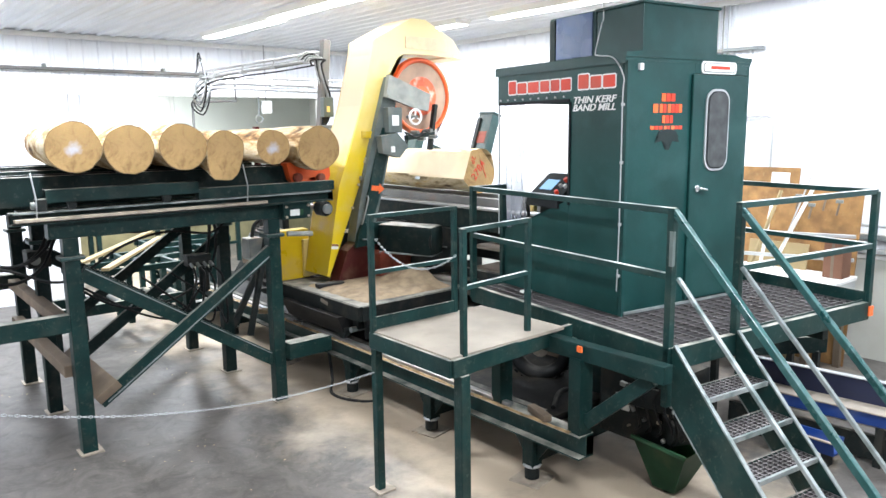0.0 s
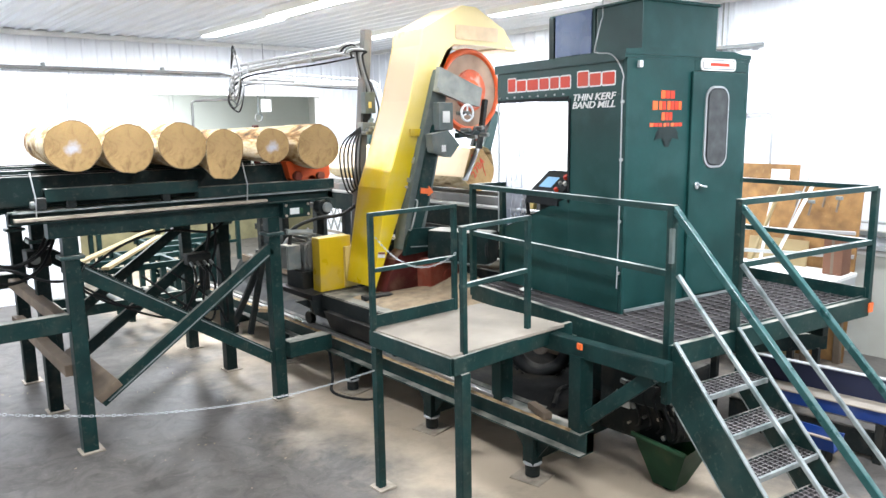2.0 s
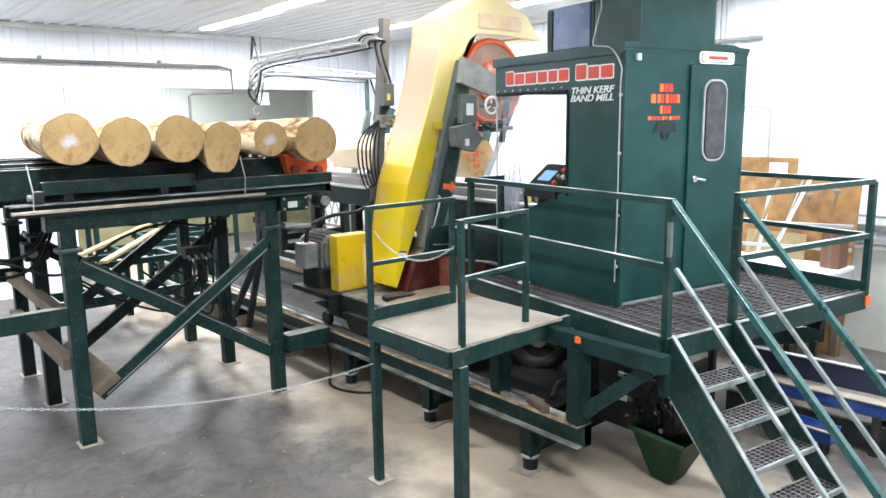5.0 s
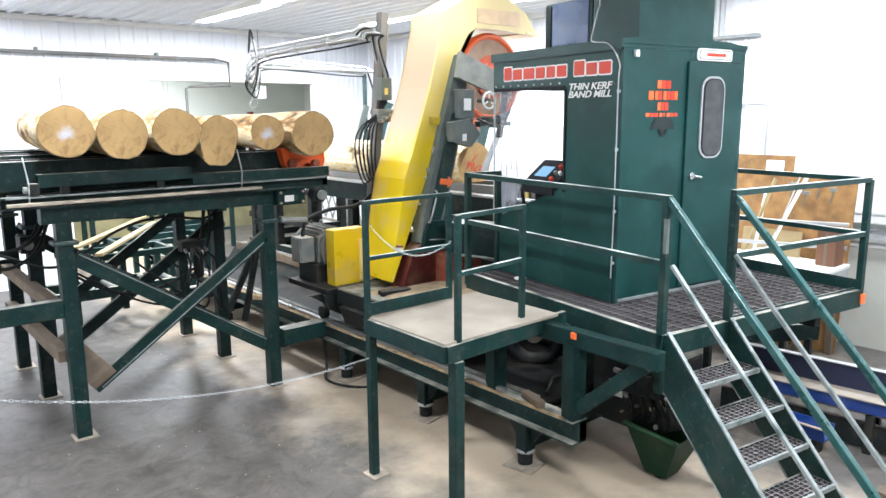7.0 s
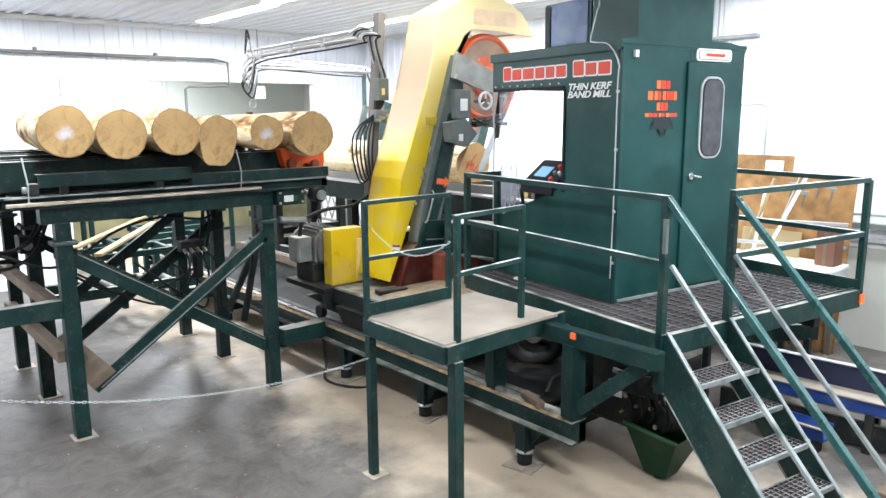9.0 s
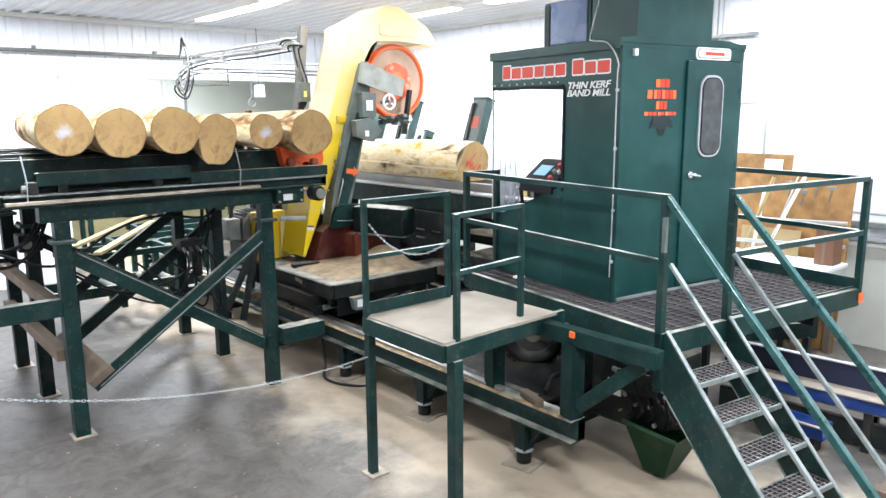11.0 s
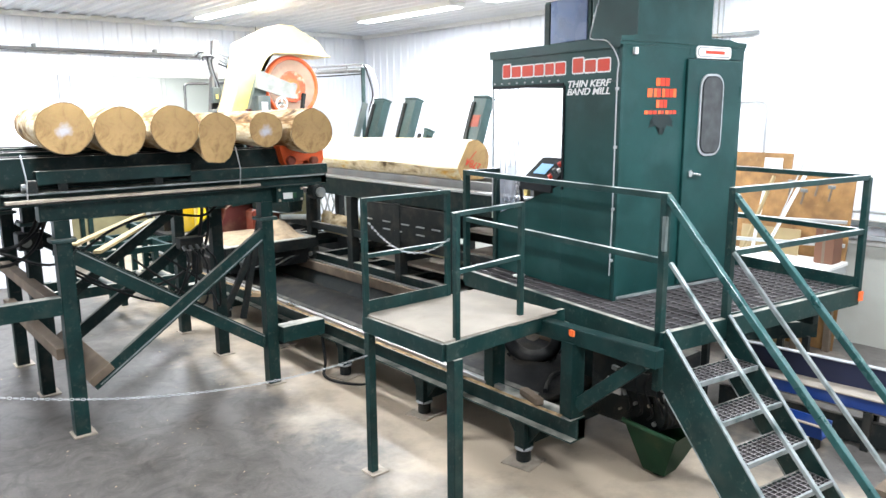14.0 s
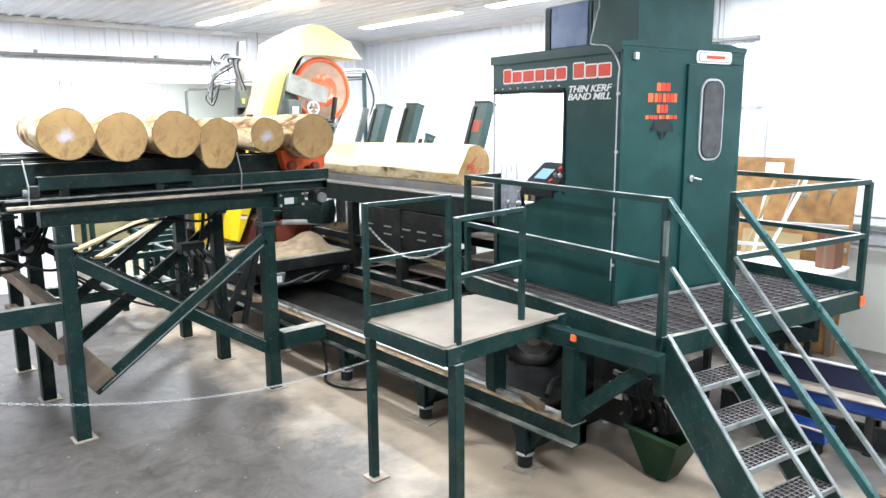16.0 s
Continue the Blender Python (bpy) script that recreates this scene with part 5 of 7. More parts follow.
def console():
    t = thing("control_console", "black control console with a lit screen and buttons", "control panel", (4.3, 4.95, 1.9), cab=True)
    b = prism([(-0.16, -0.07), (-0.16, 0.0), (0.10, 0.20), (0.16, 0.20), (0.16, -0.07)], 4.70, 5.12)
    m = pose(4.14, 0, 2.09)
    part("case", turn(b, m), black_plastic, t)
    nrm = pose(4.14, 0, 2.09) @ pose(-0.03, 0, 0.1, 0, -37.6, 0)
    part("screen", turn(box(-0.05, 0.08, 4.89, 5.05, 0.0, 0.006, 0.002), nrm), screen_glow, t, "lit blue screen")
    part("bezel", turn(box(-0.125, 0.125, 4.86, 5.10, -0.004, 0.002, 0.004), nrm), black_plastic, t)
    for y, x, r, m2 in ((4.80, 0.08, 0.022, red_paint), (4.74, 0.08, 0.02, label_white), (4.80, 0.0, 0.016, motor_grey), (4.74, 0.0, 0.016, label_white), (4.78, -0.08, 0.018, red_paint)):
        a, c = nrm @ Vector((x, y, 0)), nrm @ Vector((x, y, 0.03))
        part("button", cyl(a, c, r, seg=12), m2, t)
    part("pilot_lamp", box(3.972, 3.979, 4.80, 4.812, 2.10, 2.112), lamp_red, t, "lit red pilot lamp")
    part("pedestal", box(4.12, 4.28, 4.75, 5.10, 1.27, 2.02, 0.006), black_steel, t)
    part("joystick", cyl((4.08, 5.2, 1.86), (4.06, 5.22, 2.04), 0.016), black_plastic, t, smooth=True)
    part("yellow_box", box(4.06, 4.10, 5.12, 5.17, 1.95, 2.04, 0.005), yellow_dusty, t, "small yellow box")
    t = thing("cab_chair", "worn grey chair inside the cab", "chair", (4.75, 4.9, PZ), cab=True)
    part("cushion", box(4.45, 4.9, 4.7, 5.2, 1.72, 1.84, 0.04), motor_grey, t, smooth=True)
    part("backrest", turn(box(-0.06, 0.06, -0.24, 0.24, 0, 0.5, 0.04), pose(4.93, 4.95, 1.84, 0, 10, 0)), motor_grey, t, smooth=True)
    part("pedestal", cyl((4.68, 4.95, PZ), (4.68, 4.95, 1.73), 0.06), black_steel, t, smooth=True)


def curtain():
    t = thing("strip_curtain", "creased clear plastic curtain in the cab opening", "curtain", (CX0, 5.3, 1.75), cab=True)
    b = bmesh.new()
    rows = []
    for i in range(22):
        y = 5.54 - 0.32 * i / 21
        row = []
        for j in range(13):
            z = 2.91 - 1.15 * j / 12
            row.append(b.verts.new((CX0 + 0.04 + 0.022 * math.sin(i * 1.35 + 0.7 * math.sin(j * 0.5)) * (0.35 + j / 14), y + 0.03 * math.sin(j * 0.6) * i / 21, z)))
        rows.append(row)
    for p, q in zip(rows, rows[1:]):
        for j in range(12):
            b.faces.new((p[j], q[j], q[j + 1], p[j + 1]))
    ob = part("film", b, film_mat, t, "creased clear film", True)
    ob.visible_shadow = False


def landing():
    t = thing("landing", "green steel landing with a pale board floor and railings", "landing", (3.4, 3.85, 0))
    x0, x1, y0, y1 = 2.91, 3.76, 3.38, 4.29
    part("floor_board", box(x0, 4.02, y0 + 0.01, y1, PZ - 0.02, PZ + 0.004, 0.003), board_pale, t, "dusty pale board")
    for p, q in (((x0, y0), (4.15, y0 + 0.06)), ((x0, y0), (x0, y1)), ((x0, y1), (4.0, y1))):
        part("edge_channel", beam((*p, PZ - 0.07), (*q, PZ - 0.07), 0.04, 0.12), steel_green, t)
    part("leg", box(2.965, 3.045, 3.35, 3.43, 0, PZ - 0.13, 0.008), steel_green, t)
    part("leg", box(x0 - 0.02, x0 + 0.04, y1 - 0.08, y1 - 0.02, 0, PZ - 0.13, 0.005), steel_green, t)
    part("foot_plate", box(x0 - 0.05, x0 + 0.10, y1 - 0.13, y1 + 0.02, 0, 0.012, 0.003), plate_grey, t)
    part("foot_plate", box(2.90, 3.11, 3.285, 3.495, 0, 0.012, 0.003), plate_grey, t)
    part("leg", box(3.72, 3.78, y1 - 0.06, y1, 0.0, PZ - 0.13, 0.005), dark_green, t)
    for x, y, z in ((x0, y1 - 0.03, 2.10), (3.72, y1 - 0.01, 2.10), (3.03, y0 + 0.02, 2.07), (3.74, y0 + 0.12, 2.07)):
        part("post", box(x - 0.019, x + 0.019, y - 0.019, y + 0.019, PZ - 0.02, z, 0.004), steel_green, t)
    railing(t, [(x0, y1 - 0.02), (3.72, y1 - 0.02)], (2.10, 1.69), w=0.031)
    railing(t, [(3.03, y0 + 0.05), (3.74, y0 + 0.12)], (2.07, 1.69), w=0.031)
    part("toe_plate", box(x0, 3.72, y1 - 0.025, y1 - 0.017, PZ + 0.005, PZ + 0.10), steel_green, t)
    # rope-thin chain between two posts is a thing of its own
    chain("post_chain", "light chain hung across the landing's opening", (x0 + 0.02, y1 - 0.05, 1.93), (3.02, y0 + 0.07, 1.90), 0.155, 0.022)
    a, c = Vector((2.89, 4.23, 0.94)), Vector((-0.35, 4.23, 1.62))
    chain("barrier_chain", "light steel barrier chain slung low across the floor", tuple(a), tuple(c), 0.227, 0.022)
    s = thing("stanchion", "slim green steel stanchion post for the chain", "post", (-0.37, 4.23, 0))
    part("tube", cyl((-0.37, 4.23, 0.01), (-0.37, 4.23, 1.7), 0.022), steel_green, s, smooth=True)
    part("base", cyl((-0.37, 4.23, 0), (-0.37, 4.23, 0.02), 0.15), steel_green, s, smooth=True)


def chain(name, label, a, c, sag, size):
    a, c = Vector(a), Vector(c)
    t = thing(name, label, "chain", tuple(a))
    n = int((c - a).length * 1.06 / (size * 1.45))
    link = None
    pts = [a.lerp(c, i / n) - Vector((0, 0, sag * 4 * (i / n) * (1 - i / n))) for i in range(n + 1)]
    for i in range(n):
        p, q = pts[i], pts[i + 1]
        if link is None:
            b = ring((0, 0, 0), (0, 0, 1), size * 0.5, size * 0.15, seg=12, sides=5)
            turn(b, Matrix.Diagonal((1.0, 0.62, 1, 1)))
            me = bpy.data.meshes.new("link")
            b.to_mesh(me)
            b.free()
            me.materials.append(bright_steel)
            link = me
        d = (q - p).normalized()
        ob = new("link", link)
        ob.parent = t
        rot = d.to_track_quat("X", "Z").to_matrix().to_4x4()
        ob.matrix_local = Matrix.Translation((p + q) / 2 - a) @ rot @ pose(0, 0, 0, 90 * (i % 2), 0, 0)


# ---------- the travelling saw head ----------
HY = 7.1      # the head's plane at the start


def pivot_part(name, bm, material, parent, at, label="", smooth=False):
    """A part whose own origin is its pivot; bm is built round (0, 0, 0)."""
    me = bpy.data.meshes.new(name)
    bmesh.ops.recalc_face_normals(bm, faces=bm.faces)
    for f in bm.faces:
        f.smooth = smooth
    bm.to_mesh(me)
    bm.free()
    if smooth:
        me.set_sharp_from_angle(angle=radians(40))
    me.materials.append(material)
    ob = new(name, me)
    ob.parent = parent
    ob.location = Vector(at) - ORIGIN[parent]
    ORIGIN[ob] = Vector((0, 0, 0))
    if label:
        ob["label"] = label
    return ob


def saw_head():
    t = thing("band_saw", "leaning yellow band saw head on a dark travelling carriage", "band saw", (4.6, HY, 0.56))
    # carriage
    part("deck_plate", box(3.88, 5.30, HY - 1.2, HY + 0.42, 0.93, 0.955, 0.004), dark_green, t)
    part("deck_side", box(3.86, 3.90, HY - 1.2, HY + 0.42, 0.80, 0.95, 0.006), black_steel, t)
    part("deck_side", box(5.27, 5.31, HY - 1.2, HY + 0.42, 0.80, 0.95, 0.006), black_steel, t)
    part("deck_end", box(3.90, 5.27, HY - 1.22, HY - 1.18, 0.80, 0.95, 0.006), black_steel, t)
    part("sub_frame", box(3.98, 5.2, HY - 1.0, HY + 0.9, 0.66, 0.80, 0.006), black_steel, t)
    part("end_skirt", box(3.99, 5.19, HY - 1.14, HY - 1.10, 0.585, 0.80, 0.005), black_rubber, t, "black rubber end skirt")
    part("skirt", prism([(3.80, 0.80), (3.98, 0.80), (3.98, 0.60), (3.88, 0.60)], HY - 0.9, HY + 0.3), black_rubber, t, "scuffed black rubber skirt")
    for x in (BX, RX):
        for y in (HY - 0.85, HY + 0.75):
            part("track_wheel", cyl((x - 0.03, y, 0.63), (x + 0.03, y, 0.63), 0.07, seg=24), black_steel, t, smooth=True)
    part("outrigger", box(5.2, 5.5, HY - 0.9, HY + 0.8, 0.68, 0.76, 0.005), black_steel, t)
    part("motor_shelf", box(3.74, 4.35, HY + 0.42, HY + 1.2, 0.90, 0.955, 0.005), black_rubber, t)
    part("shelf_block", prism([(3.72, 0.90), (4.30, 0.90), (4.30, 0.62), (4.0, 0.62), (3.78, 0.74)], HY + 0.43, HY + 0.49), black_steel, t, "thick black shelf gusset")
    part("shelf_bracket", prism([(3.6, 0.90), (4.3, 0.90), (4.3, 0.66), (3.98, 0.66)], HY + 0.5, HY + 0.56), black_steel, t)
    # sawdust heap and chips riding on the deck
    b = bmesh.new()
    g = []
    for i in range(25):
        row = []
        for j in range(25):
            u, v = i / 24, j / 24
            x, y = 3.92 + 1.34 * u, HY - 1.17 + 1.32 * v
            h = 0.20 * math.exp(-((x - 5.00) ** 2 / 0.06 + (y - HY + 0.62) ** 2 / 0.10)) + 0.05 * math.exp(-((x - 4.5) ** 2 / 0.15 + (y - HY + 0.5) ** 2 / 0.3))
            edge = min(u, 1 - u, v, 1 - v)
            h = h * min(1, edge * 8) + 0.012 * noise.noise((x * 9, y * 9, 1)) - 0.004 + (0.008 if edge > 0.05 else -0.01)
            row.append(b.verts.new((x, y, 0.957 + max(h, -0.02))))
        g.append(row)
    for p, q in zip(g, g[1:]):
        for j in range(24):
            b.faces.new((p[j], q[j], q[j + 1], p[j + 1]))
    part("sawdust_mound", b, shaded_deck_dust, t, "heap of sawdust, shade put into its colour", True)
    # yellow guard: a slanted arm that arches over the top wheel
    arm = [(4.20, 1.05), (4.40, 2.07), (4.51, 2.34), (4.74, 2.97), (4.90, 3.55), (4.93, 3.72), (5.49, 4.00), (5.70, 3.995), (6.13, 3.79), (6.31, 3.57), (6.24, 3.55), (5.99, 3.575), (5.76, 3.59), (5.36, 3.58), (5.25, 3.51), (5.16, 3.36), (5.07, 3.12), (4.91, 2.63), (4.67, 2.05), (4.40, 1.42), (4.23, 1.04)]
    part("guard_front", prism(arm, HY - 0.06, HY - 0.035), yellow_front, t, "bright yellow front, pale with dust and painted glare over the wheel")
    out = [(4.20, 1.05), (4.40, 2.07), (4.51, 2.34), (4.74, 2.97), (4.90, 3.55), (4.93, 3.72), (5.49, 4.00), (5.70, 3.995), (6.13, 3.79), (6.31, 3.57), (6.29, 3.56), (6.12, 3.77), (5.69, 3.975), (5.50, 3.98), (4.955, 3.71), (4.925, 3.55), (4.765, 2.97), (4.535, 2.34), (4.425, 2.07), (4.23, 1.05)]
    part("guard_skin", prism(out, HY - 0.035, HY + 0.46), yellow_skin, t, "yellow wrap-around skin, tan with dust above")
    inn = [(5.99, 3.575), (5.76, 3.59), (5.36, 3.58), (5.25, 3.51), (5.16, 3.36), (5.07, 3.12), (4.91, 2.63), (4.89, 2.64), (5.05, 3.13), (5.14, 3.37), (5.23, 3.525), (5.35, 3.60), (5.76, 3.61), (5.99, 3.595)]
    part("guard_lining", prism(inn, HY - 0.035, HY + 0.40), yellow_dusty, t)
    part("guard_back", prism(arm, HY + 0.44, HY + 0.46), yellow_dusty, t)
    part("guard_tip", prism([(6.13, 3.60), (6.34, 3.58), (6.33, 3.555), (6.13, 3.575)], HY - 0.07, HY + 0.46), cream_dust_glare, t)
    part("name_decal", prism(rounded(5.38, 6.02, 3.64, 3.79, 0.02), HY - 0.072, HY - 0.061), tan_panel, t, "faded tan name panel")
    part("warning_label", turn(box(-0.045, 0.045, -0.0025, 0.0, -0.03, 0.03), pose(4.313, HY - 0.0615, 1.383, 0, 8, 0)), label_white, t, "small warning label")
    part("warning_band", turn(box(-0.045, 0.045, -0.004, -0.0025, 0.005, 0.028), pose(4.313, HY - 0.0615, 1.383, 0, 8, 0)), red_dull, t)
    for z, x in ((2.62, 4.88), (2.95, 5.0), (2.33, 4.77), (2.12, 4.69)):
        part("latch", box(x - 0.02, x + 0.05, HY - 0.09, HY - 0.06, z, z + 0.05, 0.005), steel, t, "steel latch")
        part("latch_pin", cyl((x + 0.015, HY - 0.10, z - 0.03), (x + 0.015, HY - 0.10, z + 0.08), 0.012, seg=8), motor_grey, t)
    part("grab_handle", tube(spline([(4.62, HY - 0.15, 1.62), (4.60, HY - 0.22, 1.66), (4.68, HY - 0.22, 1.90), (4.72, HY - 0.15, 1.94)], 6), 0.010, seg=6), pipe_grey, t, "bent grey grab handle", True)
    for k in range(6):
        z = 1.55 + 0.26 * k
        x = 4.47 + (z - 1.55) * 0.36
        part("edge_bolt", cyl((x, HY - 0.085, z), (x, HY - 0.06, z), 0.016, seg=6), plate_grey, t)
    part("hinge_block", box(4.72, 4.86, HY - 0.085, HY - 0.058, 2.60, 2.68, 0.006), yellow_paint, t)
    # grey saw column
    col = [(4.53, 1.42), (4.62, 1.87), (4.80, 2.50), (5.02, 3.20), (5.06, 3.30), (5.20, 3.25), (5.12, 2.70), (5.04, 2.36), (4.92, 1.91), (4.78, 1.42)]
    part("column", prism(col, HY - 0.14, HY + 0.02), grey_green, t, "grey-green steel saw column")
    part("column_plate", prism([(4.60, 1.42), (4.70, 1.87), (4.88, 2.50), (4.96, 2.72), (5.08, 2.68), (5.0, 2.36), (4.88, 1.91), (4.70, 1.42)], HY - 0.16, HY - 0.141), steel_green, t)
    part("top_block", prism([(5.03, 3.32), (5.64, 3.11), (5.60, 2.91), (5.42, 2.94), (4.98, 3.07)], HY - 0.21, HY - 0.15), pale_grey, t, "grey wheel mount block")
    part("mount_rib", prism([(4.99, 3.10), (5.45, 2.95), (5.44, 2.92), (4.98, 3.06)], HY - 0.24, HY - 0.211), pale_grey, t)
    part("tension_box", box(4.98, 5.18, HY - 0.24, HY - 0.13, 2.66, 2.95, 0.008), grey_green, t)
    part("guide_box", prism([(4.86, 2.62), (5.09, 2.66), (5.25, 2.50), (5.12, 2.37), (4.88, 2.43)], HY - 0.26, HY - 0.15), grey_green, t, "grey blade guide box")
    for x, z, s in ((5.08, 2.80, 0.06), (5.02, 2.47, 0.035)):
        part("plate_label", box(x - s * 0.8, x + s * 0.8, HY - 0.267 if z < 2.6 else HY - 0.246, HY - 0.261 if z < 2.6 else HY - 0.241, z - s, z + s), label_white, t, "small white label")
    part("arrow", turn(prism([(-0.09, -0.03), (0.015, -0.03), (0.015, -0.06), (0.09, 0), (0.015, 0.06), (0.015, 0.03), (-0.09, 0.03)], 0, 0.003), pose(4.86, HY - 0.168, 2.02, 0, 8, 0)), orange_marker, t, "orange arrow")
    hw = pivot_part("hand_wheel", ring((0, 0, 0), (0, 1, 0), 0.085, 0.013, seg=28, sides=8), plastic_white, t, (5.33, HY - 0.30, 2.84), "white three-spoke hand wheel", True)
    for a in (90, 210, 330):
        part("spoke", beam((0, 0, 0), (0.085 * math.cos(radians(a)), 0, 0.085 * math.sin(radians(a))), 0.018, 0.012, bevel=0), plastic_white, hw)
    part("hub", cyl((0, -0.02, 0), (0, 0.16, 0), 0.022, seg=12), motor_grey, hw)
    # wheels
    wheels = []
    for name, c, R, m in (("top_wheel", (5.73, HY + 0.12, 3.10), 0.475, orange_paint), ("bottom_wheel", (4.92, HY + 0.13, 1.26), 0.27, red_paint)):
        b = cyl((0, -0.02, 0), (0, 0.05, 0), R * 0.86, seg=48)
        w = pivot_part(name, b, wheel_dusty if R > 0.4 else m, t, c, "orange-rimmed band wheel with a dusty web" if R > 0.4 else "red painted lower band wheel", True)
        part("rim", ring((0, 0.01, 0), (0, 1, 0), R * 0.92, R * 0.08, seg=48, sides=10, wide=1.6), m, w, smooth=True)
        part("hub", cyl((0, -0.06, 0), (0, 0.02, 0), R * 0.26, seg=24, bevel=0.01), m, w, smooth=True)
        if R < 0.4:
            part("inner_ring", ring((0, -0.02, 0), (0, 1, 0), R * 0.5, R * 0.05, seg=40, sides=8), m, w, smooth=True)
        part("boss", cyl((0, -0.09, 0), (0, -0.05, 0), R * 0.13, seg=18, bevel=0.006), motor_grey, w, smooth=True)
        if R > 0.4:
            part("inner_plate", cyl((0, -0.045, 0), (0, -0.018, 0), R * 0.5, seg=40, bevel=0.012), orange_scuffed, w, "scuffed orange inner plate", True)
        for k in range(5 if R < 0.4 else 0):
            a = 2 * math.pi * k / 5
            part("web", cyl((R * 0.55 * math.cos(a), -0.024, R * 0.55 * math.sin(a)), (R * 0.55 * math.cos(a), -0.019, R * 0.55 * math.sin(a)), R * 0.10, seg=18), sawdust, w, "dusty round web panel")
        wheels.append(w)
    # blade
    a, c = Vector((5.72, HY + 0.13, 3.10)), Vector((4.92, HY + 0.13, 1.26))
    d = (a - c).normalized()
    nrm = Vector((d.z, 0, -d.x))
    b = beam((c + nrm * 0.27).lerp(a + nrm * 0.455, 0.52), a + nrm * 0.455, 0.10, 0.003, bevel=0, up=tuple(nrm))
    part("saw_blade", b, blade_steel, t, "thin steel saw blade")
    part("saw_blade", beam(c - nrm * 0.27, a - nrm * 0.455, 0.10, 0.003, bevel=0, up=tuple(nrm)), steel, t, "thin steel saw blade")
    # blade guide
    part("guide_arm", beam((5.26, HY - 0.20, 2.60), (5.80, HY - 0.05, 2.64), 0.06, 0.06), dark_green, t)
    part("guide_post", beam((5.88, HY + 0.0, 3.0), (5.78, HY + 0.0, 2.44), 0.05, 0.06), black_steel, t)
    for x, z in ((5.42, 2.66), (5.52, 2.58), (5.62, 2.68), (5.70, 2.60)):
        part("guide_bolt", cyl((x, HY - 0.24, z), (x, HY - 0.10, z), 0.022, seg=10), motor_grey, t)
    part("guide_hose", tube(spline([(5.20, HY - 0.25, 2.66), (5.36, HY - 0.3, 2.60), (5.48, HY - 0.26, 2.68), (5.62, HY - 0.2, 2.64)], 6), 0.012, seg=6), black_rubber, t, smooth=True)
    # lower guard
    part("lower_guard", prism([(4.30, 0.96), (4.44, 1.32), (4.58, 1.42), (4.86, 1.38), (5.16, 1.28), (5.20, 0.96)], HY - 0.12, HY + 0.06), maroon, t, "maroon lower wheel guard")
    ch = part("dust_chute", beam((4.93, HY - 0.16, 1.45), (5.21, HY - 0.82, 1.44), 0.30, 0.34, bevel=0.05), dark_green, t, "dark steel sawdust chute over the heap", True)
    part("chute_lip", ring((5.205, HY - 0.80, 1.44), (0.28, -0.66, 0), 0.15, 0.016, seg=28, sides=6), black_steel, ch, smooth=True)
    part("chute_strap", beam((4.90, HY - 0.20, 1.29), (5.24, HY - 0.78, 1.275), 0.31, 0.02), worn_glint_edge, ch)
    part("rubber_pad", turn(box(-0.16, 0.16, -0.06, 0.06, 0, 0.05, 0.015), pose(4.16, HY - 0.18, 0.957, 0, 0, -12)), black_rubber, t, "black rubber pad")
    lamp = part("work_lamp", prism([(4.166 - 0.09, 0.80), (4.166 + 0.09, 0.80), (4.166 + 0.05, 0.66), (4.166 - 0.05, 0.66)], HY - 1.28, HY - 1.20), motor_grey, t, "grey boxy bracket under the deck")
    part("lens", box(4.166 - 0.035, 4.166 + 0.035, HY - 1.285, HY - 1.281, 0.69, 0.77), plastic_white, lamp)
    part("axle", cyl((3.92, HY - 0.95, 0.66), (5.35, HY - 0.95, 0.66), 0.03), motor_grey, t, smooth=True)
    part("wood_chip", turn(box(-0.004, 0.004, -0.07, 0.07, -0.02, 0.02, 0.004), pose(3.855, HY - 0.55, 0.90, 10, 0, 0)), board_pale, t, "pale chip stuck to the deck side")
    for k in range(4):
        part("cable", tube(spline([(4.1 + 0.2 * k, HY - 1.12, 0.72), (4.3 + 0.15 * k, HY - 1.16, 0.63 - 0.01 * k), (4.7 + 0.1 * k, HY - 1.14, 0.70), (5.1, HY - 1.10, 0.66 + 0.02 * k)], 6), 0.012, seg=6), black_rubber if k % 2 else motor_grey, t, smooth=True)
    part("lower_guard_door", prism([(4.74, 0.97), (4.74, 1.27), (4.80, 1.30), (5.14, 1.28), (5.20, 1.22), (5.16, 1.02), (5.10, 0.97)], HY - 0.34, HY - 0.12), red_dull, t, "red lower guard door")
    part("door_boss", cyl((4.99, HY - 0.37, 1.11), (4.99, HY - 0.34, 1.11), 0.075, bevel=0.008), red_dull, t, smooth=True)
    part("door_flange", box(4.74, 4.80, HY - 0.35, HY - 0.341, 0.98, 1.27, 0.004), red_dull, t)
    part("column_foot", prism([(4.52, 1.36), (4.56, 1.52), (4.62, 1.64), (4.98, 1.62), (5.20, 1.50), (5.24, 1.33), (4.86, 1.38)], HY - 0.19, HY - 0.142), beam_green, t, "dark green column foot plate")
    part("foot_ledge", beam((4.60, HY - 0.2, 1.45), (5.22, HY - 0.2, 1.40), 0.02, 0.012), worn_glint_edge, t)
    part("lower_back", box(4.4, 5.3, HY + 0.1, HY + 0.40, 0.96, 1.5, 0.01), black_steel, t)
    # drive belt guard and motor
    part("belt_guard", box(3.90, 4.30, HY + 0.50, HY + 0.66, 0.95, 1.54, 0.012), yellow_paint, t, "yellow belt guard box")
    part("belt_guard", box(4.2, 4.75, HY + 0.46, HY + 0.62, 0.97, 1.42, 0.01), yellow_dusty, t)
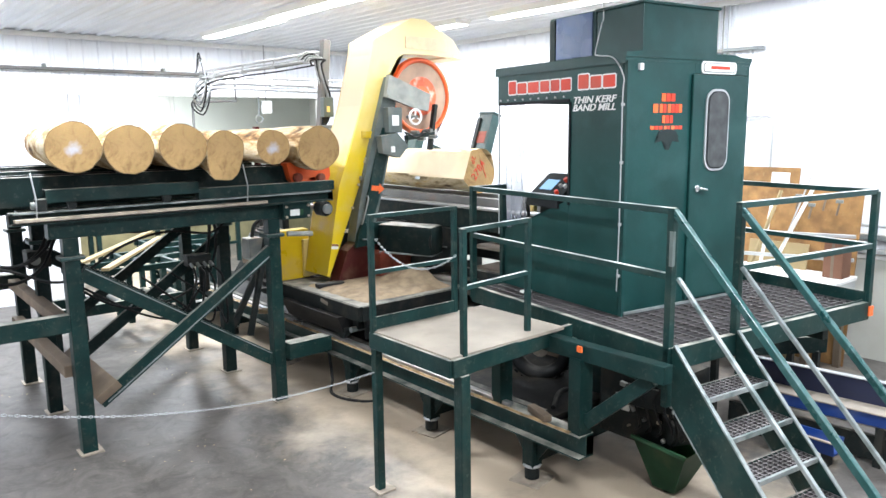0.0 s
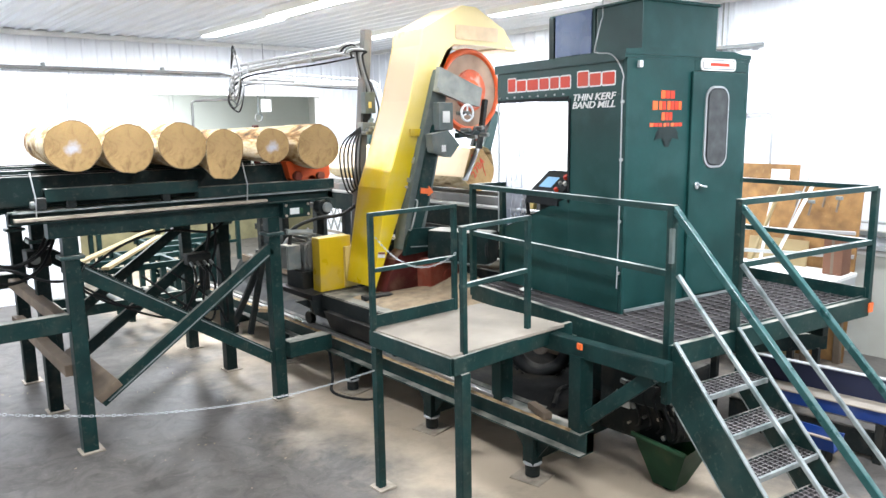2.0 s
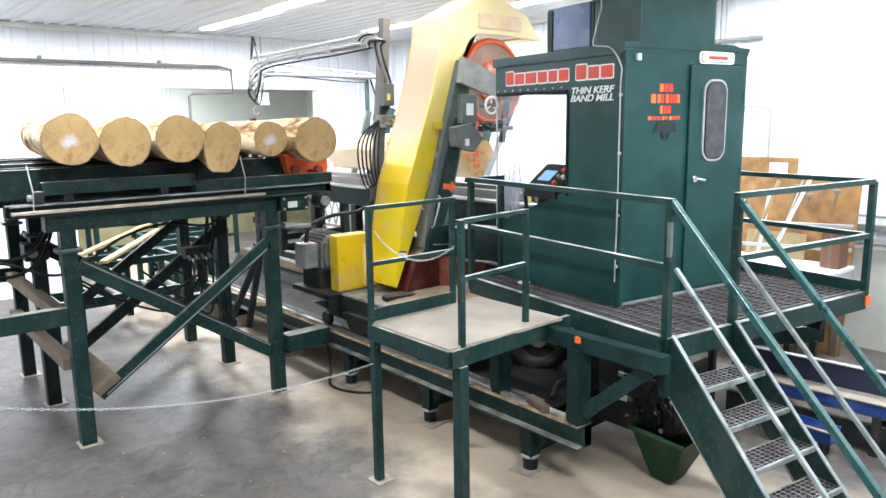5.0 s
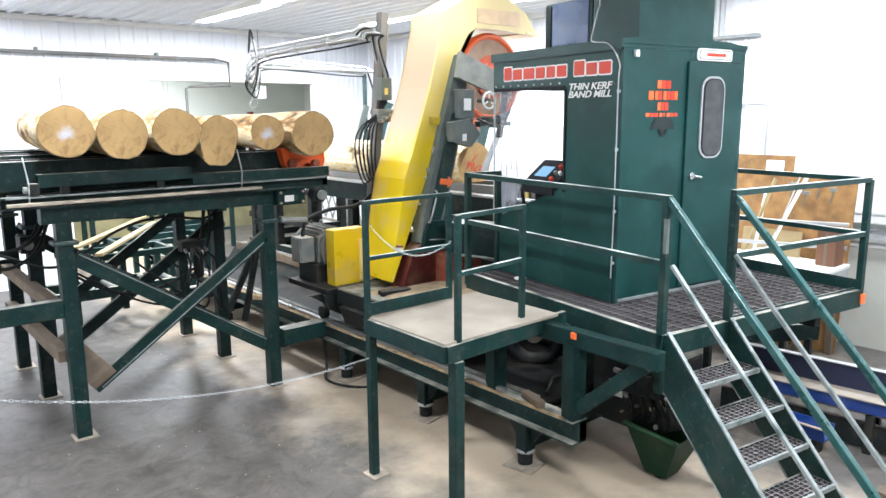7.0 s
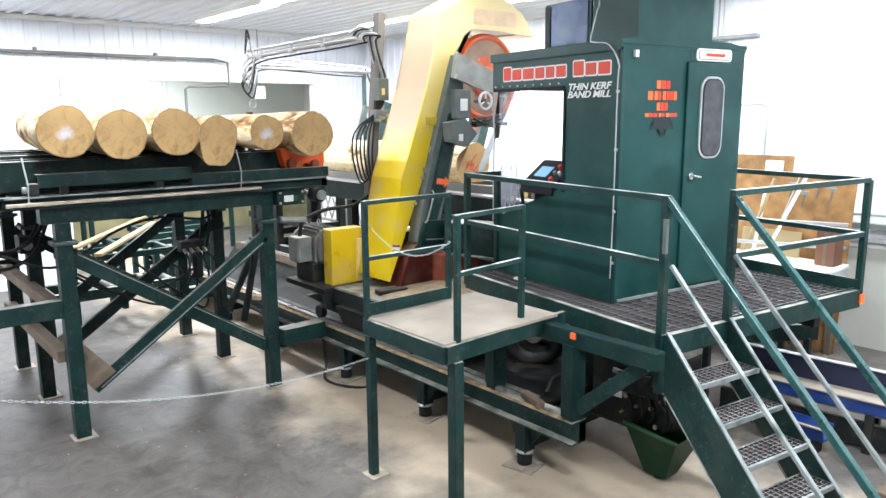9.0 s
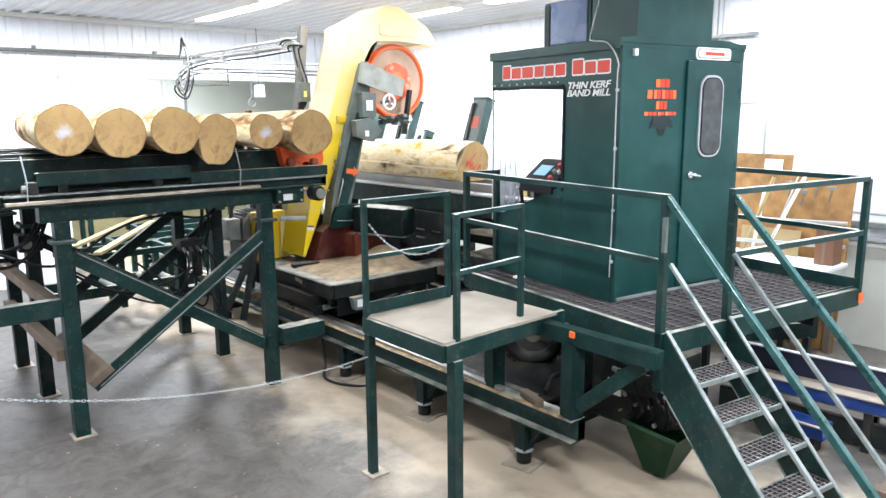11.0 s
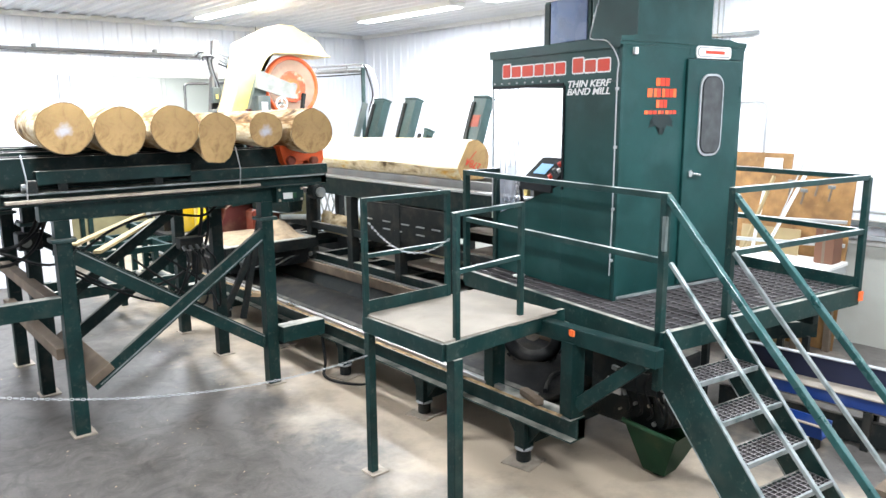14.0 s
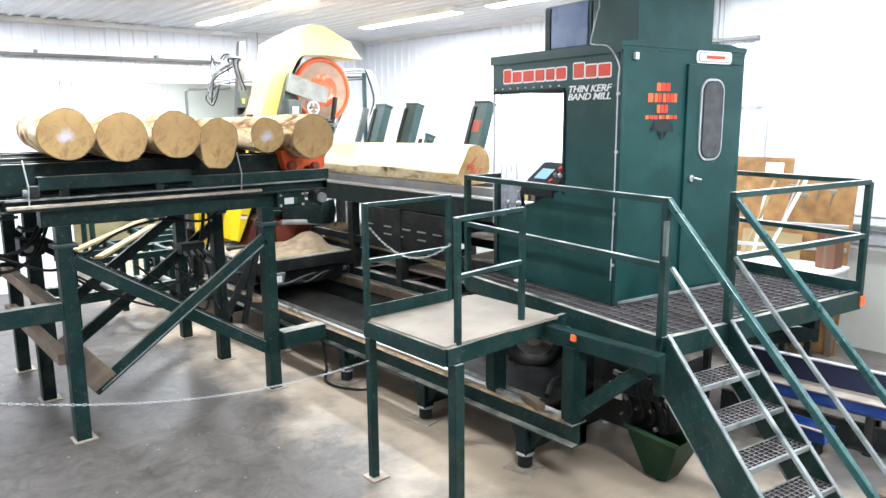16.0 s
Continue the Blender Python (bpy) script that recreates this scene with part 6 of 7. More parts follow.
    mo = part("motor", cyl((4.0, HY + 0.70, 1.33), (4.0, HY + 1.14, 1.33), 0.19, seg=32, bevel=0.012), motor_grey, t, "grey finned electric motor", True)
    for k in range(28):
        a = 2 * math.pi * k / 28
        part("fin", beam((4.0 + 0.205 * math.cos(a), HY + 0.74, 1.33 + 0.205 * math.sin(a)), (4.0 + 0.205 * math.cos(a), HY + 1.08, 1.33 + 0.205 * math.sin(a)), 0.006, 0.04, bevel=0, up=(math.cos(a), 0, math.sin(a))), motor_grey, mo)
    part("fan_cover", cyl((4.0, HY + 1.12, 1.33), (4.0, HY + 1.22, 1.33), 0.2, r2=0.17, seg=32), motor_grey, mo, smooth=True)
    for k in range(7):
        part("cooling_rib", box(4.0 - 0.19 + 0.055 * k, 4.0 - 0.18 + 0.055 * k, HY + 0.66, HY + 0.70, 1.20, 1.46, 0.002), motor_grey, mo)
    part("end_bell", cyl((4.0, HY + 0.655, 1.33), (4.0, HY + 0.70, 1.33), 0.175, seg=28, bevel=0.012), mast_grey, mo, smooth=True)
    part("eye_bolt", ring((4.0, HY + 0.9, 1.575), (1, 0, 0), 0.028, 0.008, seg=16, sides=6), steel, mo, smooth=True)
    part("terminal_lid", box(3.632, 3.64, HY + 0.73, HY + 0.91, 1.21, 1.45, 0.003), pale_grey, mo)
    part("terminal_box", box(3.64, 3.80, HY + 0.72, HY + 0.92, 1.20, 1.46, 0.01), motor_grey, mo, "grey terminal box")
    part("motor_foot", box(3.82, 4.18, HY + 0.74, HY + 1.10, 0.955, 1.15, 0.006), black_steel, mo)
    part("motor_cable", tube(spline([(3.72, HY + 0.82, 1.46), (3.8, HY + 0.86, 1.62), (4.1, HY + 0.9, 1.70), (4.45, HY + 0.9, 1.72), (4.70, HY + 0.88, 1.85)], 8), 0.022, seg=8), black_rubber, t, "thick black cable", True)
    # hose mast
    my = HY + 0.91
    part("mast", beam((4.60, my, 0.95), (4.88, my, 3.80), 0.10, 0.10, up=(0, 1, 0)), mast_grey, t, "dark square hose mast")
    part("mast_foot", box(4.5, 4.84, my - 0.4, my + 0.1, 0.9, 0.96, 0.005), black_steel, t)
    part("junction_box", box(4.74, 4.88, my - 0.14, my - 0.05, 2.86, 3.10, 0.008), grey_green, t, "grey junction box")
    part("box_label", box(4.78, 4.82, my - 0.146, my - 0.141, 2.92, 2.99), yellow_dusty, t, "yellow warning label")
    part("valve_block", box(4.68, 4.94, my - 0.16, my - 0.05, 2.62, 2.76, 0.006), motor_grey, t, "hose valve block")
    for k in range(6):
        part("fitting", cyl((4.68 + 0.05 * k, my - 0.24, 2.64 + 0.03 * (k % 3)), (4.68 + 0.05 * k, my - 0.15, 2.64 + 0.03 * (k % 3)), 0.018, seg=10), steel, t)
        h = spline([(4.80 + 0.012 * k, my - 0.08, 3.1), (4.74 + 0.015 * k, my - 0.09, 2.80), (4.66 - 0.045 * k, my - 0.14, 2.55), (4.62 - 0.052 * k, my - 0.16, 2.3), (4.64 - 0.035 * k, my - 0.14, 2.08 - 0.02 * k), (4.67, my - 0.08, 2.0), (4.66 + 0.014 * k, my - 0.07, 1.75), (4.64, my - 0.05, 1.4)], 7)
        part("hose", tube(h, 0.010, seg=6), black_rubber, t, "black hydraulic hose", True)
    # hoses that leave the boom, bend over and run down the mast
    for k in range(5):
        e = 0.022 * k

        def off(d, z):
            # d metres out along the boom's usual bearing
            return (4.86 - 0.766 * d + e * 0.4, my - 0.06 + 0.643 * d - e, z)
        h = spline([off(0.36 - e, 3.58 - e), off(0.27, 3.64 - e), off(0.19 - e, 3.64 - e), off(0.15, 3.50), off(0.11, 3.30), off(0.06, 3.14), off(0.05, 3.0)], 7)
        part("hose", tube(h, 0.012, seg=6), (pipe_grey, black_rubber, motor_grey)[k % 3], t, "hose bent over the mast top", True)
    return t, wheels


# ---------- two-link hose boom between the mast and a fixed stand ----------
STAND = Vector((6.8625, 9.956, 3.46))
L1, L2 = 2.15, 2.8


def link_mesh(n, drops, low):
    b = tube([(0, 0, 0), (n, 0, 0)], 0.018)
    tube([(0.05, 0.05, -0.09), (n - 0.05, 0.05, -0.09)], 0.014, b)
    tube([(0.0, 0, low), (n, 0, 0.4 * low)], 0.016, b)
    for k in range(4):
        x = n * (0.12 + 0.25 * k)
        tube([(x, 0, 0.01), (x, 0.05, -0.1)], 0.012, b)
        box(x - 0.03, x + 0.03, -0.02, 0.07, -0.12, -0.08, 0.004, b)
    return b


def hose_boom():
    st = thing("hose_stand", "slim pale steel stand for the hose boom", "stand", (STAND.x, STAND.y, 0))
    part("pole", cyl((STAND.x, STAND.y, 0), (STAND.x, STAND.y, STAND.z - 0.05), 0.035), dusty_green, st, smooth=True)
    part("foot_plate", box(STAND.x - 0.15, STAND.x + 0.15, STAND.y - 0.15, STAND.y + 0.15, 0, 0.015), steel_green, st)
    for k in range(3):
        h = spline([(STAND.x, STAND.y - 0.03, STAND.z), (STAND.x + 0.06 * k, STAND.y - 0.1, STAND.z - 0.1), (STAND.x + 0.10 + 0.05 * k, STAND.y - 0.12, 3.0), (STAND.x + 0.03, STAND.y - 0.1, 2.7), (STAND.x + 0.02 * k, STAND.y - 0.06, 2.2)], 7)
        part("hose", tube(h, 0.013, seg=6), plastic_white if k else black_rubber, st, "hanging hose", True)
    out = []
    for name, n, label, lo in (("hose_boom_inner", L1, "grey pipe boom with hoses, hung from the mast", -0.50), ("hose_boom_outer", L2, "grey pipe boom with hoses, hung from the stand", -0.12)):
        t = thing(name, label, "boom", (0, 0, 0), group="hose boom")
        part("pipe_frame", link_mesh(n, 4, lo), pipe_grey, t, smooth=True)
        for k in range(3):
            z = -0.05 - 0.05 * k
            h = spline([(0.0, 0.02 * k, z), (n * 0.3, 0.03, z - 0.01), (n * 0.6, 0.03, z), (n * 0.92, 0.02, z - 0.02), (n + 0.08 + 0.03 * k, 0.02, z - 0.12 - 0.05 * k), (n, 0.05, z - 0.30 - 0.04 * k), (n - 0.12, 0.03, z - 0.12), (n - 0.10, 0.02, z + 0.12), (n - 0.02, 0.0, 0.16 + 0.05 * k), (n + 0.05, 0.0, 0.02)], 6)
            part("hose", tube(h, 0.011, seg=6), (bright_steel, motor_grey, black_rubber)[k], t, "hose looped along the boom", True)
        out.append(t)
    return out


def boom_rows(head_rows):
    """Angles of both links at each time, from where the mast stands."""
    a_rows, b_rows = [], []
    for t, dy in head_rows:
        m = Vector((4.85, HY + 0.91 + dy, 3.66))
        f = Vector((STAND.x, STAND.y, 0)) - Vector((m.x, m.y, 0))
        d = min(max(f.length, L2 - L1 + 0.02), L1 + L2 - 0.02)
        a = math.atan2(f.y, f.x) + math.acos((L1 * L1 + d * d - L2 * L2) / (2 * L1 * d))
        e = m + L1 * Vector((math.cos(a), math.sin(a), 0))
        g = Vector((e.x - STAND.x, e.y - STAND.y))
        a_rows.append((t, pose(m.x, m.y, m.z, 0, 4.0, math.degrees(a))))
        b_rows.append((t, pose(STAND.x, STAND.y, STAND.z, 0, 0, math.degrees(math.atan2(g.y, g.x)))))
    return a_rows, b_rows


# ---------- the log on the mill, and the slab that the saw takes off ----------
LOG_R, LOG_N, LOG_Y = 0.262, 3.05, 6.35
FLAT1, FLAT2 = 0.205, 0.190
A1, A2 = radians(270), radians(150)


def log_radius(a, v):
    return LOG_R * (1 - 0.06 * v) * (1 + 0.10 * noise.noise((1.2 * math.cos(a) + 31, 3.5 * v, 1.2 * math.sin(a))) + 0.025 * noise.noise((5 * math.cos(a) + 3, 14 * v, 5 * math.sin(a))))


def mill_log():
    t = thing("mill_log", "squared-off log with sawn faces and yellow flaky bark", "log", (0, 0, 0))
    s = thing("slab", "bark-covered slab sawn from the log", "slab", (0, 0, 0))
    rows, seg = 26, 72
    skins = {k: bmesh.new() for k in ("bark", "flat1", "flat2", "slab_bark", "slab_face")}

    def pt(a, v, which):
        r = log_radius(a, v)
        if which in ("slab_bark",):
            return r
        lim = [(FLAT1, A1), (FLAT2, A2)]
        best, tag = r, "bark"
        for i, (d, ang) in enumerate(lim):
            c = math.cos(a - ang)
            if c > 0.2 and d / c < best:
                best, tag = d / c, "flat%d" % (i + 1)
        return best, tag

    def quad(b, p):
        b.faces.new([b.verts.new(q) for q in p])

    ends = [[], []]
    for i in range(rows):
        for j in range(seg):
            a0, a1 = 2 * math.pi * j / seg, 2 * math.pi * (j + 1) / seg
            v0, v1 = i / rows, (i + 1) / rows
            P, tags, Q, cut = [], [], [], True
            for a, v in ((a0, v0), (a0, v1), (a1, v1), (a1, v0)):
                r, tag = pt(a, v, "log")
                P.append(Vector((r * math.cos(a), v * LOG_N, r * math.sin(a))))
                tags.append(tag)
                rr = log_radius(a, v)
                cut &= FLAT2 / max(math.cos(a - A2), 0.05) < rr and math.cos(a - A2) > 0.2
                Q.append(Vector((rr * math.cos(a), v * LOG_N, rr * math.sin(a))))
            tag = max(set(tags), key=tags.count)
            quad(skins[tag], P)
            if cut:
                quad(skins["slab_bark"], Q)
                k = Vector((math.cos(A2), 0, math.sin(A2))) * 0.004
                quad(skins["slab_face"], [p + k for p in P][::-1])
            if i == 0:
                ends[0].append(P[0])
            if i == rows - 1:
                ends[1].append(P[1])
    for k, m, own, nm, lb in (("bark", bark_yellow, t, "bark", "yellow flaky bark"), ("flat1", sapwood, t, "sawn_face", "pale sawn face"), ("flat2", sapwood, t, "sawn_face", "pale sawn face"), ("slab_bark", bark_yellow, s, "bark", "yellow flaky bark"), ("slab_face", sapwood, s, "sawn_face", "pale sawn face")):
        b = skins[k]
        bmesh.ops.remove_doubles(b, verts=b.verts, dist=0.0005)
        part(nm, b, m, own, lb, True)
    for e, pts in enumerate(ends):
        b = bmesh.new()
        off = Vector((0, -0.003 if e == 0 else 0.003, 0))
        c = b.verts.new(off)
        vs = [b.verts.new(p + off) for p in pts]
        for j in range(seg):
            b.faces.new((c, vs[j], vs[(j + 1) % seg]))
        part("sawn_end", b, cut_end, t, "tan sawn end with red crayon marks")
    # crayon number and strokes on the near end
    b = words("2784", 0.13, 0.0)
    turn(b, pose(0.0, -0.006, 0.0) @ pose(0, 0, 0, 0, -160, 0) @ pose(-0.14, 0, -0.02))
    part("crayon_number", b, red_ink, t, "red crayon number")
    b = turn(words("2P", 0.09, 0.0), pose(-0.13, -0.007, -0.17))
    part("crayon_mark", b, red_ink, t, "red crayon mark")
    part("crayon_stroke", beam((-0.10, -0.007, 0.0), (0.05, -0.007, 0.13), 0.003, 0.010, bevel=0), red_ink, t)
    return t, s


# ---------- round about ----------
def right_side():
    for i, (x, y0, y1, h, lean, m, lb) in enumerate(((8.55, 3.83, 5.2, 2.2, 6, plywood, "brown plywood sheet leaning on the wall"), (8.45, 3.08, 4.6, 1.98, 7, plywood, "brown plywood sheet leaning on the wall"), (8.30, 3.55, 4.25, 1.35, 8, lumber_yellow, "pale wooden panel leaning on plywood"))):
        t = thing("plywood_sheet", lb, "board", (x, (y0 + y1) / 2, 0), group="leaning boards")
        part("sheet", turn(box(-0.009, 0.009, y0, y1, 0, h, 0.002), pose(x, 0, 0, 0, lean, 0)), m, t)
    t = thing("paper_notice", "white paper notice pinned on plywood", "paper", (8.70, 4.2, 1.9))
    part("sheet", turn(box(-0.003, 0.0, 3.94, 4.16, 1.97, 2.14), pose(8.535, 0, 0, 0, 6, 0)), label_white, t)
    for y, dy, h, r, m in ((4.3, -0.25, 2.0, 0.018, lumber_yellow), (3.9, -0.35, 1.95, 0.022, lumber_yellow), (3.75, -0.6, 2.1, 0.02, white_paint), (3.55, 0.1, 1.8, 0.02, white_paint), (3.62, -0.55, 2.6, 0.008, bright_steel)):
        t = thing("stick", "long pale stick leaning against the boards", "stick", (8.0, y + 0.4, 0), group="leaning sticks")
        part("rod", cyl((7.95, y + 0.45, 0), (8.36, y + dy + 0.3, h), r, seg=8), m, t)
    for k in range(4):
        y, z = 3.30 + 0.15 * k, 1.80 + 0.06 * math.sin(k * 2.3)
        t = thing("hand_tool", "small worn hand tool hung on plywood", "tool", (8.62, y, z), group="hung tools")
        part("handle", cyl((8.60, y, z + 0.02), (8.585, y + 0.02, z - 0.12), 0.013, seg=8), timber, t)
        part("tool_head", box(8.585, 8.605, y - 0.04, y + 0.04, z + 0.02, z + 0.06, 0.006), motor_grey, t)
    t = thing("cardboard_box", "dark brown carton standing on a table", "box", (8.3, 3.4, 1.05))
    part("carton", box(8.17, 8.40, 3.06, 3.26, 1.045, 1.44, 0.006), brown_box, t)
    part("tape", box(8.168, 8.17, 3.15, 3.18, 1.05, 1.44), timber, t)
    t = thing("work_table", "steel work table with a white top and tubular legs", "table", (7.9, 4.2, 0))
    part("tabletop", box(7.45, 8.5, 3.02, 5.6, 1.00, 1.04, 0.006), white_paint, t, "white tabletop")
    part("apron", box(7.46, 7.50, 3.04, 5.58, 0.88, 1.0, 0.004), grey_green, t)
    part("apron", box(7.46, 8.49, 3.03, 3.07, 0.88, 1.0, 0.004), bright_steel, t)
    for x in (7.55, 8.4):
        for y in (3.13, 5.4):
            part("leg", box(x - 0.035, x + 0.035, y - 0.035, y + 0.035, 0, 0.9, 0.005), timber if y < 4 else grey_green, t)
    for z in (1.22, 1.48):
        part("guard_rail", beam((8.45, 3.05, z), (7.6, 5.5, z + 0.0), 0.04, 0.04), bright_steel, t)
    # conduit loop and trunking on the wall
    t = thing("wall_conduit", "thin white conduit loop on the wall", "conduit", (8.95, 4.6, 1.5))
    part("pipe", tube(spline([(8.95, 5.03, 2.80), (8.95, 4.58, 2.80), (8.95, 4.35, 2.80), (8.95, 4.28, 2.71), (8.95, 4.28, 2.3), (8.95, 4.28, 1.25)], 8), 0.016, seg=8), pipe_grey, t, smooth=True)
    for k in range(4):
        part("pipe", cyl((8.94, 4.92 + 0.07 * k, 1.25), (8.94, 4.92 + 0.07 * k, 4.2), 0.012, seg=8), pale_grey if k % 2 else bright_steel, t, smooth=True)
    part("bracket", box(8.90, 8.97, 4.45, 5.2, 3.62, 3.66), motor_grey, t)
    t = thing("cable_trunking", "grey cable trunking along the wall ledge", "trunking", (8.95, 3.0, 1.4))
    part("tray", box(8.88, 8.97, -2, 3.6, 1.40, 1.46, 0.004), motor_grey, t)
    part("tray", box(8.90, 8.97, -2, 3.6, 1.24, 1.29, 0.004), bright_steel, t)
    part("pipe", cyl((8.92, -2, 1.56), (8.92, 3.6, 1.56), 0.02, seg=8), bright_steel, t, smooth=True)
    # low roller bench beyond the platform
    t = thing("roller_bench", "dark green roller bench on thin legs", "bench", (6.9, 3.2, 0))
    part("side_rail", beam((6.1, 3.45, 0.62), (7.1, 2.75, 0.62), 0.05, 0.16), dark_green, t)
    part("side_rail", beam((6.35, 3.8, 0.62), (7.35, 3.1, 0.62), 0.05, 0.16), dark_green, t)
    for k in range(6):
        f = 0.08 + 0.17 * k
        part("roller", cyl((6.1 + f, 3.45 - 0.7 * f, 0.67), (6.35 + f, 3.8 - 0.7 * f, 0.67), 0.035), steel, t, smooth=True)
    for x, y in ((6.2, 3.38), (7.02, 2.8), (6.45, 3.73), (7.27, 3.15)):
        part("leg", box(x - 0.03, x + 0.03, y - 0.03, y + 0.03, 0, 0.56, 0.004), black_steel, t)


def blue_conveyor():
    t = thing("chip_conveyor", "blue sheet steel conveyor trough with a dark far side", "conveyor", (6.3, 2.2, 0))

    def P(f, s, z):
        # along the trough f, across s
        return (5.95 + 1.2 * s + 0.10 * f, 3.1 - f + 0.25 * s, z)
    for s0, m, z0, z1, nm in ((0.0, blue_paint, 0.34, 0.44, "near_side"), (0.42, navy, 0.24, 0.54, "far_side")):
        a, c = Vector(P(0, s0, 0)), Vector(P(3.4, s0, 0))
        part(nm, beam(a + Vector((0, 0, (z0 + z1) / 2)), c + Vector((0, 0, (z0 + z1) / 2)), 0.03, z1 - z0), m, t)
        part("lip", beam(a + Vector((0, 0, z1 + 0.006)), c + Vector((0, 0, z1 + 0.006)), 0.06, 0.014), board_pale if s0 < 0.1 else bright_steel, t, "worn pale lip")
    a, c = Vector(P(0, 0.21, 0.33)), Vector(P(3.4, 0.21, 0.33))
    part("trough_floor", beam(a, c, 0.5, 0.02), board_pale, t, "dusty pale trough floor")
    for f in (0.3, 1.2, 2.2, 3.1):
        for s in (0.02, 0.40):
            p = P(f, s, 0)
            part("leg", box(p[0] - 0.03, p[0] + 0.03, p[1] - 0.03, p[1] + 0.03, 0, 0.33, 0.003), black_steel, t)
    part("chain_guard", beam(Vector(P(0, 0.05, 0.14)), Vector(P(3.4, 0.05, 0.14)), 0.05, 0.20), black_steel, t, "black lower chain guard")
    t = thing("blue_tray", "small blue steel tray on the floor by the stairs", "tray", (5.75, 2.5, 0))
    part("pan", prism([(5.70, 0.24), (5.73, 0.13), (5.89, 0.13), (5.92, 0.24), (5.905, 0.24), (5.875, 0.145), (5.745, 0.145), (5.715, 0.24)], 2.10, 2.62), blue_paint, t)
    for ly in (2.16, 2.54):
        part("foot", box(5.74, 5.88, ly, ly + 0.04, 0, 0.132, 0.004), black_steel, t)
    part("lip", box(5.69, 5.72, 2.10, 2.62, 0.24, 0.252, 0.003), board_pale, t, "pale worn lip")
    part("rail", box(5.4, 6.0, 1.5, 1.6, 0.0, 0.05, 0.004), timber, t)


def under_platform():
    t = thing("trailer_wheel", "worn black ribbed tyre hanging under the platform", "wheel", (4.68, 4.22, 0.75))
    c = (4.68, 4.22, 0.75)
    part("tyre", ring(c, (0.82, 0.57, 0), 0.235, 0.06, seg=40, sides=14, wide=1.3), black_rubber, t, smooth=True)
    for k in range(24):
        a = 2 * math.pi * k / 24
        p = Vector(c) + 0.292 * Vector((-0.57 * math.cos(a), 0.82 * math.cos(a), math.sin(a)))
        part("tread_block", beam(p - Vector((0.057, 0.04, 0)), p + Vector((0.057, 0.04, 0)), 0.04, 0.02, bevel=0.003, up=(-0.57 * math.cos(a), 0.82 * math.cos(a), math.sin(a))), black_rubber, t)
    part("hub", cyl(Vector(c) - Vector((0.03, 0.02, 0)), Vector(c) + Vector((0.03, 0.02, 0)), 0.075, bevel=0.01), plate_grey, t, "dusty hub", True)
    part("hanger", tube([(4.68, 4.22, 1.03), (4.69, 4.225, 1.24)], 0.012, seg=6), black_steel, t)
    t = thing("power_unit", "oily dark power unit with a white label", "engine", (4.7, 2.9, 0.4))
    part("block", box(4.40, 5.0, 2.75, 3.35, 0.35, 0.88, 0.03), black_steel, t)
    part("pump", cyl((4.36, 2.72, 0.55), (4.62, 2.60, 0.55), 0.12, bevel=0.02), black_steel, t, smooth=True)
    part("tank", box(4.7, 5.4, 3.3, 3.9, 0.4, 0.8, 0.02), dark_green, t)
    part("label", box(4.385, 4.398, 3.06, 3.18, 0.58, 0.70), label_white, t, "white warning label")
    part("label_band", box(4.381, 4.384, 3.07, 3.17, 0.67, 0.69), red_ink, t)
    for k in range(3):
        part("pipe", tube(spline([(4.4, 2.75 + 0.06 * k, 0.85), (4.35, 2.7 + 0.05 * k, 0.72), (4.38, 2.68 + 0.05 * k, 0.6), (4.45, 2.66, 0.45 + 0.03 * k)], 6), 0.014, seg=6), black_rubber, t, smooth=True)
    part("cover", turn(box(-0.10, 0.10, -0.2, 0.2, -0.08, 0.08, 0.04), pose(4.42, 2.88, 0.72, 0, 20, 8)), black_steel, t, smooth=True)
    part("bracket", beam((4.36, 3.12, 0.80), (4.36, 2.66, 0.74), 0.03, 0.035), pale_grey, t, "bare worn bracket")
    part("bracket", beam((4.40, 3.0, 0.86), (4.44, 2.62, 0.84), 0.05, 0.02), red_dull, t, "rusty red bar")
    rnd = random.Random(3)
    for k in range(16):
        y, z = rnd.uniform(2.58, 3.1), rnd.uniform(0.45, 0.85)
        part("bolt", cyl((4.345, y, z), (4.375, y, z), rnd.uniform(0.008, 0.02), seg=6), (plate_grey, motor_grey, steel)[k % 3], t)
    for k in range(5):
        y = 2.60 + 0.09 * k
        part("hose", tube(spline([(4.38, y, 0.84), (4.32, y + 0.03, 0.70 + 0.02 * k), (4.33, y - 0.04, 0.56), (4.42, y + 0.06, 0.44)], 6), 0.011, seg=6), black_rubber, t, smooth=True)
    for px, py in ((4.97, 3.28), (5.3, 3.4), (5.3, 3.8)):
        part("leg", box(px - 0.03, px + 0.03, py - 0.03, py + 0.03, 0, 0.36, 0.004), black_steel, t)
    t = thing("hopper", "green sheet steel funnel hopper standing on the floor", "hopper", (4.55, 2.78, 0))
    b = bmesh.new()
    top = [(4.32, 2.97, 0.43), (4.32, 2.54, 0.40), (4.80, 2.54, 0.42), (4.80, 2.97, 0.42)]
    bot = [(4.46, 2.88, 0.03), (4.46, 2.70, 0.03), (4.62, 2.70, 0.03), (4.62, 2.88, 0.03)]
    tv, bv = [b.verts.new(p) for p in top], [b.verts.new(p) for p in bot]
    for k in range(4):
        b.faces.new((tv[k], tv[(k + 1) % 4], bv[(k + 1) % 4], bv[k]))
    b.faces.new(bv)
    bmesh.ops.solidify(b, geom=b.faces[:], thickness=0.012)
    part("funnel", b, funnel_green, t)
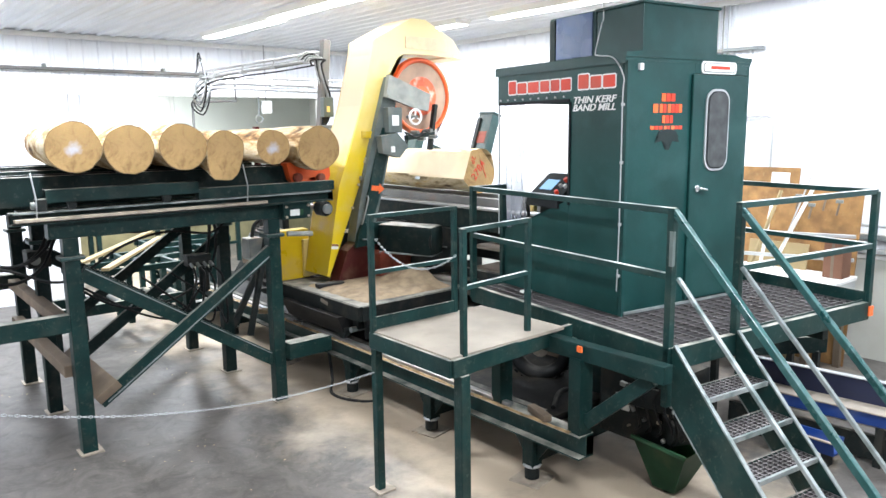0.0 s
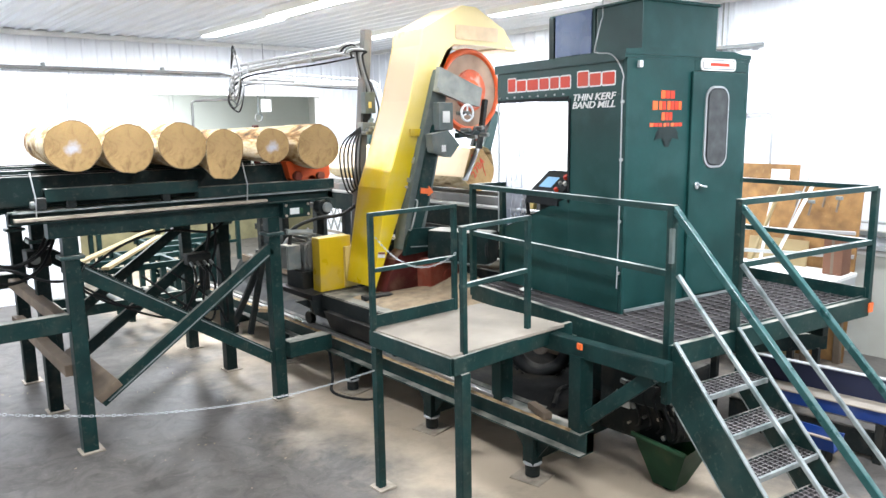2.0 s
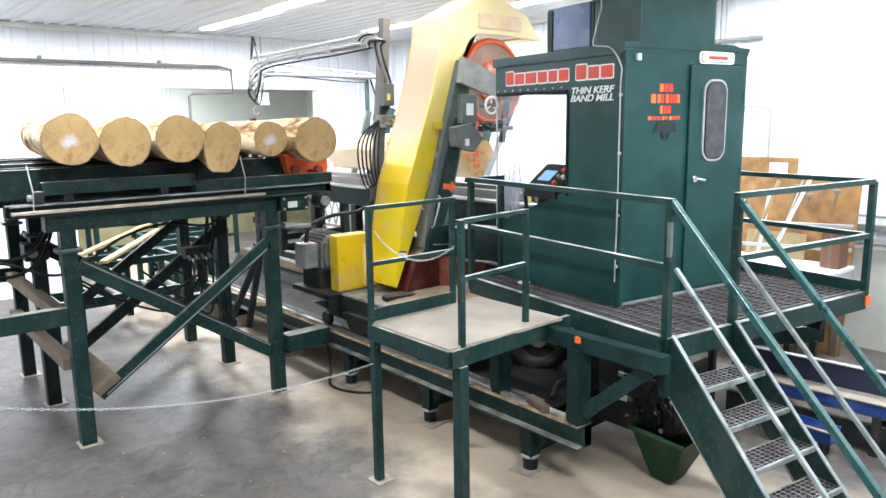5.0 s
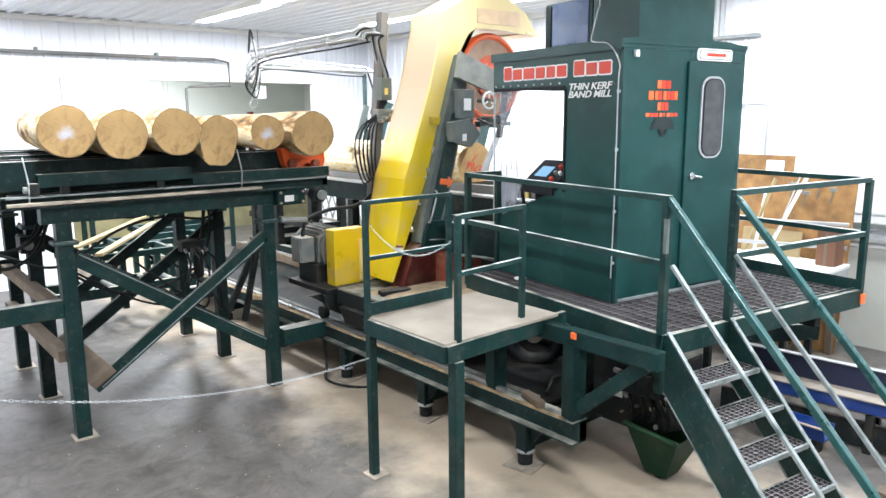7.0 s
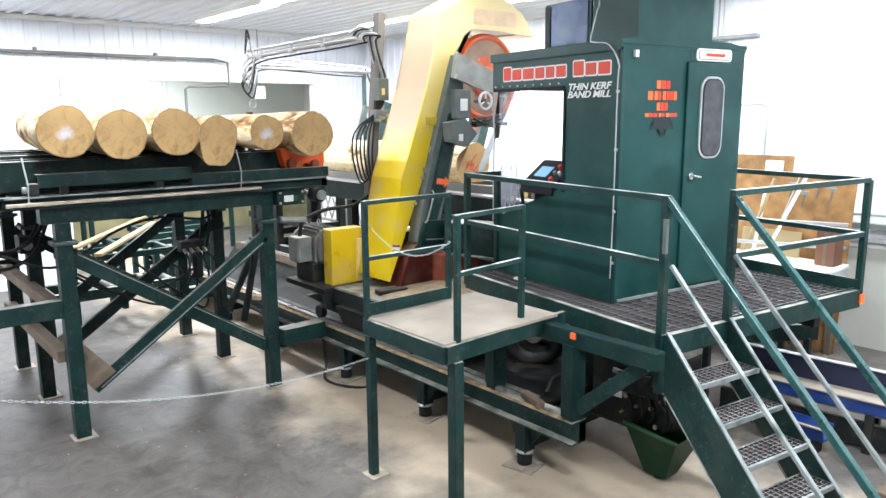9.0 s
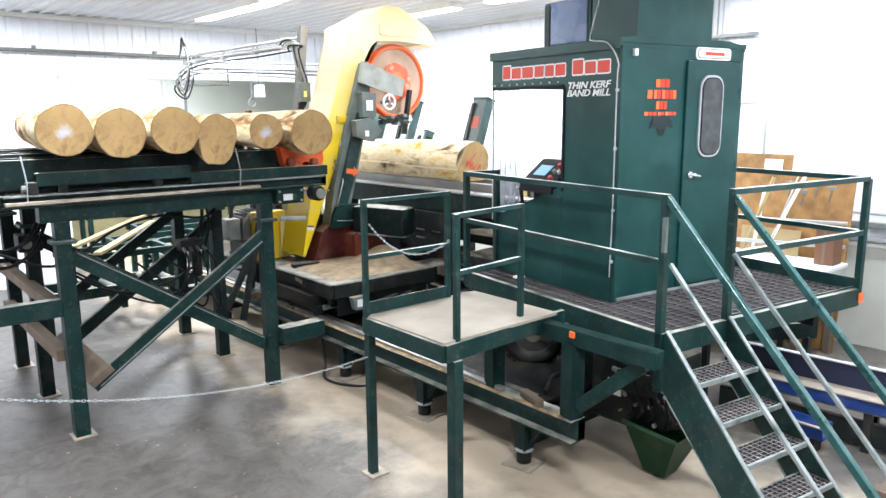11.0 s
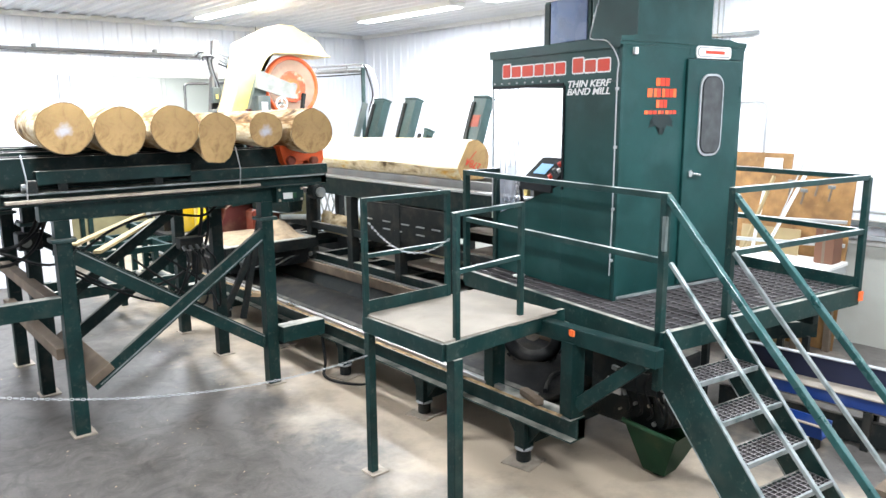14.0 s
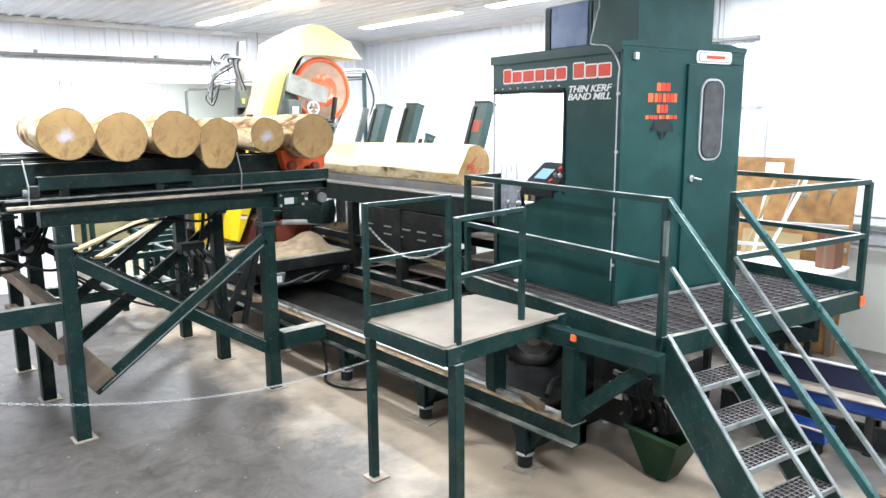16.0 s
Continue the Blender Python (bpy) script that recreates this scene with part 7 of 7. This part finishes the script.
    part("rim", beam((4.31, 2.98, 0.44), (4.31, 2.53, 0.41), 0.02, 0.03), funnel_green, t)
    part("spout", cyl((4.54, 2.79, 0.0), (4.54, 2.79, 0.05), 0.05), black_steel, t, smooth=True)
    t = thing("wood_block", "worn brown timber block lying on the beam", "wood block", (3.9, 3.55, 0.53))
    part("block", turn(box(-0.13, 0.13, -0.035, 0.035, 0, 0.055, 0.012), pose(3.90, 3.52, 0.536, 0, 0, 72)), timber, t)
    t = thing("floor_cable", "black cable snaking over the floor by the track", "cable", (3.7, 6.1, 0))
    part("cable", tube(spline([(3.86, 6.5, 0.36), (3.8, 6.35, 0.12), (3.7, 6.2, 0.018), (3.75, 5.9, 0.016), (3.95, 5.75, 0.016), (4.1, 5.9, 0.2)], 8), 0.016, seg=6), black_rubber, t, smooth=True)
    t = thing("bark_scrap", "curled scrap of pale bark on the track beam", "wood scrap", (3.85, 7.9, 0.53))
    part("scrap", turn(prism([(-0.09, 0), (-0.05, 0.035), (0.03, 0.045), (0.09, 0.01), (0.03, 0.02), (-0.04, 0.015)], -0.05, 0.06), pose(3.84, 7.9, 0.535, 0, 0, 35)), bark_dark, t)
    t = thing("drip_tray", "dark shallow box between the beams", "box", (4.6, 3.9, 0.3))
    part("pan", box(4.02, 5.3, 3.5, 5.0, 0.475, 0.50, 0.005), belt_black, t)
    part("hose", tube(spline([(4.15, 3.6, 0.515), (4.5, 3.8, 0.515), (4.9, 3.7, 0.515), (5.2, 4.0, 0.515)], 8), 0.02), black_rubber, t, smooth=True)


def back_side():
    # pipe along the back wall with a dropper
    t = thing("air_pipe", "grey air pipe along the wall with a dropper", "pipe", (4.0, 12.9, 3.7))
    part("run", cyl((-5.0, 12.86, 3.70), (5.62, 12.86, 3.70), 0.03), mast_grey, t, smooth=True)
    part("dropper", tube([(5.62, 12.86, 3.70), (5.66, 12.86, 3.70), (5.87, 12.86, 3.66), (5.88, 12.86, 3.25), (5.12, 12.86, 3.22), (5.06, 12.86, 3.18), (5.05, 12.86, 2.2)], 0.024), mast_grey, t, smooth=True)
    for x in (-3.5, -1.2, 0.8, 2.75, 4.6):
        part("bracket", box(x - 0.02, x + 0.02, 12.84, 12.97, 3.69, 3.78, 0.003), motor_grey, t)
    t = thing("chain_hoist", "small chain hoist hook hanging in the opening", "hoist", (6.3, 12.6, 3.0))
    part("rope", cyl((6.4, 12.7, 3.2), (6.4, 12.7, 4.28), 0.006, seg=6), motor_grey, t)
    part("hook", ring((6.25, 12.7, 2.92), (0, 1, 0), 0.07, 0.016, seg=20, sides=6), motor_grey, t, smooth=True)
    part("body", box(6.32, 6.50, 12.66, 12.74, 3.02, 3.25, 0.01), plastic_white, t)
    part("chain_run", cyl((6.25, 12.7, 2.98), (6.25, 12.7, 3.32), 0.015, seg=8), motor_grey, t)
    # lumber stands and roller tables beyond the deck
    for x, y in ((3.7, 10.9), (2.9, 10.2), (4.4, 12.0), (4.2, 14.2), (5.8, 14.6)):
        t = thing("lumber_stand", "dark green steel stand on four legs", "stand", (x, y, 0), group="stands behind the deck")
        for dy in (-0.30, 0.30):
            part("top_rail", box(x - 0.7, x + 0.7, y + dy - 0.03, y + dy + 0.03, 0.86, 0.94, 0.005), beam_green, t)
        for dx in (-0.62, 0.62):
            part("end_rail", box(x + dx - 0.03, x + dx + 0.03, y - 0.27, y + 0.27, 0.86, 0.94, 0.005), beam_green, t)
        for dx in (-0.62, 0.62):
            for dy in (-0.28, 0.28):
                part("leg", box(x + dx - 0.04, x + dx + 0.04, y + dy - 0.04, y + dy + 0.04, 0, 0.86, 0.005), beam_green, t)
        part("cross_bar", beam((x - 0.62, y - 0.28, 0.4), (x + 0.62, y - 0.28, 0.4), 0.04, 0.06), beam_green, t)
    for p, q in (((2.45, 10.5, 0.97), (4.2, 13.0, 0.97)), ((2.55, 9.75, 0.97), (4.1, 12.2, 0.97))):
        t = thing("lumber_board", "fresh yellow sawn board resting on the stands", "board", p, group="sawn boards")
        part("board", beam(p, q, 0.10, 0.04), lumber_yellow, t)
    t = thing("outfeed_table", "dark green outfeed roller table", "roller table", (3.0, 9.9, 0))
    for y in (9.55, 10.15):
        part("side_rail", box(1.8, 3.7, y - 0.03, y + 0.03, 0.45, 0.58, 0.005), steel_green, t)
    for k in range(8):
        part("roller", cyl((1.95 + 0.24 * k, 9.58, 0.55), (1.95 + 0.24 * k, 10.12, 0.55), 0.04), motor_grey, t, smooth=True)
    for x in (1.9, 3.6):
        for y in (9.55, 10.15):
            part("leg", box(x - 0.035, x + 0.035, y - 0.035, y + 0.035, 0, 0.46, 0.004), dark_green, t)
    # lattice frames seen under the bed
    t = thing("lattice_frame", "grey steel lattice trestle beyond the bed", "trestle", (7.5, 11.6, 0))
    for y in (10.6, 11.6, 12.6):
        part("chord", beam((7.5, y, 1.3), (7.5, y, 0.0), 0.05, 0.05), pale_grey, t)
    for k in range(8):
        part("lattice_bar", beam((7.5, 10.6 + 0.25 * k, 1.22), (7.5, 10.85 + 0.25 * k, 0.72), 0.025, 0.03), pale_grey, t)
        part("lattice_bar", beam((7.5, 10.6 + 0.25 * k, 0.72), (7.5, 10.85 + 0.25 * k, 1.22), 0.025, 0.03), pale_grey, t)
    part("chord", beam((7.5, 10.5, 1.25), (7.5, 12.7, 1.25), 0.04, 0.05), pale_grey, t)
    part("chord", beam((7.5, 10.5, 0.68), (7.5, 12.7, 0.68), 0.04, 0.05), board_pale, t)


def floor_sawdust():
    """Loose drifts of sawdust on the concrete under the deck and along the track."""
    b = bmesh.new()
    rnd = random.Random(5)
    for _ in range(170):
        x, y = rnd.gauss(2.4, 1.1), rnd.uniform(4.6, 9.5)
        s, a = rnd.uniform(0.004, 0.012), rnd.uniform(0, 6.28)
        p = [(x + s * math.cos(a + k), y + 0.5 * s * math.sin(a + k * 1.0), 0.004 + 0.003 * (k > 3)) for k in (0, 1.4, 3.1, 4.5)]
        b.faces.new([b.verts.new(q) for q in p])
    tagged(part("sawdust_drift", b, sawdust, smooth=True), "loose drifts of sawdust and bark chips on concrete", "sawdust", kind="stuff")


hall()
for fx, fy, fk in FIXTURES:
    ceiling_light(fx, fy)
track()
log_bed()
belt_channel()
for bx, by in ((6.42, 9.36), (6.42, 8.57), (6.42, 7.08)):
    stop, sm = backstop(bx, by)
part("red_patch", turn(box(-0.056, -0.051, -0.09, 0.1, 0.74, 0.90), sm), red_dull, stop, "red painted patch")
backstop(6.42, 8.05, 19, 0.62, 0.06)
prop = thing("prop_arm", "blue-grey steel arm leaning beside the stops", "log stop", (6.5, 9.75, 1.79))
part("bar", beam((6.45, 9.85, 1.79), (6.75, 9.75, 2.85), 0.10, 0.08), grey_green, prop)
log_deck()
deck_logs()
log_cradle()
platform()
stairs()
cab()
cab_roof_units()
console()
curtain()
landing()
right_side()
blue_conveyor()
under_platform()
back_side()
floor_sawdust()
head, band_wheels = saw_head()
boom_a, boom_b = hose_boom()
log_on_mill, slab = mill_log()

HEAD = [(0.0, 0.0), (0.5, -0.257), (1.0, -0.474), (1.5, -0.701), (2.0, -0.917), (2.5, -1.189), (2.8, -1.31), (3.0, -1.328), (3.5, -1.318), (4.0, -1.318), (6.5, -1.315), (8.5, -1.315), (9.0, -1.272), (9.2, -1.2),
        (10.3, -0.22), (11.5, 0.828), (12.0, 1.316), (12.5, 1.768), (13.0, 2.22), (13.5, 2.642), (14.0, 3.06), (14.25, 3.14), (14.5, 3.132), (15.0, 2.944), (15.5, 2.62), (16.0, 2.189)]


def motions():
    walk(head, [(t, pose(4.6, HY + d, 0.56)) for t, d in HEAD])
    for w, sp in zip(band_wheels, (70.0, 70.0)):
        x, y, z = w.location
        walk(w, [(k * 0.1, pose(x, y, z, 0, (sp * k) % 360, 0)) for k in range(161)])
    ra, rb = boom_rows(HEAD)
    walk(boom_a, ra)
    walk(boom_b, rb)
    x, y = 5.93, LOG_Y
    turned = [(0.0, pose(x, y, 2.20, 0, 110, 0)), (4.3, pose(x, y, 2.20, 0, 110, 0)), (4.9, pose(x, y, 2.26, 0, 70, 0)), (5.5, pose(x, y, 2.24, 0, 25, 0)), (6.1, pose(x, y, 2.105, 0, 0, 0)), (6.3, pose(x, y, 2.105, 0, 0, 0))]
    walk(log_on_mill, turned + [(16.0, pose(x, y, 2.105))])
    walk(slab, turned + [(13.42, pose(x, y, 2.105)), (13.52, pose(x - 0.03, y, 2.06, 0, -10, 0)), (13.6, pose(x - 0.045, y, 1.95, 0, -26, 0)), (13.7, pose(x - 0.045, y, 1.80, 0, -30, 0)), (13.8, pose(x - 0.045, y, 1.48, 0, -30, 0)), (13.95, pose(x - 0.045, y, 1.18, 0, -30, 0)), (14.05, pose(x - 0.045, y, 1.06, 0, -30, 0)), (16.0, pose(x - 0.045, y, 1.06, 0, -30, 0))])


motions()
